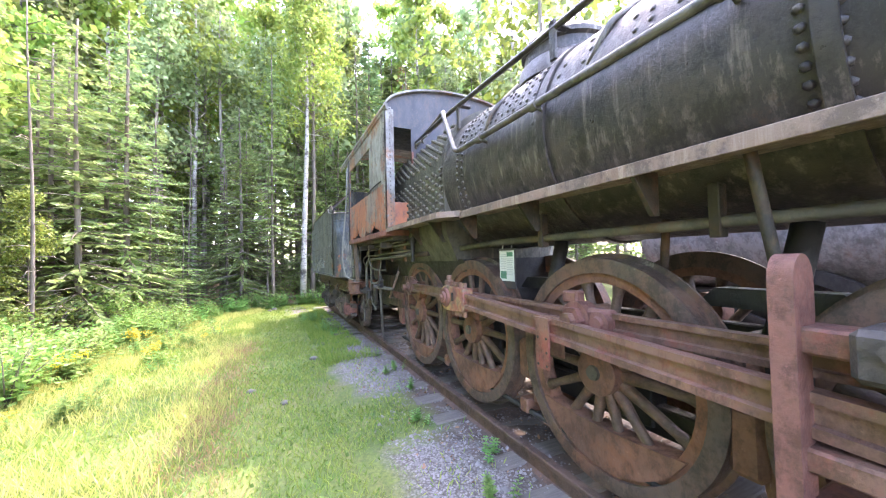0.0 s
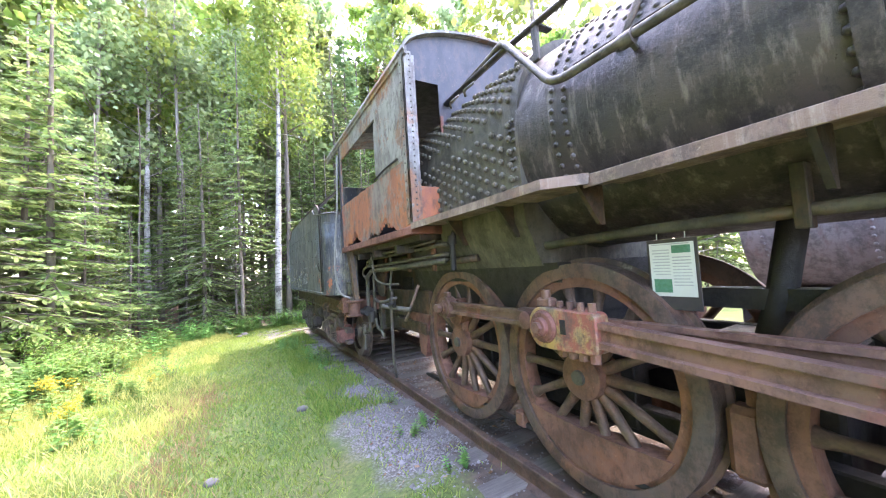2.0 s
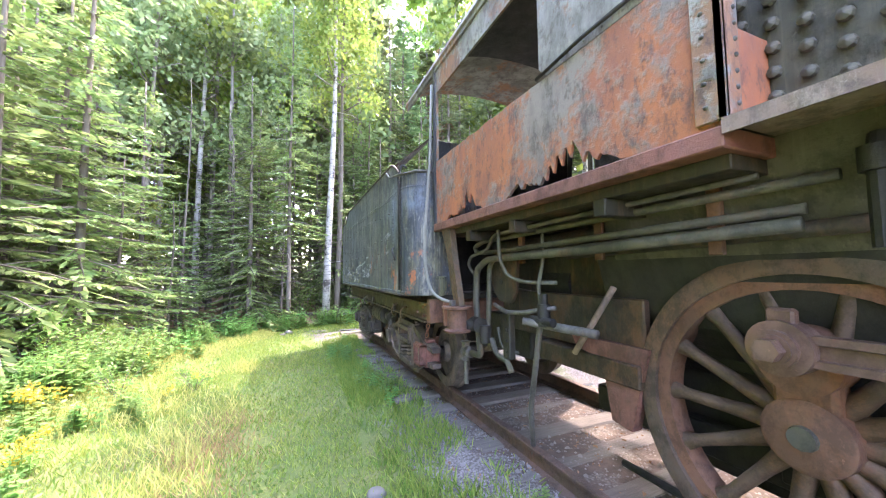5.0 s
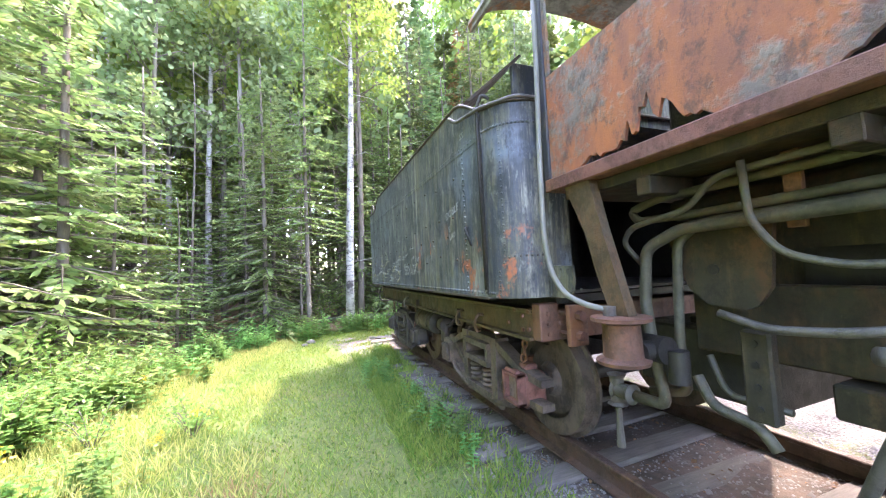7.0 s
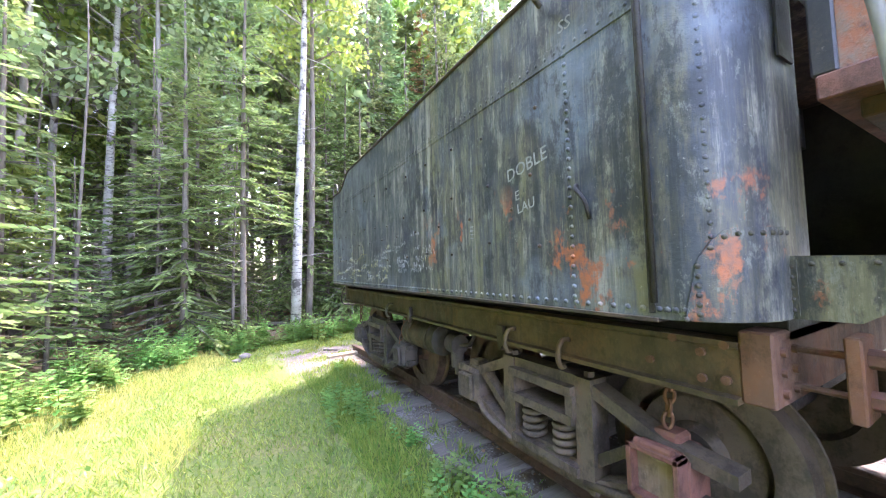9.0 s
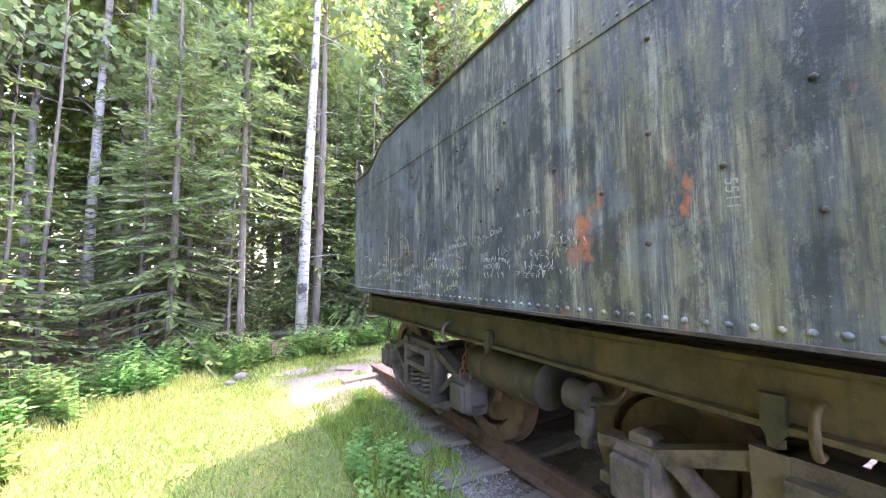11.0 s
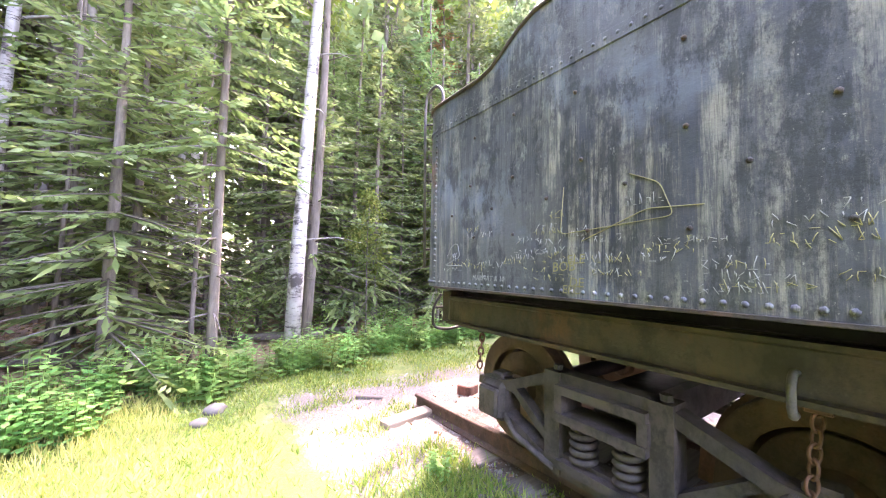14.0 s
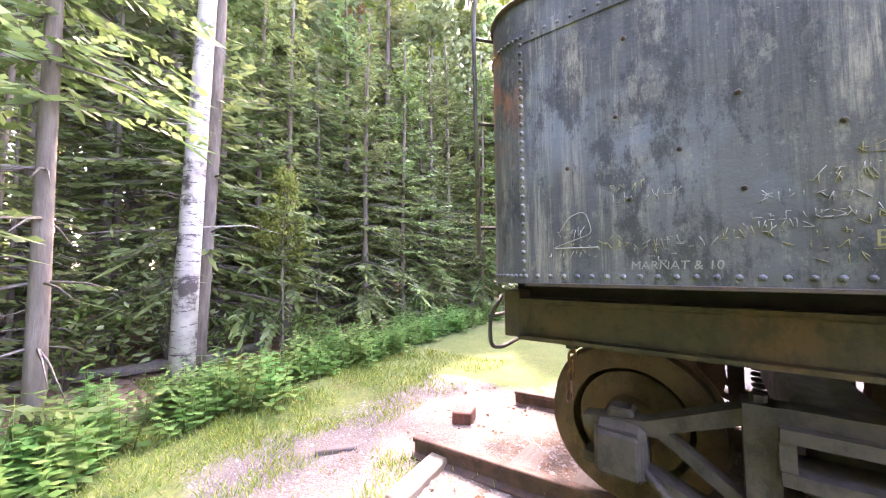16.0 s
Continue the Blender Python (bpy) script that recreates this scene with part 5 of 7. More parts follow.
for y in np.arange(9.0, 13.5, 0.42):
    for z in (1.62, 1.98, 2.34):
        spots.append(((TX, y + rng.uniform(-0.05, 0.05), z + rng.uniform(-0.03, 0.03)), (-1, 0, 0)))
    spots.append(((TX, y + 0.2, 1.82), (-1, 0, 0)))
rivets(tank, spots, 0.0115, 0.013, "scattered stay bolt heads", M_SILL)
# bottom flange angle
part("bottom_flange", add_box(B(), (TX - 0.012, TF + RC, T0 - 0.012), (TX + 0.06, TR - RC, T0 + 0.004), 0.002), M_SILL, tank)
part("seam_strip", add_box(B(), (TX - 0.005, TF + RC, 2.485), (TX + 0.004, TR - RC, 2.555), 0.002), M_TENDER, tank)
part("seam_strip", add_box(B(), (TX - 0.008, 8.44, 1.32), (TX + 0.004, 8.465, 2.66), 0.002), M_DARK, tank)
part("hook", add_tube(B(), [(TX - 0.003, 8.76, 1.86), (TX - 0.03, 8.75, 1.84), (TX - 0.03, 8.70, 1.78), (TX - 0.005, 8.70, 1.70)], 0.010, 6), M_DARK, tank)
# grab rails
def trail(points, r=0.013, material=M_PIPE, name="grab_rail", label=""):
    return part(name, add_tube(B(), points, r, 8), material, tender, label)


trail([(TX - 0.01, 8.92, 2.80), (TX - 0.06, 8.92, 2.83), (TX - 0.06, 8.75, 2.72), (TX - 0.06, 8.35, 2.66), (1.70, TF - 0.06, 2.66), (1.92, TF - 0.06, 2.66), (1.92, TF + 0.02, 2.55)], 0.014, M_PIPE, label="pale pipe rail round the tank's front corner")
trail([(TX - 0.03, 8.43, 1.36), (TX - 0.035, 8.43, 2.70), (TX + 0.0, 8.40, 2.80), (TX + 0.05, 8.38, 2.76)], 0.013, M_DARK)
trail([(TX + 0.10, TR + 0.05, 1.45), (TX + 0.08, TR + 0.06, 2.80), (TX + 0.08, TR + 0.04, 2.96), (TX + 0.09, TR - 0.10, 3.0), (TX + 0.09, TR - 0.20, 2.90), (TX + 0.09, TR - 0.20, 2.70)], 0.013, M_PIPE, label="thin hooped rail at the tank's back corner")
for z in (1.6, 2.2, 2.7):
    trail([(TX + 0.20, TR - 0.02, z), (TX + 0.09, TR + 0.06, z)], 0.009, M_DARK, "rail_stay")

# air hose from the cab post to the coupling
hose = part("air_hose", add_tube(B(), [(1.83, 8.02, 3.6), (1.79, 7.98, 2.8), (1.69, 7.88, 2.0), (1.68, 7.87, 1.66), (1.705, 7.85, 1.46), (1.72, 7.77, 1.35), (1.77, 7.67, 1.295), (1.86, 7.60, 1.265)], 0.016, 10, rounded=0.16), M_RUBBER, loco, "hanging grey hose with yellowed lower length")
part("hose_clamp", add_cyl(B(), (1.86, 7.60, 1.262), 0.034, 0.05, 'z', 12), M_PIPE, hose)

# sills and end beams
for x in (1.86, 2 * MID - 1.90):
    web = [(-0.035, 0.985), (0.10, 0.985), (0.10, 1.008), (0.03, 1.012), (0.03, 1.178), (0.10, 1.182), (0.10, 1.205), (-0.01, 1.205), (-0.01, 1.185), (0.0, 1.175), (0.0, 1.012), (-0.035, 1.006)]
    sill = part("sill_beam", add_prism(B(), [(x + u, z) for u, z in web], 'y', 10.30, 13.76), M_SILL, tender, "brown-black steel sill beam")
    part("sill_beam", add_prism(B(), [(x + u, z) for u, z in web], 'y', 8.30, 10.30), M_SILLFRONT, tender, "rust-brown front length of the sill beam")
part("deck", add_box(B(), (2.0, 8.2, 1.205), (2 * MID - 2.0, 13.84, 1.30), 0.004), M_DARK, tender)
bm = B()
add_box(bm, (1.855, 8.20, 0.99), (2 * MID - 1.855, 8.30, 1.25), 0.008)
endb = part("end_beam", bm, M_RUSTWHEEL, tender, "rusty end beam with bolt heads")
for y, z in ((8.34, 1.19), (8.34, 1.06), (8.42, 1.15), (8.42, 1.05), (8.62, 1.08), (8.52, 1.19)):
    part("bolt", add_cyl(B(), (1.853, y, z), 0.017, 0.02, 'x', 8), M_RUSTWHEEL, endb)
for x in (1.92, 2.02):
    for z in (1.04, 1.11, 1.18):
        part("bolt", add_cyl(B(), (x, 8.195, z), 0.016, 0.02, 'y', 8), M_RUSTWHEEL, endb)
bm = B()
add_box(bm, (1.95, 8.02, 0.98), (2.10, 8.06, 1.25), 0.006)
bplate = part("buffer_plate", bm, M_RUSTWHEEL, tender, "loose rusted plate on two through bolts")
for z in (1.05, 1.18):
    part("bolt", add_cyl(B(), (2.02, 8.12, z), 0.012, 0.24, 'y', 8), M_ROD, bplate)
    part("nut", add_hex(B(), (2.02, 8.0, z), 0.032, 0.05, 'y'), M_REDIRON, bplate)
part("end_beam", add_box(B(), (1.855, 13.76, 0.99), (2 * MID - 1.855, 13.86, 1.25), 0.008), M_SILL, tender)
part("centre_sill", add_box(B(), (2.7, 8.3, 0.85), (3.28, 13.8, 1.2), 0.01), M_DARK, tender)
for y in (9.62, 11.14):
    bm = B()
    add_prism(bm, [(y - 0.035, 1.10), (y + 0.03, 1.10), (y + 0.03, 0.99), (y, 0.935), (y - 0.035, 0.98)], 'x', 1.815, 1.85)
    part("sill_lug", bm, M_SILL, tender)
for y in (9.07, 9.51, 11.67):
    hook_curve = [(1.86, y, 1.09), (1.81, y, 1.10), (1.775, y, 1.06), (1.77, y, 0.99), (1.79, y, 0.95), (1.82, y, 0.955)]
    part("sill_hook", add_tube(B(), hook_curve, 0.014, 8, rounded=0.04), M_PIPE if y > 11 else M_SILLFRONT, tender, "worn curved steel hook")

def chain(points, r, parent):
    pts = [Vector(p) for p in points]
    total = sum((b - a).length for a, b in zip(pts, pts[1:]))
    step, k, d = 0.055, 0, 0.0
    while d < total:
        s, i = d, 0
        while i < len(pts) - 2 and s > (pts[i + 1] - pts[i]).length:
            s -= (pts[i + 1] - pts[i]).length
            i += 1
        way = (pts[i + 1] - pts[i]).normalized()
        c = pts[i] + way * s
        side = way.orthogonal().normalized()
        if k % 2:
            side = way.cross(side)
        loop = [c + way * 0.036 * math.cos(t) + side * 0.020 * math.sin(t) for t in np.linspace(0, 2 * math.pi, 11)]
        part("link", add_tube(B(), loop, r, 5, rounded=0), M_RUSTWHEEL, parent)
        d += step
        k += 1


bm = B()
add_box(bm, (2.0, 13.5, 0.93), (2.06, 13.56, 1.0), 0.004)
safety = part("safety_chain", bm, M_DARK, tender, "hanging rusty safety chain")
chain([(2.03, 13.53, 0.94), (2.03, 13.56, 0.66)], 0.008, safety)
trail([(1.84, 13.86, 1.22), (1.80, 13.92, 1.1), (1.80, 13.92, 0.93), (1.95, 13.92, 0.90), (2.15, 13.90, 0.93)], 0.012, M_DARK, "rear_step_rail")
trail([(1.80, 13.92, 1.1), (2.05, 13.92, 1.1)], 0.012, M_DARK, "rear_step_rail")

# air reservoir slung under the sill
bm = B()
add_ring(bm, [(-0.375, 0.0), (-0.37, 0.13), (-0.36, 0.15), (0.36, 0.15), (0.37, 0.13), (0.375, 0.0)], (2.03, 11.11, 0.79), 'y', 36, False)
tank2 = part("air_reservoir", bm, M_OLIVE, tender, "dusty rust-brown cylindrical air reservoir")
for y in (10.90, 11.32):
    part("reservoir_strap", add_ring(B(), [(-0.02, 0.149), (-0.02, 0.157), (0.02, 0.157), (0.02, 0.149)], (2.03, y, 0.79), 'y', 28), M_SILL, tank2)
    part("strap_hanger", add_box(B(), (2.01, y - 0.02, 0.93), (2.05, y + 0.02, 1.0)), M_SILL, tank2)
bm = B()
add_cyl(bm, (2.02, 10.52, 0.80), 0.09, 0.14, 'y', 16)
add_cyl(bm, (2.02, 10.50, 0.68), 0.06, 0.16, 'z', 14)
add_cyl(bm, (2.02, 10.50, 0.58), 0.03, 0.1, 'z', 10)
part("brake_valve", bm, M_TRUCK, tender)
trail([(2.02, 10.45, 0.8), (2.02, 10.3, 0.82), (2.1, 10.25, 0.98)], 0.014, M_TRUCK, "brake_pipe")

# ---- trucks ----
WR = 0.42


def build_truck(cy, dz, red, ahead=0.83, behind=0.83):
    iron = M_TRUCKDUSTY if red else M_TRUCK
    truck = part("truck", add_box(B(), (2.1, cy - 0.16, 0.52 + dz), (2 * MID - 2.1, cy + 0.16, 0.80 + dz), 0.03), M_DARK, tender, "sprung iron truck with four wheels")
    hub = RAIL_H + WR + dz
    for y in (cy - ahead, cy + behind):
        for x, s in ((2.27, 1), (3.71, -1)):
            bm = B()
            add_ring(bm, [(-0.065 * s, WR - 0.12), (-0.07 * s, WR - 0.02), (-0.06 * s, WR), (0.035 * s, WR + 0.004), (0.045 * s, WR + 0.03), (0.065 * s, WR + 0.03), (0.065 * s, WR - 0.12), (0.01 * s, WR - 0.15), (0.005 * s, 0.14), (0.03 * s, 0.11), (0.03 * s, 0.0), (-0.09 * s, 0.0), (-0.09 * s, 0.11), (-0.035 * s, 0.14), (-0.03 * s, WR - 0.15)], (x, y, hub), 'x', 44, False)
            part("wheel", bm, M_TRUCKDUSTY if y < 9 else M_SPOKE, truck)
        part("axle", add_cyl(B(), (MID, y, hub), 0.07, 1.9, 'x', 14), M_DARK, truck)
    for side in (0, 1):
        def X(v):
            return v if not side else 2 * MID - v
        def prism(out, x0, x1):
            b = B()
            return add_prism(b, out, 'x', min(X(x0), X(x1)), max(X(x0), X(x1)))
        h = hub
        top = [(-1.0, h + 0.10), (-0.72, h + 0.13), (-0.30, h + 0.30), (0.30, h + 0.30), (0.72, h + 0.13), (1.0, h + 0.10), (1.0, h + 0.045), (0.70, h + 0.07), (0.28, h + 0.235), (-0.28, h + 0.235), (-0.70, h + 0.07), (-1.0, h + 0.045)]
        part("top_arch_bar", prism([(cy + a, z) for a, z in top], 1.94, 2.05), iron, truck)
        bot = [(-1.0, h - 0.08), (-0.72, h - 0.09), (-0.30, h - 0.25), (0.30, h - 0.25), (0.72, h - 0.09), (1.0, h - 0.08), (1.0, h - 0.13), (0.70, h - 0.15), (0.28, h - 0.31), (-0.28, h - 0.31), (-0.70, h - 0.15), (-1.0, h - 0.13)]
        part("lower_arch_bar", prism([(cy + a, z) for a, z in bot], 1.94, 2.05), iron, truck)
        inv = [(-0.80, h + 0.06), (-0.66, h + 0.06), (-0.27, h - 0.24), (0.27, h - 0.24), (0.66, h + 0.06), (0.80, h + 0.06), (0.66, h + 0.115), (0.25, h - 0.18), (-0.25, h - 0.18), (-0.66, h + 0.115)]
        part("inverted_arch_bar", prism([(cy + a, z) for a, z in inv], 1.955, 2.035), iron, truck)
        for a in (-0.31, 0.31):
            part("column", prism([(cy + a - 0.055, h - 0.30), (cy + a + 0.055, h - 0.30), (cy + a + 0.055, h + 0.30), (cy + a - 0.055, h + 0.30)], 1.925, 2.06), iron, truck)
        for z0, z1 in ((h + 0.19, h + 0.24), (h + 0.03, h + 0.08)):
            part("bolster_end", prism([(cy - 0.26, z0), (cy + 0.26, z0), (cy + 0.26, z1), (cy - 0.26, z1)], 1.88, 2.10), iron, truck)
        for a in (-0.24, 0.24):
            part("bolster_end", prism([(cy + a - 0.025, h + 0.08), (cy + a + 0.025, h + 0.08), (cy + a + 0.025, h + 0.19), (cy + a - 0.025, h + 0.19)], 1.89, 2.09), iron, truck)
        part("spring_plank", prism([(cy - 0.27, h - 0.25), (cy + 0.27, h - 0.25), (cy + 0.27, h - 0.20), (cy - 0.27, h - 0.20)], 1.90, 2.10), iron, truck)
        for a in (-0.13, 0.13):
            coil = [(X(1.985) + 0.065 * math.cos(t), cy + a + 0.065 * math.sin(t), h - 0.19 + 0.21 * t / (4.5 * 2 * math.pi)) for t in np.linspace(0, 4.5 * 2 * math.pi, 55)]
            part("coil_spring", add_tube(B(), coil, 0.019, 6, rounded=0), iron, truck)
        for a in (-ahead, behind):
            b = B()
            ybox = cy + a
            add_box(b, (min(X(1.90), X(2.12)), ybox - 0.115, h - 0.16), (max(X(1.90), X(2.12)), ybox + 0.115, h + 0.11), 0.03)
            add_box(b, (min(X(1.96), X(2.08)), ybox - 0.06, h + 0.09), (max(X(1.96), X(2.08)), ybox + 0.06, h + 0.16), 0.015)
            lid0, lid1 = sorted((X(1.86), X(1.905)))
            is_red = red and a < 0 and not side
            box = part("journal_box", b, M_REDIRON if is_red else iron, truck, "red journal box with its lid open" if is_red else "")
            if is_red:
                lb = B()
                for y0, y1, z0, z1 in ((-0.115, 0.115, -0.13, -0.105), (-0.115, 0.115, 0.085, 0.11), (-0.115, -0.09, -0.13, 0.11), (0.09, 0.115, -0.13, 0.11)):
                    add_box(lb, (1.84, ybox + y0, h + z0), (1.92, ybox + y1, h + z1), 0.004)
                part("box_mouth", lb, M_REDIRON, box)
                part("mouth_back", add_box(B(), (1.892, ybox - 0.09, h - 0.105), (1.8985, ybox + 0.09, h + 0.085)), M_BOARD, box, "pale dusty inside of the open box")
                part("lid_hinge", add_cyl(B(), (1.87, ybox, h + 0.115), 0.020, 0.16, 'y', 10), M_REDIRON, box)
            else:
                part("lid", add_box(B(), (lid0, ybox - 0.095, h - 0.13), (lid1, ybox + 0.095, h + 0.07), 0.015), iron, box)
        for a in (-0.31, 0.31):
            for z in (h + 0.31, h - 0.32):
                part("nut", add_hex(B(), (X(1.99), cy + a, z), 0.03, 0.04, 'z'), iron, truck)
        for a in (-1, 1):
            tie_rod = [(X(1.93), cy + a * 0.30, h - 0.27), (X(1.925), cy + a * 0.62, h - 0.20), (X(1.95), cy + a * 0.80, h - 0.02)]
            part("tie_strap", add_tube(B(), tie_rod, 0.022, 6), iron, truck)
        shoe = prism([(cy - 0.36, h - 0.1), (cy - 0.42, h - 0.1), (cy - 0.45, h + 0.12), (cy - 0.38, h + 0.12)], 2.2, 2.32)
        part("brake_shoe", shoe, M_RUSTWHEEL, truck)
    return truck


front_truck = build_truck(9.36, 0.0, True, 0.72, 0.80)
rear_truck = build_truck(12.46, -0.055, False)
lash = part("chain_bracket", add_box(B(), (1.98, 8.58, 0.93), (2.04, 8.66, 1.0), 0.004), M_RUSTWHEEL, tender)
chain([(2.0, 8.62, 0.95), (1.97, 8.63, 0.74)], 0.009, lash)
lash = part("chain_bracket", add_box(B(), (1.98, 11.60, 0.93), (2.04, 11.68, 1.0), 0.004), M_RUSTWHEEL, tender)
chain([(2.01, 11.64, 0.95), (1.93, 11.66, 0.62)], 0.006, lash)

# ---- chalk writing on the tank ----
def writing(text, y, z, size, material=M_CHALK, tilt=0.0, slant=0.1):
    cu = bpy.data.curves.new("chalk_writing", 'FONT')
    cu.body, cu.size, cu.extrude, cu.resolution_u, cu.shear = text, size, 0.0006, 2, slant
    tmp = bpy.data.objects.new("tmp", cu)
    scene.collection.objects.link(tmp)
    me = bpy.data.meshes.new_from_object(tmp.evaluated_get(bpy.context.evaluated_depsgraph_get()))
    bpy.data.objects.remove(tmp)
    me.materials.append(material)
    m = pose(TX - 0.003, y, z) @ Matrix.Rotation(math.radians(-90), 4, 'Z') @ Matrix.Rotation(math.radians(90), 4, 'X') @ Matrix.Rotation(math.radians(tilt), 4, 'Z')
    me.transform(Matrix.Translation(-tank.parent.location) @ m)
    ob = new("chalk_writing", me)
    ob.parent = tank
    ob["label"], ob["kind"] = "chalked letters on the tank", "stuff"
    return ob


writing("DOBLE", 9.23, 1.975, 0.10, tilt=11)
writing("E\nLAU", 9.17, 1.86, 0.075, tilt=10)
writing("MOOSE", 10.86, 1.52, 0.044, tilt=3)
writing("BGKE\n  THE", 10.89, 1.595, 0.032, tilt=6)
writing("Dosh", 10.79, 1.715, 0.052, tilt=8)
writing("ALAN FUGAS", 11.28, 1.667, 0.040, tilt=3)
writing("17 / 19 21 23", 11.36, 1.605, 0.040, tilt=3)
writing("MARNAT & 10", 13.16, 1.365, 0.047)
writing("5511", 9.62, 1.78, 0.05, tilt=-88)
writing("SS", 8.83, 2.60, 0.085)
writing("BOB", 12.52, 1.43, 0.07, M_CHALKY, 4)
writing("EFC", 12.46, 1.325, 0.06, M_CHALKY)
writing("ELE", 12.43, 1.47, 0.065, M_CHALKY, 3)
writing("DE", 12.42, 1.36, 0.065, M_CHALKY)
writing("4A", 11.24, 1.405, 0.07, M_CHALKY, 3)


def scrawl(y, z, w, h, seed, material):
    """Unreadable chalked marks: a row of short straight strokes."""
    r = np.random.default_rng(seed)
    bm = B()
    at = y
    while at > y - w * 2:
        gw, gh = r.uniform(0.014, 0.030), h * r.uniform(0.5, 0.9)
        for s in range(r.integers(1, 4)):
            p = (at - r.choice((0.0, 0.5, 1.0)) * gw, z + r.choice((0.0, 0.5, 1.0)) * gh)
            q = (at - r.choice((0.0, 0.5, 1.0)) * gw, z + r.choice((0.0, 0.5, 1.0)) * gh)
            if math.dist(p, q) > 0.008:
                add_tube(bm, [(TX - 0.002, *p), (TX - 0.002, (p[0] + q[0]) / 2 + r.uniform(-0.002, 0.002), (p[1] + q[1]) / 2), (TX - 0.002, *q)], 0.0016, 4, rounded=0)
        at -= gw + r.uniform(0.008, 0.02)
    ob = part("chalk_scrawl", bm, material, tank, "thin scratched chalk lines")
    ob["kind"] = "stuff"
    return ob


r_scr = np.random.default_rng(21)
for k in range(90):
    y = r_scr.uniform(10.3, 13.5)
    z = 1.36 + abs(r_scr.normal(0, 0.16)) + (0.1 if y < 11 else 0)
    scrawl(y, z, r_scr.uniform(0.04, 0.12), r_scr.uniform(0.03, 0.06), 100 + k, M_CHALKY if r_scr.random() < (0.5 if y > 11.5 else 0.15) else M_CHALK)
bm = B()
add_tube(bm, [(TX - 0.003, 12.45, 1.86), (TX - 0.003, 12.47, 1.62), (TX - 0.003, 11.95, 1.66), (TX - 0.003, 12.0, 1.80), (TX - 0.003, 12.12, 1.86)], 0.0025, 4, rounded=0.03)
add_tube(bm, [(TX - 0.003, 12.35, 1.58), (TX - 0.003, 12.05, 1.70), (TX - 0.003, 11.85, 1.69)], 0.0025, 4, rounded=0.03)
part("chalk_drawing", bm, M_CHALKY, tank, "large yellow chalk outline drawing")
bm = B()
add_tube(bm, [(TX - 0.003, 13.45, 1.52), (TX - 0.003, 13.40, 1.60), (TX - 0.003, 13.33, 1.62), (TX - 0.003, 13.30, 1.52), (TX - 0.003, 13.48, 1.46), (TX - 0.003, 13.28, 1.46)], 0.0025, 4, rounded=0.03)
part("chalk_drawing", bm, M_CHALK, tank)

# ---- a second engine behind, seen only between the wheels ----
other = thing("locomotive_boiler", (6.4, 0, 0), "grey weathered riveted boiler of a second engine standing beyond", "locomotive")
bm = B()
add_ring(bm, [(-3.0, 0.0), (-3.0, 0.85), (4.1, 0.9), (4.1, 0.0)], (6.4, 0, 2.0), 'y', 48, False)
ob2 = part("barrel", bm, M_GREYTANK, other)
spots = []
for y in np.arange(-2.5, 4.0, 0.8):
    for a in np.arange(-50, 60, 5):
        t = radians(a)
        spots.append(((6.4 - 0.895 * math.cos(t), y, 2.0 + 0.895 * math.sin(t)), (-math.cos(t), 0, math.sin(t))))
rivets(ob2, spots, 0.02, 0.015, "", M_GREYTANK)
for y in (-1.2, 0.6, 2.4):
    part("wheel", add_ring(B(), [(-0.07, 0.60), (-0.07, 0.75), (0.07, 0.75), (0.07, 0.60)], (5.72, y, 0.70), 'x', 40), M_DARK, other)
    for k in range(5):
        part("spoke", add_box(B(), (-0.04, -0.03, -0.61), (0.04, 0.03, 0.61), 0, pose(5.72, y, 0.70) @ Matrix.Rotation(k * math.pi / 5, 4, 'X')), M_DARK, other)
part("frame_bar", add_box(B(), (5.9, -3, 0.55), (6.9, 4.3, 1.15), 0.02), M_DARK, other)

# ---- loose things by the end of the line ----
def loose(name, bm, material, label, category):
    return tagged(new(name, mesh_of(name, bm, material, 40)), label, category)


def block_at(x, y, sx, sy, sz, rz, material, name, label, category, lift=0.0):
    bm = B()
    add_box(bm, (-sx / 2, -sy / 2, 0), (sx / 2, sy / 2, sz), 0.012)
    ob = loose(name, bm, material, label, category)
    ob.matrix_basis = pose(x, y, ground_z(x, y) - 0.01 + lift, 0, 0, rz)
    return ob


block_at(2.05, 14.62, 0.75, 0.16, 0.07, 8, M_PLANK, "timber_offcut", "pale weathered timber offcut lying under the rail end", "timber")
block_at(1.95, 15.55, 0.34, 0.07, 0.05, -38, M_TIE, "wood_scrap", "dark scrap of wood lying on gravel", "timber")
block_at(3.05, 14.95, 0.22, 0.20, 0.13, 20, M_REDIRON, "iron_casting", "rusty red iron casting lying on the gravel", "scrap metal")
for x, y, s in ((1.05, 7.2, 0.07), (0.15, 6.0, 0.06), (0.35, 16.2, 0.12), (0.55, 5.3, 0.05), (0.2, 15.9, 0.09)):
    bm = B()
    bmesh.ops.create_icosphere(bm, subdivisions=2, radius=s)
    for v in bm.verts:
        v.co = v.co * (1 + 0.35 * noise.noise(v.co * 9 + Vector((x, y, 0))))
        v.co.z *= 0.6
    ob = loose("stone", bm, M_ROCK, "rounded grey stone half sunk in the grass", "stone")
    ob.location = (x, y, ground_z(x, y) + s * 0.2)


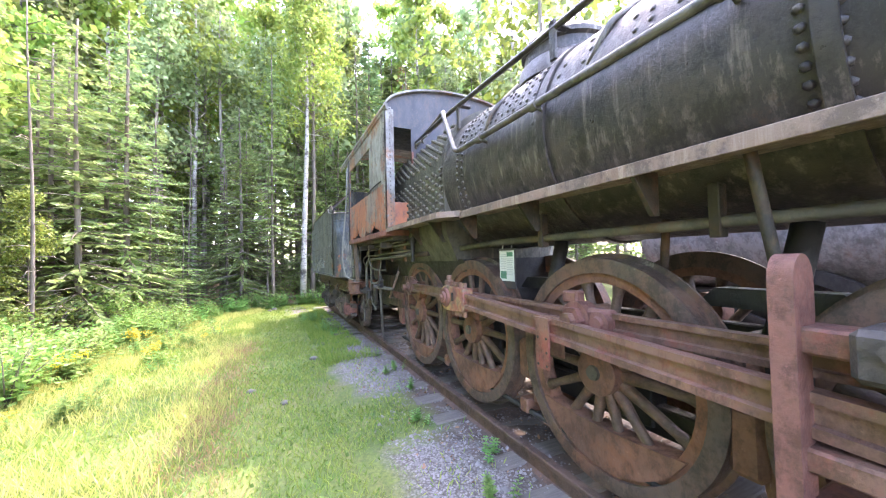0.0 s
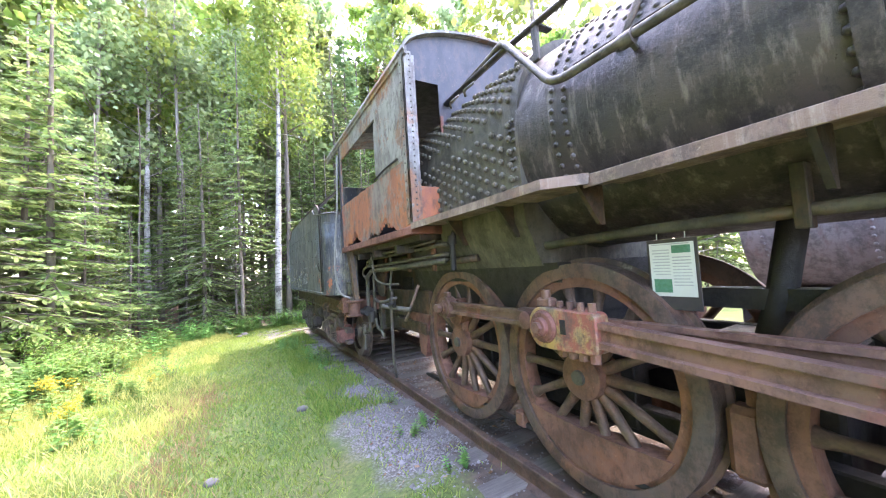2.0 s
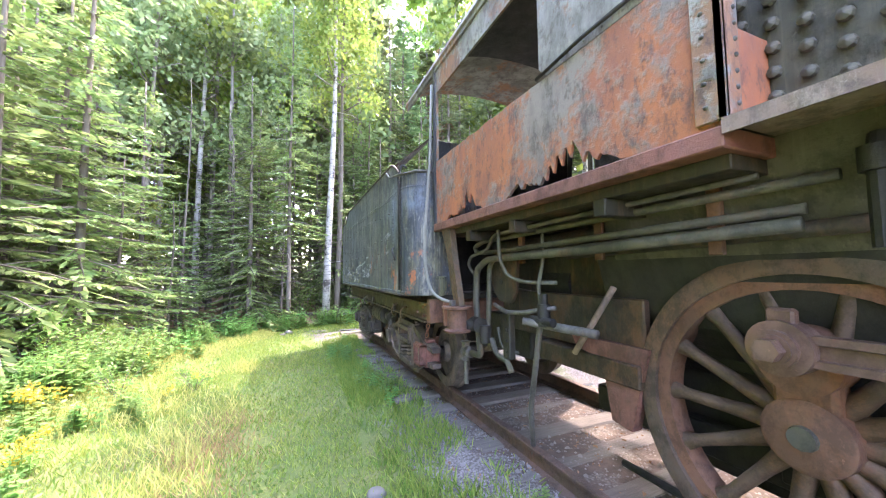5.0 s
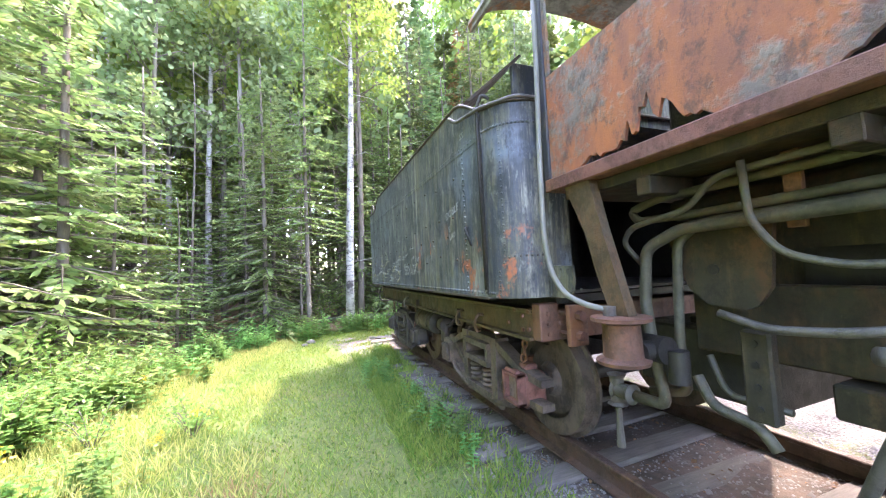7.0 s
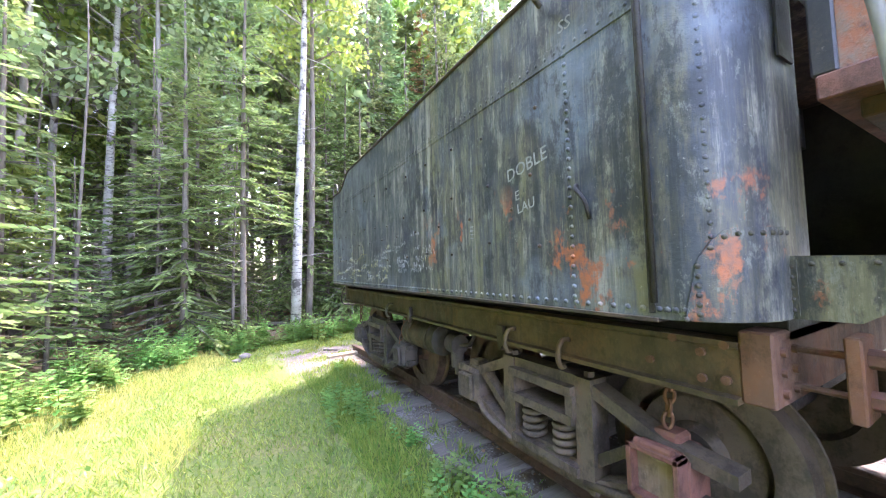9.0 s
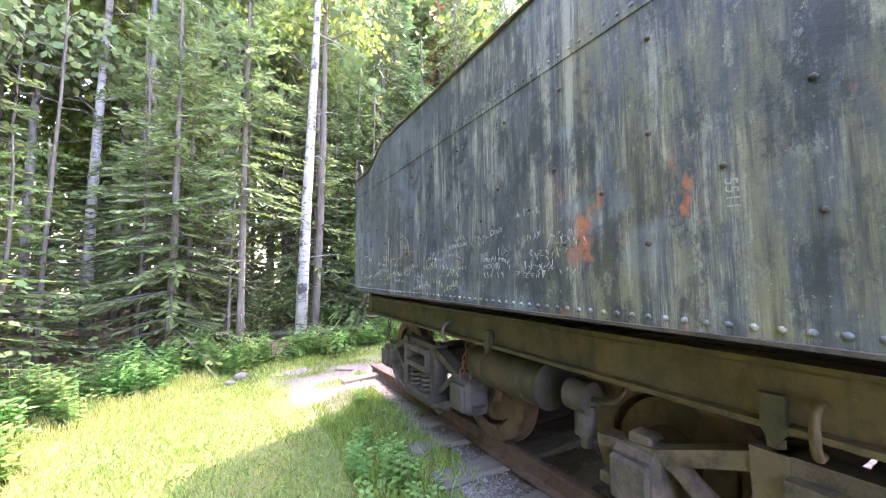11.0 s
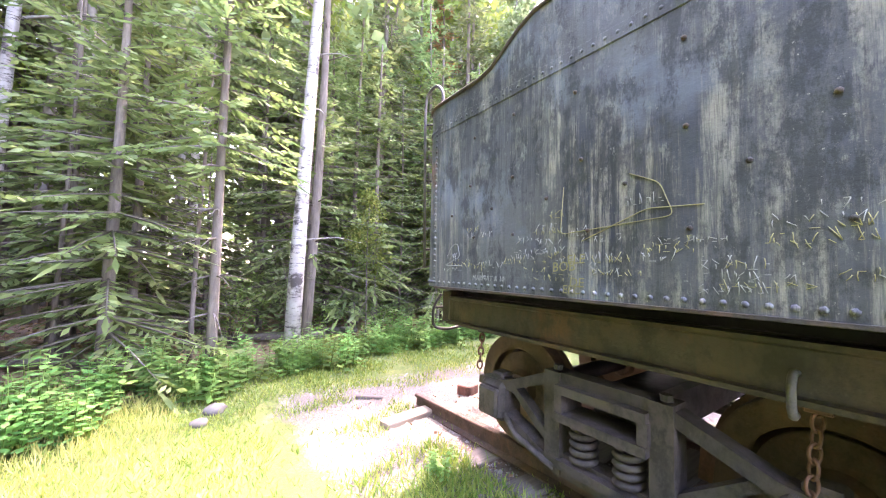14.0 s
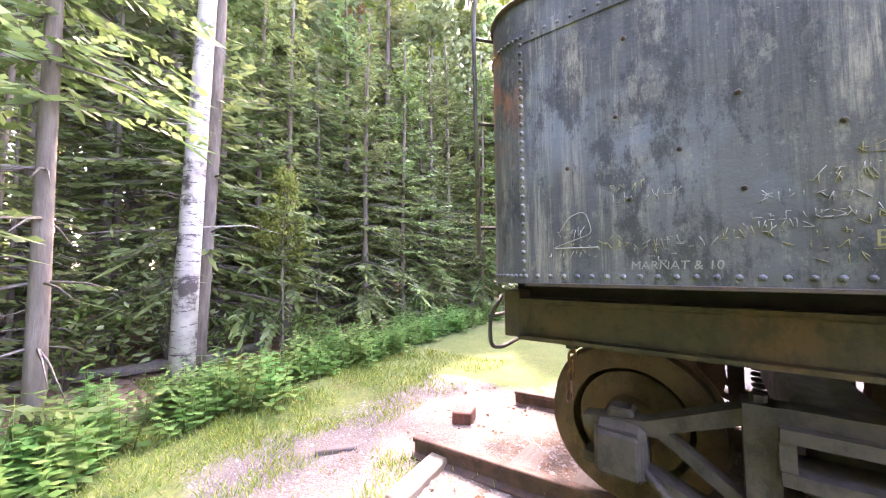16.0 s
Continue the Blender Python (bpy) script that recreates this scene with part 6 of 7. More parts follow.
# ---- plants ----
def quad_mesh(name, p, d, s, length, width, material, bendy=None):
    """Many thin leaf-shaped quads: p foot, d direction, s sideways, all arrays."""
    p, d, s = (np.asarray(a, float) for a in (p, d, s))
    length, width = np.asarray(length, float)[:, None], np.asarray(width, float)[:, None]
    mid = p + d * length * 0.5
    v = np.stack([p, mid + s * width * 0.5, p + d * length, mid - s * width * 0.5], 1)
    if bendy is not None:
        v[:, 2] += bendy
    n = len(p)
    me = bpy.data.meshes.new(name)
    me.vertices.add(4 * n)
    me.vertices.foreach_set("co", v.reshape(-1))
    me.loops.add(4 * n)
    me.loops.foreach_set("vertex_index", np.arange(4 * n))
    me.polygons.add(n)
    me.polygons.foreach_set("loop_start", np.arange(n) * 4)
    me.update(calc_edges=True)
    me.materials.append(material)
    return me


def unit(a):
    return a / np.maximum(np.linalg.norm(a, axis=1, keepdims=True), 1e-6)


def sideways(d, r):
    return unit(np.cross(d, unit(r.normal(size=d.shape))))


def tree_trunk(height, r0, r, lean=0.02, seg=9, wob=0.06):
    pts, n = [], 9
    ph = r.uniform(0, 6)
    for k in range(n):
        t = k / (n - 1)
        pts.append((lean * height * t + wob * math.sin(ph + 5 * t) * t, wob * math.cos(ph * 2 + 4 * t) * t, -0.25 + (height + 0.25) * t))
    return pts, add_tube(B(), pts, r0, seg, r0 * 0.22, rounded=0)


def along(pts, z):
    for a, b in zip(pts, pts[1:]):
        if z <= b[2]:
            f = (z - a[2]) / (b[2] - a[2])
            return [a[i] + (b[i] - a[i]) * f for i in range(3)]
    return list(pts[-1])


def grown(name, label, category, group, trunk_bm, trunk_mat, crown=None, crown_name="crown", limbs=None, limb_mat=None):
    ob = tagged(new(name), label, category, group)
    ob.empty_display_size = 0.3
    t = new("trunk", mesh_of("trunk", trunk_bm, trunk_mat, 60))
    t.parent = ob
    if limbs is not None:
        li = new("branchwork", mesh_of("branchwork", limbs, limb_mat or trunk_mat, 60))
        li.parent = ob
        li["kind"] = "stuff"
    if crown is not None:
        c = new(crown_name, crown)
        c.parent = ob
    return ob


def conifer(seed, height, base, reach, r0, needle, label, dead_below=0.0, step=0.105, twig_w=0.062, tw=0.82):
    r = np.random.default_rng(seed)
    pts, trunk = tree_trunk(height, r0, r, r.uniform(-0.012, 0.012), 8, 0.05)
    P, D, S, L, W = [], [], [], [], []
    limbs = B()
    z = max(0.3, dead_below)
    while z < height - 0.1:
        t = (z - base) / max(0.1, height - base)
        for k in range(r.integers(4, 6)):
            a = r.uniform(0, 2 * math.pi)
            length = reach * (1 - max(0, t) ** 1.2) * r.uniform(0.55, 1.1) + 0.12
            if z < base:
                length *= 0.6
            droop = -0.05 - 0.32 * (1 - max(t, 0)) + r.uniform(-0.12, 0.12)
            out = np.array([math.cos(a), math.sin(a), droop])
            out /= np.linalg.norm(out)
            o = np.array(along(pts, z))
            n = max(3, int(length / step))
            if z < base or length > 0.7:
                tip = o + out * length * 0.9 + np.array([0, 0, 0.05 * length])
                add_tube(limbs, [tuple(o), tuple((o + tip) / 2 + np.array([0, 0, 0.04])), tuple(tip)], 0.012 + 0.006 * length, 3, 0.003, rounded=0)
            if z < base:
                continue
            flat = np.array([-math.sin(a), math.cos(a), 0])
            for i in range(n):
                f = (i + 0.8) / n
                q = o + out * length * f + np.array([0, 0, 0.10 * length * f * f])
                for s in (-1, 1):
                    w = out * r.uniform(0.55, 0.95) + flat * s * r.uniform(0.6, 1.0) + np.array([0, 0, r.uniform(-0.28, 0.10)])
                    w /= np.linalg.norm(w)
                    P.append(q), D.append(w), S.append(np.cross(w, [r.uniform(-1, 1), r.uniform(-1, 1), r.uniform(0.1, 0.9)]))
                    L.append((0.15 + 0.13 * length * (1 - f)) * tw * r.uniform(0.7, 1.3)), W.append(twig_w * r.uniform(0.7, 1.3))
            P.append(o + out * length * 0.75), D.append(out), S.append(flat), L.append(0.33 * length + 0.12), W.append(twig_w * 1.2)
        z += r.uniform(0.17, 0.30) * (1.0 if z >= base else 2.2)
    crown = quad_mesh("needles", P, D, unit(np.array(S)), L, W, needle)
    return grown("fir_tree", label, "tree", "forest trees", trunk, M_BARK, crown, "needles", limbs, M_DEADWOOD)


def broadleaf(seed, height, base, spread, r0, bark, leaf, label, leaves=3600, size=0.15, name="birch_tree", lean=0.0, dead=6):
    r = np.random.default_rng(seed)
    pts, trunk = tree_trunk(height, r0, r, lean, 10, 0.14)
    limbs = B()
    tips = []
    for k in range(26):
        t = r.uniform(0, 1) ** 0.8
        z = base + (height - base) * t * 0.97
        a = r.uniform(0, 2 * math.pi)
        ln = spread * (1 - 0.75 * t) * r.uniform(0.6, 1.1)
        o = Vector(along(pts, z))
        mid = o + Vector((math.cos(a) * ln * 0.5, math.sin(a) * ln * 0.5, ln * 0.38))
        end = o + Vector((math.cos(a + 0.3) * ln, math.sin(a + 0.3) * ln, ln * 0.55))
        add_tube(limbs, [o, mid, end], 0.016 + 0.018 * ln / spread, 4, 0.005, rounded=0)
        for f in (0.55, 0.8, 1.0):
            tips.append((o.lerp(end, f) + Vector((0, 0, 0.1)), 0.30 + 0.24 * ln / spread))
    for k in range(dead):
        z = r.uniform(1.2, base)
        a = r.uniform(0, 2 * math.pi)
        o = Vector(along(pts, z))
        ln = r.uniform(0.4, 1.3)
        add_tube(limbs, [o, o + Vector((math.cos(a) * ln * 0.6, math.sin(a) * ln * 0.6, 0.10)), o + Vector((math.cos(a) * ln, math.sin(a) * ln, 0.02))], 0.016, 4, 0.003, rounded=0)
    tips.append((Vector(along(pts, height)), 0.5))
    idx = r.integers(0, len(tips), leaves)
    c = np.array([tips[i][0] for i in idx])
    rad = np.array([tips[i][1] for i in idx])[:, None]
    p = c + r.normal(size=(leaves, 3)) * rad * np.array([0.75, 0.75, 0.6])
    d = unit(r.normal(size=(leaves, 3)) + np.array([0, 0, -0.5]))
    me = quad_mesh("leaves", p, d, sideways(d, r), size * r.uniform(0.7, 1.3, leaves), size * 0.75 * r.uniform(0.7, 1.2, leaves), leaf)
    return grown(name, label, "tree", "forest trees", trunk, bark, me, "leaves", limbs)


def bare_trunk(seed, height, r0, bark, label):
    r = np.random.default_rng(seed)
    pts, trunk = tree_trunk(height, r0, r, r.uniform(-0.03, 0.03), 7, 0.08)
    limbs = B()
    for k in range(34):
        z = r.uniform(0.6, height * 0.95)
        a = r.uniform(0, 2 * math.pi)
        ln = r.uniform(0.25, 1.1)
        o = Vector(along(pts, z))
        add_tube(limbs, [o, o + Vector((math.cos(a) * ln * 0.5, math.sin(a) * ln * 0.5, 0.02)), o + Vector((math.cos(a) * ln, math.sin(a) * ln, r.uniform(-0.25, 0.1)))], 0.013, 3, 0.003, rounded=0)
    return grown("dead_tree", label, "tree", "forest trees", trunk, bark, None, "", limbs, M_DEADWOOD)


def shrub(seed, height, spread, leaves, size, leaf, label, name="shrub", category="shrub"):
    r = np.random.default_rng(seed)
    stems = B()
    ends = []
    for k in range(9):
        a, ln = r.uniform(0, 2 * math.pi), r.uniform(0.5, 1.0)
        e = Vector((math.cos(a) * spread * ln * 0.7, math.sin(a) * spread * ln * 0.7, height * r.uniform(0.55, 1.0)))
        add_tube(stems, [(0, 0, -0.05), e * 0.5 + Vector((0, 0, 0.1 * height)), e], 0.011, 4, 0.003, rounded=0)
        for f in (0.45, 0.7, 0.9, 1.0):
            ends.append(e * f)
    c = np.array([ends[i] for i in r.integers(0, len(ends), leaves)])
    p = c + r.normal(size=(leaves, 3)) * np.array([spread * 0.22, spread * 0.22, height * 0.12])
    p[:, 2] = np.maximum(p[:, 2], 0.03)
    d = unit(r.normal(size=(leaves, 3)) * np.array([1, 1, 0.5]) + np.array([0, 0, 0.15]))
    me = quad_mesh("leaves", p, d, sideways(d, r) * np.array([1, 1, 0.6]), size * r.uniform(0.7, 1.4, leaves), size * 0.5 * r.uniform(0.7, 1.2, leaves), leaf)
    ob = tagged(new(name), label, category, "undergrowth")
    st = new("stem", mesh_of("stem", stems, M_BARK, 60))
    st.parent = ob
    st["kind"] = "stuff"
    lv = new("leaves", me)
    lv.parent = ob
    return ob


def herb(seed, height, label, leaf=M_HERB, flower=None, name="leafy_herb"):
    """Upright stems carrying pairs of broad pointed leaves."""
    r = np.random.default_rng(seed)
    stems = B()
    P, D, L, W = [], [], [], []
    FP = []
    for s in range(7):
        x, y = r.normal(0, 0.14, 2)
        h = height * r.uniform(0.65, 1.1)
        tip = Vector((x * 1.5, y * 1.5, h))
        add_tube(stems, [(x, y, -0.03), (x * 1.2, y * 1.2, h * 0.5), tip], 0.006, 4, 0.003, rounded=0)
        for k in range(9):
            f = 0.15 + 0.85 * k / 8
            for a in (k * 1.57, k * 1.57 + math.pi):
                P.append((x * (1 + 0.5 * f), y * (1 + 0.5 * f), h * f))
                D.append((math.cos(a), math.sin(a), r.uniform(-0.25, 0.35)))
                L.append((0.19 - 0.09 * f) * r.uniform(0.8, 1.2)), W.append((0.10 - 0.045 * f) * r.uniform(0.8, 1.2))
        for k in range(40):
            FP.append((tip.x + r.normal(0, 0.05), tip.y + r.normal(0, 0.05), h - r.uniform(-0.03, 0.16)))
    D = unit(np.array(D))
    s = unit(np.cross(D, np.array([[0, 0, 1.0]])) + r.normal(size=D.shape) * 0.15)
    ob = tagged(new(name), label, "wildflower" if flower else "herb", "undergrowth")
    st = new("stem", mesh_of("stem", stems, M_SHRUB, 60))
    st.parent = ob
    st["kind"] = "stuff"
    lv = new("leaves", quad_mesh("leaves", P, D, s, L, W, leaf))
    lv.parent = ob
    if flower:
        d = unit(r.normal(size=(len(FP), 3)))
        fl = new("bloom", quad_mesh("bloom", FP, d, sideways(d, r), np.full(len(FP), 0.05), np.full(len(FP), 0.04), flower))
        fl.parent = ob
        fl["kind"] = "stuff"
        fl["label"] = "yellow flower plumes"
    return ob


# the wood's edge, walked round the clearing
EDGE = [(-7.5, -14), (-5.0, -4), (-4.0, 2), (-3.2, 8), (-2.8, 11), (-2.0, 14.5), (-0.5, 16.7), (1.2, 17.3), (3.2, 17.8), (5.6, 18.1), (9.0, 18.6), (13, 18.5), (14.5, 10), (14.5, -4), (10, -14)]


def edge_place(s, d):
    """The place s of the way (0 to 1) along the edge, d metres into the wood."""
    lens = [math.dist(a, b) for a, b in zip(EDGE, EDGE[1:])]
    v = s * sum(lens)
    for (a, b), ln in zip(zip(EDGE, EDGE[1:]), lens):
        if v <= ln:
            break
        v -= ln
    u = Vector((b[0] - a[0], b[1] - a[1])) / ln
    p = Vector(a) + u * min(v, ln)
    return p.x - u.y * d, p.y + u.x * d


def depth_in_wood(x, y):
    """How far a place lies inside the wood; below 0 in the clearing."""
    inside, best = False, 1e9
    for (ax, ay), (bx, by) in zip(EDGE, EDGE[1:] + EDGE[:1]):
        if (ay > y) != (by > y) and x < (bx - ax) * (y - ay) / (by - ay) + ax:
            inside = not inside
        t = max(0.0, min(1.0, ((x - ax) * (bx - ax) + (y - ay) * (by - ay)) / ((bx - ax) ** 2 + (by - ay) ** 2)))
        best = min(best, math.hypot(x - ax - t * (bx - ax), y - ay - t * (by - ay)))
    return -best if inside else best


def edge_x(y):
    return lerp(y, [(b, a) for a, b in EDGE[:8]])


TREES = [
    conifer(1, 9.5, 0.7, 2.1, 0.10, M_NEEDLE, "green balsam fir with drooping boughs"),
    conifer(2, 12.0, 2.4, 1.9, 0.12, M_NEEDLEDARK, "dark spruce, bare and twiggy below", 0.8, 0.14, 0.085, 1.0),
    conifer(3, 7.0, 0.4, 1.7, 0.08, M_NEEDLE, "young fir, full down to the ground"),
    conifer(4, 14.0, 4.5, 1.9, 0.14, M_NEEDLEDARK, "tall spruce with a high dark crown", 1.2, 0.15, 0.09, 1.0),
    conifer(5, 4.2, 0.25, 1.25, 0.05, M_NEEDLE, "small bright fir sapling tree", twig_w=0.05, step=0.10),
    broadleaf(11, 14.5, 5.5, 2.3, 0.12, M_PALEBARK, M_LEAFGREY, "slender poplar with silvery leaves", 2500, 0.22, "poplar_tree"),
    broadleaf(12, 13.0, 5.0, 2.2, 0.11, M_BIRCH, M_LEAF, "paper birch with light green leaves", 2500, 0.21),
    broadleaf(13, 9.5, 2.6, 2.0, 0.07, M_BARK, M_LEAF, "young leafy maple in fresh green", 2500, 0.19, "maple_tree"),
    bare_trunk(21, 10.0, 0.075, M_DEADWOOD, "dead standing trunk with brittle grey twigs"),
    bare_trunk(22, 8.0, 0.05, M_BARK, "thin brown dead trunk with bare twigs"),
]
TREES += [
    conifer(6, 14.0, 2.0, 2.2, 0.13, M_NEEDLEDARK, "dark spruce deeper in the wood", 1.0, 0.30, 0.15, 1.7),
    conifer(7, 11.0, 0.8, 2.2, 0.11, M_NEEDLE, "green fir deeper in the wood", 0.4, 0.30, 0.15, 1.7),
    broadleaf(14, 18.5, 4.5, 2.9, 0.14, M_PALEBARK, M_LEAFGREY, "tall poplar deeper in the wood", 1500, 0.36, "poplar_tree", dead=3),
    broadleaf(15, 17.5, 4.0, 2.9, 0.12, M_BIRCH, M_LEAF, "tall birch deeper in the wood", 1500, 0.36, dead=3),
]
used = [False] * len(TREES)


def plant(i, x, y, turn, size, protos, seen):
    m = pose(x, y, ground_z(x, y), 0, 0, turn) @ Matrix.Scale(size, 4)
    if not seen[i]:
        protos[i].matrix_basis = m
        seen[i] = True
        return protos[i]
    return copy_thing(protos[i], m)


r = np.random.default_rng(77)
taken = []
MIX_FRONT = (0, 0, 0, 2, 2, 2, 4, 4, 4, 7, 7, 9)
MIX_BACK = (0, 0, 1, 3, 5, 5, 5, 6, 6, 7, 7, 7, 9, 2)
for lo, hi, count, kinds, gap in ((1.4, 4.5, 78, MIX_FRONT, 0.85), (4.5, 11.0, 92, MIX_BACK, 1.1), (11.0, 24.0, 118, (10, 11, 12, 12, 12, 13, 13, 13), 1.3)):
    made = tries = 0
    while made < count and tries < 20000:
        tries += 1
        x, y = r.uniform(-32, 36), r.uniform(-10, 46)
        if not lo < depth_in_wood(x, y) < hi:
            continue
        if (x > 10 or y < 3) and r.random() < 0.84:
            continue
        if any((x - a) ** 2 + (y - b) ** 2 < gap * gap for a, b in taken):
            continue
        if abs(x - 1.6) < 0.9 and 16.5 < y < 19.5:
            continue
        taken.append((x, y))
        made += 1
        plant(kinds[r.integers(len(kinds))], x, y, r.uniform(0, 360), r.uniform(0.85, 1.15) * (1.0 if lo < 4 else 1.12), TREES, used)

# trees that stand out by themselves
birch = broadleaf(31, 15.0, 8.5, 2.2, 0.15, M_BIRCH, M_LEAF, "large white paper birch with dark scars", 4200, 0.17, lean=0.025, dead=9)
birch.matrix_basis = pose(1.56, 18.15, ground_z(1.56, 18.15))
twin = broadleaf(32, 14.0, 7.0, 2.0, 0.12, M_BARK, M_LEAF, "grey-brown tree standing beside the white birch", 3600, 0.17, lean=0.03, dead=14)
twin.matrix_basis = pose(2.02, 19.1, ground_z(2.02, 19.1))
slim = conifer(33, 11.0, 2.6, 1.3, 0.075, M_NEEDLE, "slim fir with pale patched trunk and light boughs", 1.0, 0.085, 0.055, 0.7)
slim.matrix_basis = pose(0.33, 17.3, ground_z(0.33, 17.3))
russet = conifer(34, 12.5, 5.0, 1.2, 0.12, M_NEEDLEDRY, "dead fir with russet needles", 2.0)
russet.matrix_basis = pose(8.9, 24.0, ground_z(8.9, 24.0)) @ Matrix.Scale(1.25, 4)
# the last five, beyond the engine, are added to shade the far gravel
for x, y, k, s in ((4.9, 22.0, 1, 1.0), (6.6, 21.6, 0, 1.25), (3.6, 20.6, 0, 1.0), (9.2, 22.5, 3, 1.0), (7.9, 21.2, 1, 0.95), (12.0, 23.0, 7, 1.35), (14.5, 25.0, 6, 1.1), (10.8, 21.5, 5, 1.0), (5.7, 19.6, 0, 0.9), (7.2, 19.8, 2, 1.1), (8.6, 19.9, 0, 1.0), (9.9, 20.2, 0, 1.1), (11.3, 19.7, 2, 1.3), (6.2, 23.6, 10, 1.0), (8.2, 25.0, 11, 1.2), (12.6, 21.0, 11, 1.1), (14.6, 19.5, 10, 1.0), (10.2, 24.5, 13, 1.0), (16.0, 22.0, 11, 1.3), (10.6, 3.0, 12, 1.0), (11.4, 7.5, 13, 1.0), (10.9, 12.0, 12, 0.95), (12.2, 16.0, 13, 1.0), (11.6, -1.0, 10, 1.0)):
    plant(k, x, y, r.uniform(0, 360), s, TREES, used)

# a leafy screen of tall poplars and birches closing the sky behind the engine
r_sky = np.random.default_rng(19)
placed = 0
while placed < 28:
    x, y = r_sky.uniform(1.5, 22), r_sky.uniform(21.5, 36)
    if any((x - a) ** 2 + (y - b) ** 2 < 1.2 for a, b in taken):
        continue
    taken.append((x, y))
    placed += 1
    plant((12, 13, 13, 12, 7, 11)[r_sky.integers(6)], x, y, r_sky.uniform(0, 360), r_sky.uniform(0.95, 1.25), TREES, used)
# bright saplings filling the lower wood
placed = 0
while placed < 34:
    x, y = edge_place(r_sky.uniform(0.16, 0.50), r_sky.uniform(1.3, 4.5))
    if any((x - a) ** 2 + (y - b) ** 2 < 0.3 for a, b in taken) or (abs(x - 1.2) < 1.4 and y > 16):
        continue
    taken.append((x, y))
    placed += 1
    plant((7, 4, 4, 2, 7)[r_sky.integers(5)], x, y, r_sky.uniform(0, 360), r_sky.uniform(0.32, 0.62), TREES, used)

SHRUBS = [
    shrub(41, 1.3, 0.9, 520, 0.11, M_SHRUB, "leafy green hazel-like shrub at the wood's edge"),
    shrub(42, 0.8, 0.8, 420, 0.10, M_SHRUB, "low spreading green shrub"),
    shrub(43, 1.9, 1.0, 620, 0.12, M_LEAFGREY, "tall pale-leaved willow shrub"),
    herb(44, 0.75, "clump of broad-leaved green herbs"),
    herb(45, 0.50, "low clump of broad-leaved green herbs"),
    herb(46, 0.62, "goldenrod in yellow flower", M_SHRUB, M_GOLDEN, "goldenrod"),
]
seen = [False] * len(SHRUBS)
for count, s0, s1, d0, d1, kinds in ((80, 0.14, 0.33, 0.6, 2.4, (0, 1, 1, 4, 3)), (220, 0.30, 0.54, -0.3, 0.9, (3, 3, 4, 4, 3)), (80, 0.14, 0.36, -0.9, 0.9, (1, 1, 4, 4, 4, 3, 5)), (70, 0.12, 0.60, 1.2, 6.0, (0, 1, 1, 3, 2))):
    for k in range(count):
        x, y = edge_place(r.uniform(s0, s1), r.uniform(d0, d1))
        plant(kinds[r.integers(len(kinds))], x, y, r.uniform(0, 360), r.uniform(0.7, 1.2), SHRUBS, seen)
for x, y, s in ((1.28, 12.1, 0.6), (1.32, 11.7, 0.65), (1.48, 11.9, 0.5), (1.45, 11.35, 0.5), (1.56, 9.86, 0.55), (1.7, 9.46, 0.5), (2.08, 5.68, 0.3), (1.99, 6.47, 0.28), (1.38, 12.44, 0.45), (2.05, 3.05, 0.3), (2.02, 1.95, 0.32), (1.55, 9.7, 0.5), (1.62, 9.35, 0.45), (1.5, 10.1, 0.4), (1.62, 8.95, 0.4), (1.85, 5.55, 0.3), (1.75, 3.9, 0.28), (1.95, 4.8, 0.3), (1.7, 13.6, 0.45), (1.8, 2.6, 0.35), (1.6, 10.7, 0.4)):
    plant(4, x, y, r.uniform(0, 360), s, SHRUBS, seen)

# weeds and goldenrod running out into the sunny side
for k in range(46):
    y = r_sky.uniform(3.0, 11.5)
    x = edge_x(y) + r_sky.uniform(0.2, 2.0)
    plant((5, 4, 4, 1, 4)[r_sky.integers(5)], x, y, r_sky.uniform(0, 360), r_sky.uniform(0.35, 0.75), SHRUBS, seen)

# fallen logs in the wood
for x, y, ln, rz in ((2.6, 19.6, 3.2, 80), (-0.6, 18.6, 2.6, 60), (3.5, 20.0, 2.5, 95)):
    bm = add_tube(B(), [(0, 0, 0), (0.04, ln * 0.5, 0.03), (0, ln, 0.05)], 0.09, 8, 0.06, rounded=0)
    ob = loose("fallen_log", bm, M_DEADWOOD, "fallen grey log lying on the forest floor", "log")
    ob.matrix_basis = pose(x, y, ground_z(x, y) + 0.10, 0, 0, rz)


def scatter(name, n, region, height, width, material, label, category, keep=None, lean=0.45, clump=0.0):
    rr = np.random.default_rng(len(name) * 7 + n)
    x = rr.uniform(region[0], region[1], n)
    y = rr.uniform(region[2], region[3], n)
    if clump:
        cx, cy = rr.uniform(region[0], region[1], n // 30), rr.uniform(region[2], region[3], n // 30)
        i = rr.integers(0, len(cx), n)
        x, y = cx[i] + rr.normal(0, clump, n), cy[i] + rr.normal(0, clump, n)
    if keep is not None:
        ok = np.array([keep(a, b, rr.random()) for a, b in zip(x, y)])
        x, y = x[ok], y[ok]
    n = len(x)
    z = np.array([ground_z(a, b) for a, b in zip(x, y)]) - 0.008
    d = unit(np.stack([rr.normal(0, lean, n), rr.normal(0, lean, n), np.ones(n)], 1))
    s = sideways(d, rr)
    h = height * rr.uniform(0.5, 1.4, n)
    me = quad_mesh(name, np.stack([x, y, z], 1), d, s, h, width * rr.uniform(0.7, 1.3, n), material)
    return tagged(new(name, me), label, category, kind="stuff")


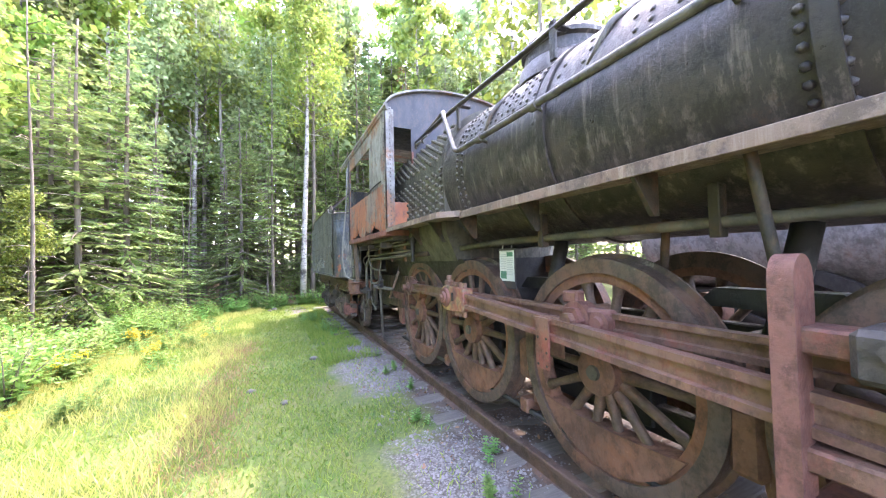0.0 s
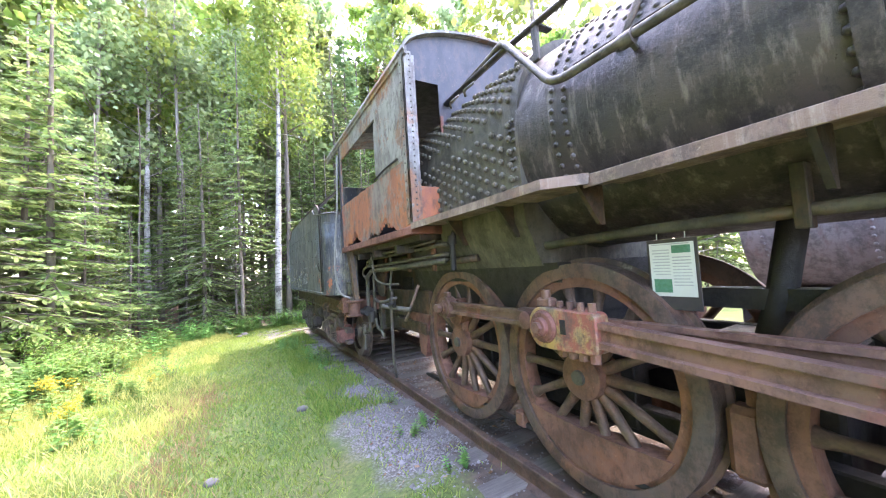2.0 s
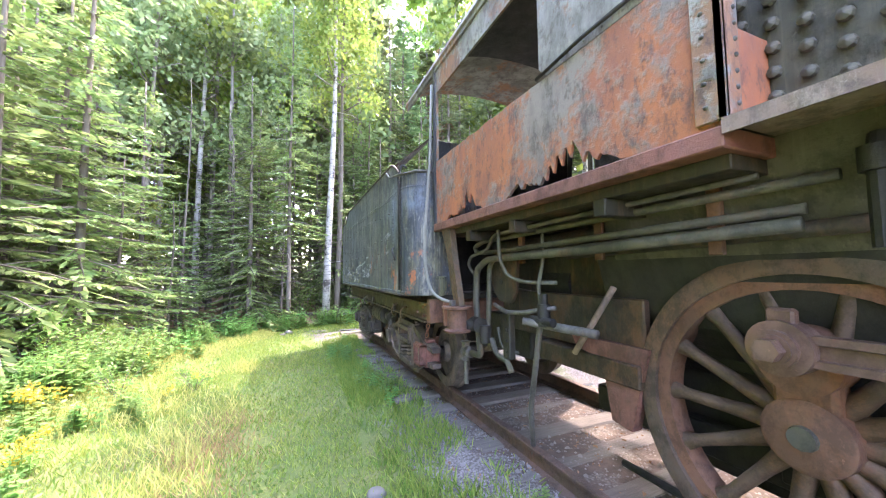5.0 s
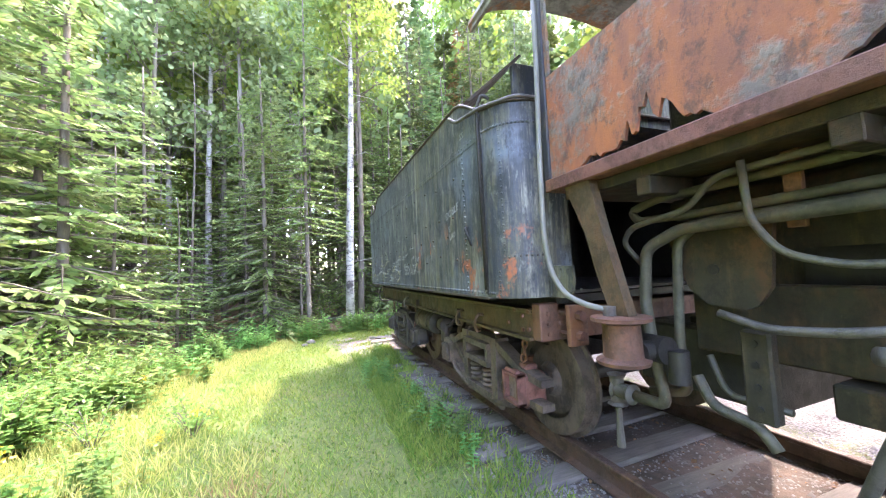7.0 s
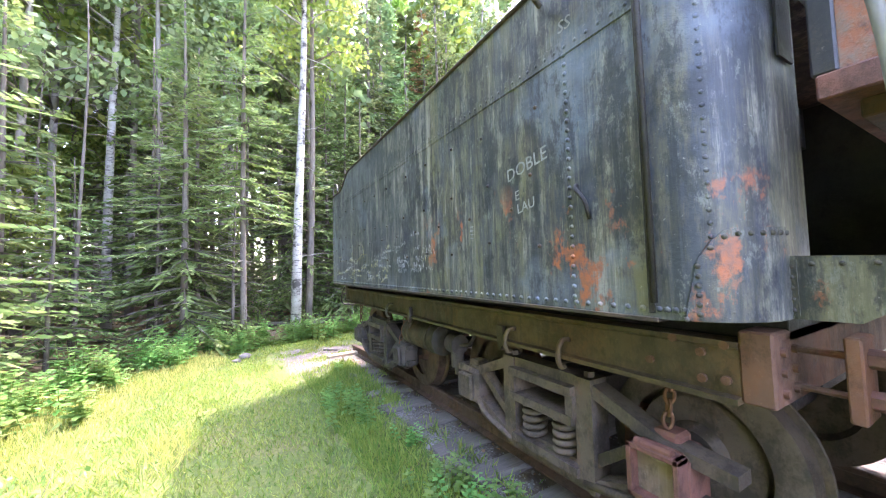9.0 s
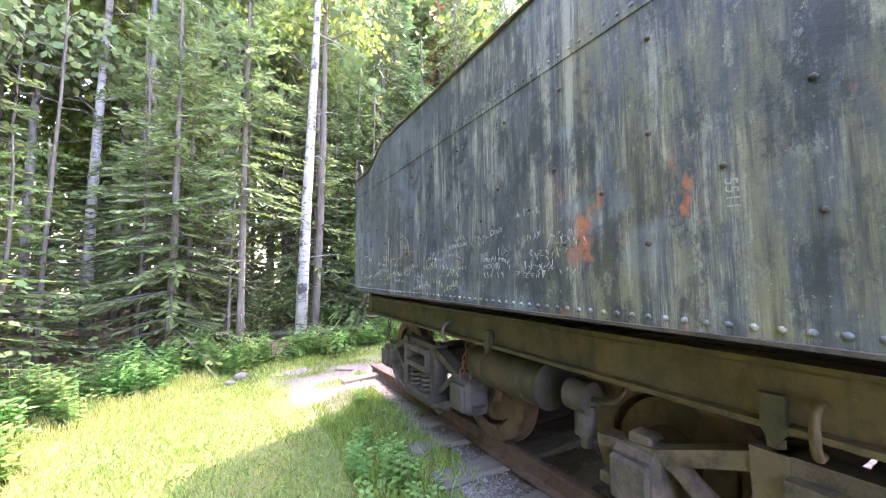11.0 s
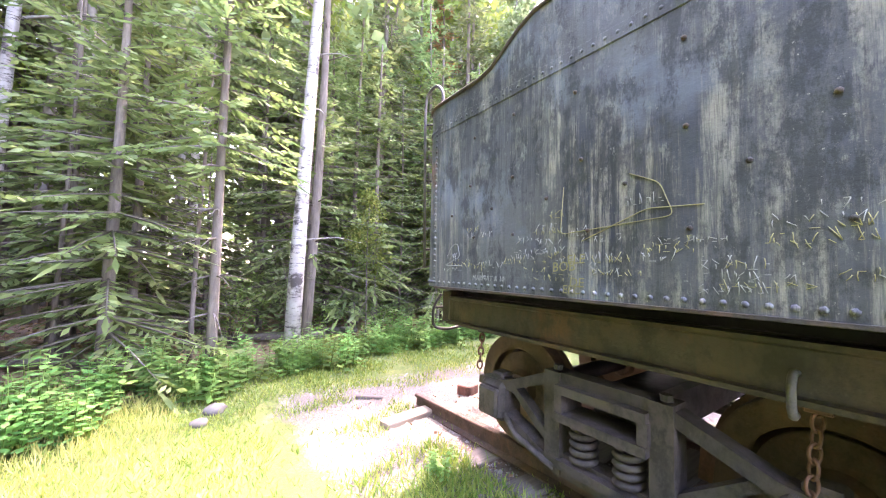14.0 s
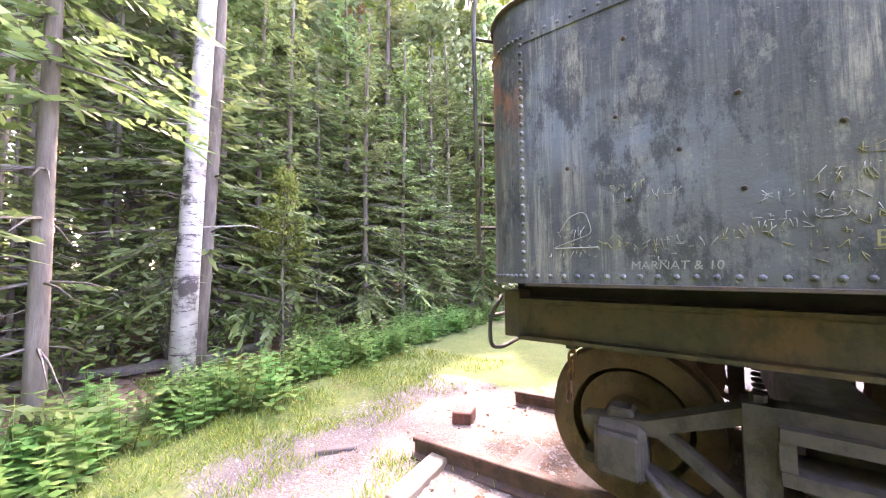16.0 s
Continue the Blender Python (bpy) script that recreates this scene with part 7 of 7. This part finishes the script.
def lawn(x, y, u):
    if x < edge_x(y) - 0.4 or y > 17.4 + max(0, x) * 0.3:
        return False
    if x > 1.15 + 0.3 * noise.noise((y * 1.3, 0, 0)) and y < 8.7 and u > 0.12 + 0.5 * noise.noise((x * 1.5, y * 1.1, 9)) + (0.75 if 3.7 < y < 4.7 and x < 1.95 else 0):
        return False
    if x > 1.75 and u > 0.05:
        return False
    if y > 13.6 and x > 0.75 + 0.4 * noise.noise((y, 3, 0)) and y < 16.2 and u > 0.10:
        return False
    return u < 0.55 + 0.9 * noise.noise((x * 1.2, y * 1.2, 2)) + 0.35


def far_woods(name, seed, n, low, high, size, material, label):
    """The deep of the wood: a loose mass of foliage between the trunks, too far to pick apart."""
    rr = np.random.default_rng(seed)
    xy = []
    while len(xy) < n:
        x, y = rr.uniform(-46, 48), rr.uniform(-10, 60)
        if 20 < depth_in_wood(x, y) < 36:
            xy.append((x, y))
    xy = np.array(xy)
    clump = np.array([noise.noise((x * 0.35, y * 0.35, 3 + seed)) for x, y in xy])
    z = low + rr.random(n) ** 1.3 * (high + 7 * clump - low)
    p = np.stack([xy[:, 0], xy[:, 1], z], 1)
    dr = unit(rr.normal(size=(n, 3)) + np.array([0, 0, -0.3]))
    me = quad_mesh(name, p, dr, sideways(dr, rr), size * rr.uniform(0.7, 1.3, n), size * 0.6 * rr.uniform(0.7, 1.3, n), material)
    return tagged(new(name, me), label, "woods", kind="stuff")


far_woods("far_woods", 5, 26000, 0.0, 12.0, 0.75, M_NEEDLE, "deep green woodland beyond the nearer trees")
far_woods("far_leafy_woods", 8, 24000, 5.0, 23.0, 0.85, M_LEAF, "light green leafy crowns beyond the nearer trees")
scatter("lawn_grass", 170000, (-3.6, 2.2, 1.0, 18.5), 0.068, 0.008, M_GRASS, "short mown green grass", "grass", lawn, 0.6)
scatter("tall_grass", 80000, (-5.5, 0.0, 1.5, 17.5), 0.13, 0.010, M_TALLGRASS, "longer yellowing grass at the clearing's edge", "grass", lambda x, y, u: edge_x(y) - 1.2 < x < edge_x(y) + 1.3 and u < 1.1 - 0.5 * (x - edge_x(y)), 0.35)
def sunny_meadow(x, y, u):
    return edge_x(y) - 0.3 < x < -0.15 + 0.35 * noise.noise((y * 0.8, 2, 0)) and u < 0.45 + 1.3 * noise.noise((x * 1.1, y * 1.1, 21))


scatter("meadow_tufts", 34000, (-4.2, 0.1, 1.2, 12.5), 0.17, 0.009, M_TALLGRASS, "uneven tufts of yellow-green meadow grass", "grass", sunny_meadow, 0.5, 0.10)
scatter("clover", 26000, (-3.4, 1.8, 1.0, 14.0), 0.035, 0.030, M_HERB, "small clover leaves among the grass", "grass", lambda x, y, u: lawn(x, y, 0.3) and u < 0.30 + 1.2 * noise.noise((x * 1.7, y * 1.7, 33)), 1.2, 0.16)
scatter("dry_grass", 20000, (-0.9, 0.4, 2.5, 9.5), 0.10, 0.007, M_DRYGRASS, "dry brown grass strip along the path", "grass", lambda x, y, u: u < 0.6 * math.exp(-((x + 0.25) / 0.3) ** 2), 0.5, 0.12)
scatter("far_lawn_grass", 26000, (1.4, 5.5, 15.6, 19.5), 0.085, 0.010, M_GRASS, "thin grass round the end of the track", "grass", lambda x, y, u: u < 0.35 + noise.noise((x * 1.5, y * 1.5, 3)) + 0.25 * (y - 16.2), 0.5)
scatter("patch_grass", 9000, (0.9, 2.4, 12.8, 16.2), 0.075, 0.009, M_GRASS, "tufts of grass growing through the gravel", "grass", lambda x, y, u: u < -0.05 + 1.6 * noise.noise((x * 2.2, y * 2.2, 11)), 0.5)
scatter("verge_grass", 24000, (1.15, 1.95, 6.5, 14.0), 0.11, 0.010, M_GRASS, "rank green grass beside the ties", "grass", lambda x, y, u: u < 0.5 + noise.noise((x * 2, y * 2, 7)), 0.5)
scatter("fallen_leaves", 2600, (1.4, 4.2, 0.5, 15.5), 0.045, 0.035, M_DEADLEAF, "scattered fallen brown leaves on the bed", "leaves", None, 4.0)
scatter("forest_litter", 9000, (-9, 9, 12, 26), 0.10, 0.06, M_DEADLEAF, "brown leaf litter and twigs on the forest floor", "leaves", lambda x, y, u: x < edge_x(y) - 0.8 or y > 18.6 + max(0, x) * 0.3, 3.0)


def gravel(n, region, keep):
    """Loose angular stones of a few centimetres."""
    rr = np.random.default_rng(n)
    base = np.array([(1, 0, -0.6), (-1, 0, -0.6), (0, 1, -0.6), (0, -1, -0.6), (0, 0, 1)], float)
    tri = np.array([(0, 2, 4), (2, 1, 4), (1, 3, 4), (3, 0, 4)])
    x, y = rr.uniform(region[0], region[1], n), rr.uniform(region[2], region[3], n)
    ok = np.array([keep(a, b, rr.random()) for a, b in zip(x, y)])
    x, y = x[ok], y[ok]
    n = len(x)
    z = np.array([ground_z(a, b) for a, b in zip(x, y)])
    size = rr.uniform(0.006, 0.016, n) * (1 + (rr.random(n) < 0.06) * 1.2)
    a = rr.uniform(0, 6.3, n)
    v = base[None] * rr.uniform(0.6, 1.3, (n, 5, 1))
    c, s = np.cos(a)[:, None], np.sin(a)[:, None]
    vx, vy = v[:, :, 0] * c - v[:, :, 1] * s, v[:, :, 0] * s + v[:, :, 1] * c
    v = np.stack([vx, vy, v[:, :, 2] * 0.6], 2) * size[:, None, None] + np.stack([x, y, z + size * 0.2], 1)[:, None, :]
    f = (tri[None] + (np.arange(n) * 5)[:, None, None]).reshape(-1, 3)
    me = bpy.data.meshes.new("gravel")
    me.vertices.add(5 * n)
    me.vertices.foreach_set("co", v.reshape(-1))
    me.loops.add(len(f) * 3)
    me.loops.foreach_set("vertex_index", f.reshape(-1))
    me.polygons.add(len(f))
    me.polygons.foreach_set("loop_start", np.arange(len(f)) * 3)
    me.update(calc_edges=True)
    me.materials.append(M_GRAVEL)
    return tagged(new("gravel", me), "loose grey gravel beside and under the track", "gravel", kind="stuff")


def gravel_here(x, y, u):
    if y < 8.5:
        return x > 1.38 + 0.35 * noise.noise((y * 1.1, 4, 0)) and (u < 0.12 if 3.7 < y < 4.7 else True) and (x < 2.2 or u < 0.35 or x > 3.9)
    if y < 13.6:
        return 1.7 < x and u < (0.6 if x < 2.2 else 0.15)
    return x > 0.95 + 0.5 * noise.noise((y, 3, 0)) and y < 16.4 and u < 0.55 + 0.6 * noise.noise((x * 1.3, y * 1.3, 2))


gravel(70000, (1.0, 4.4, 0.5, 16.6), gravel_here)
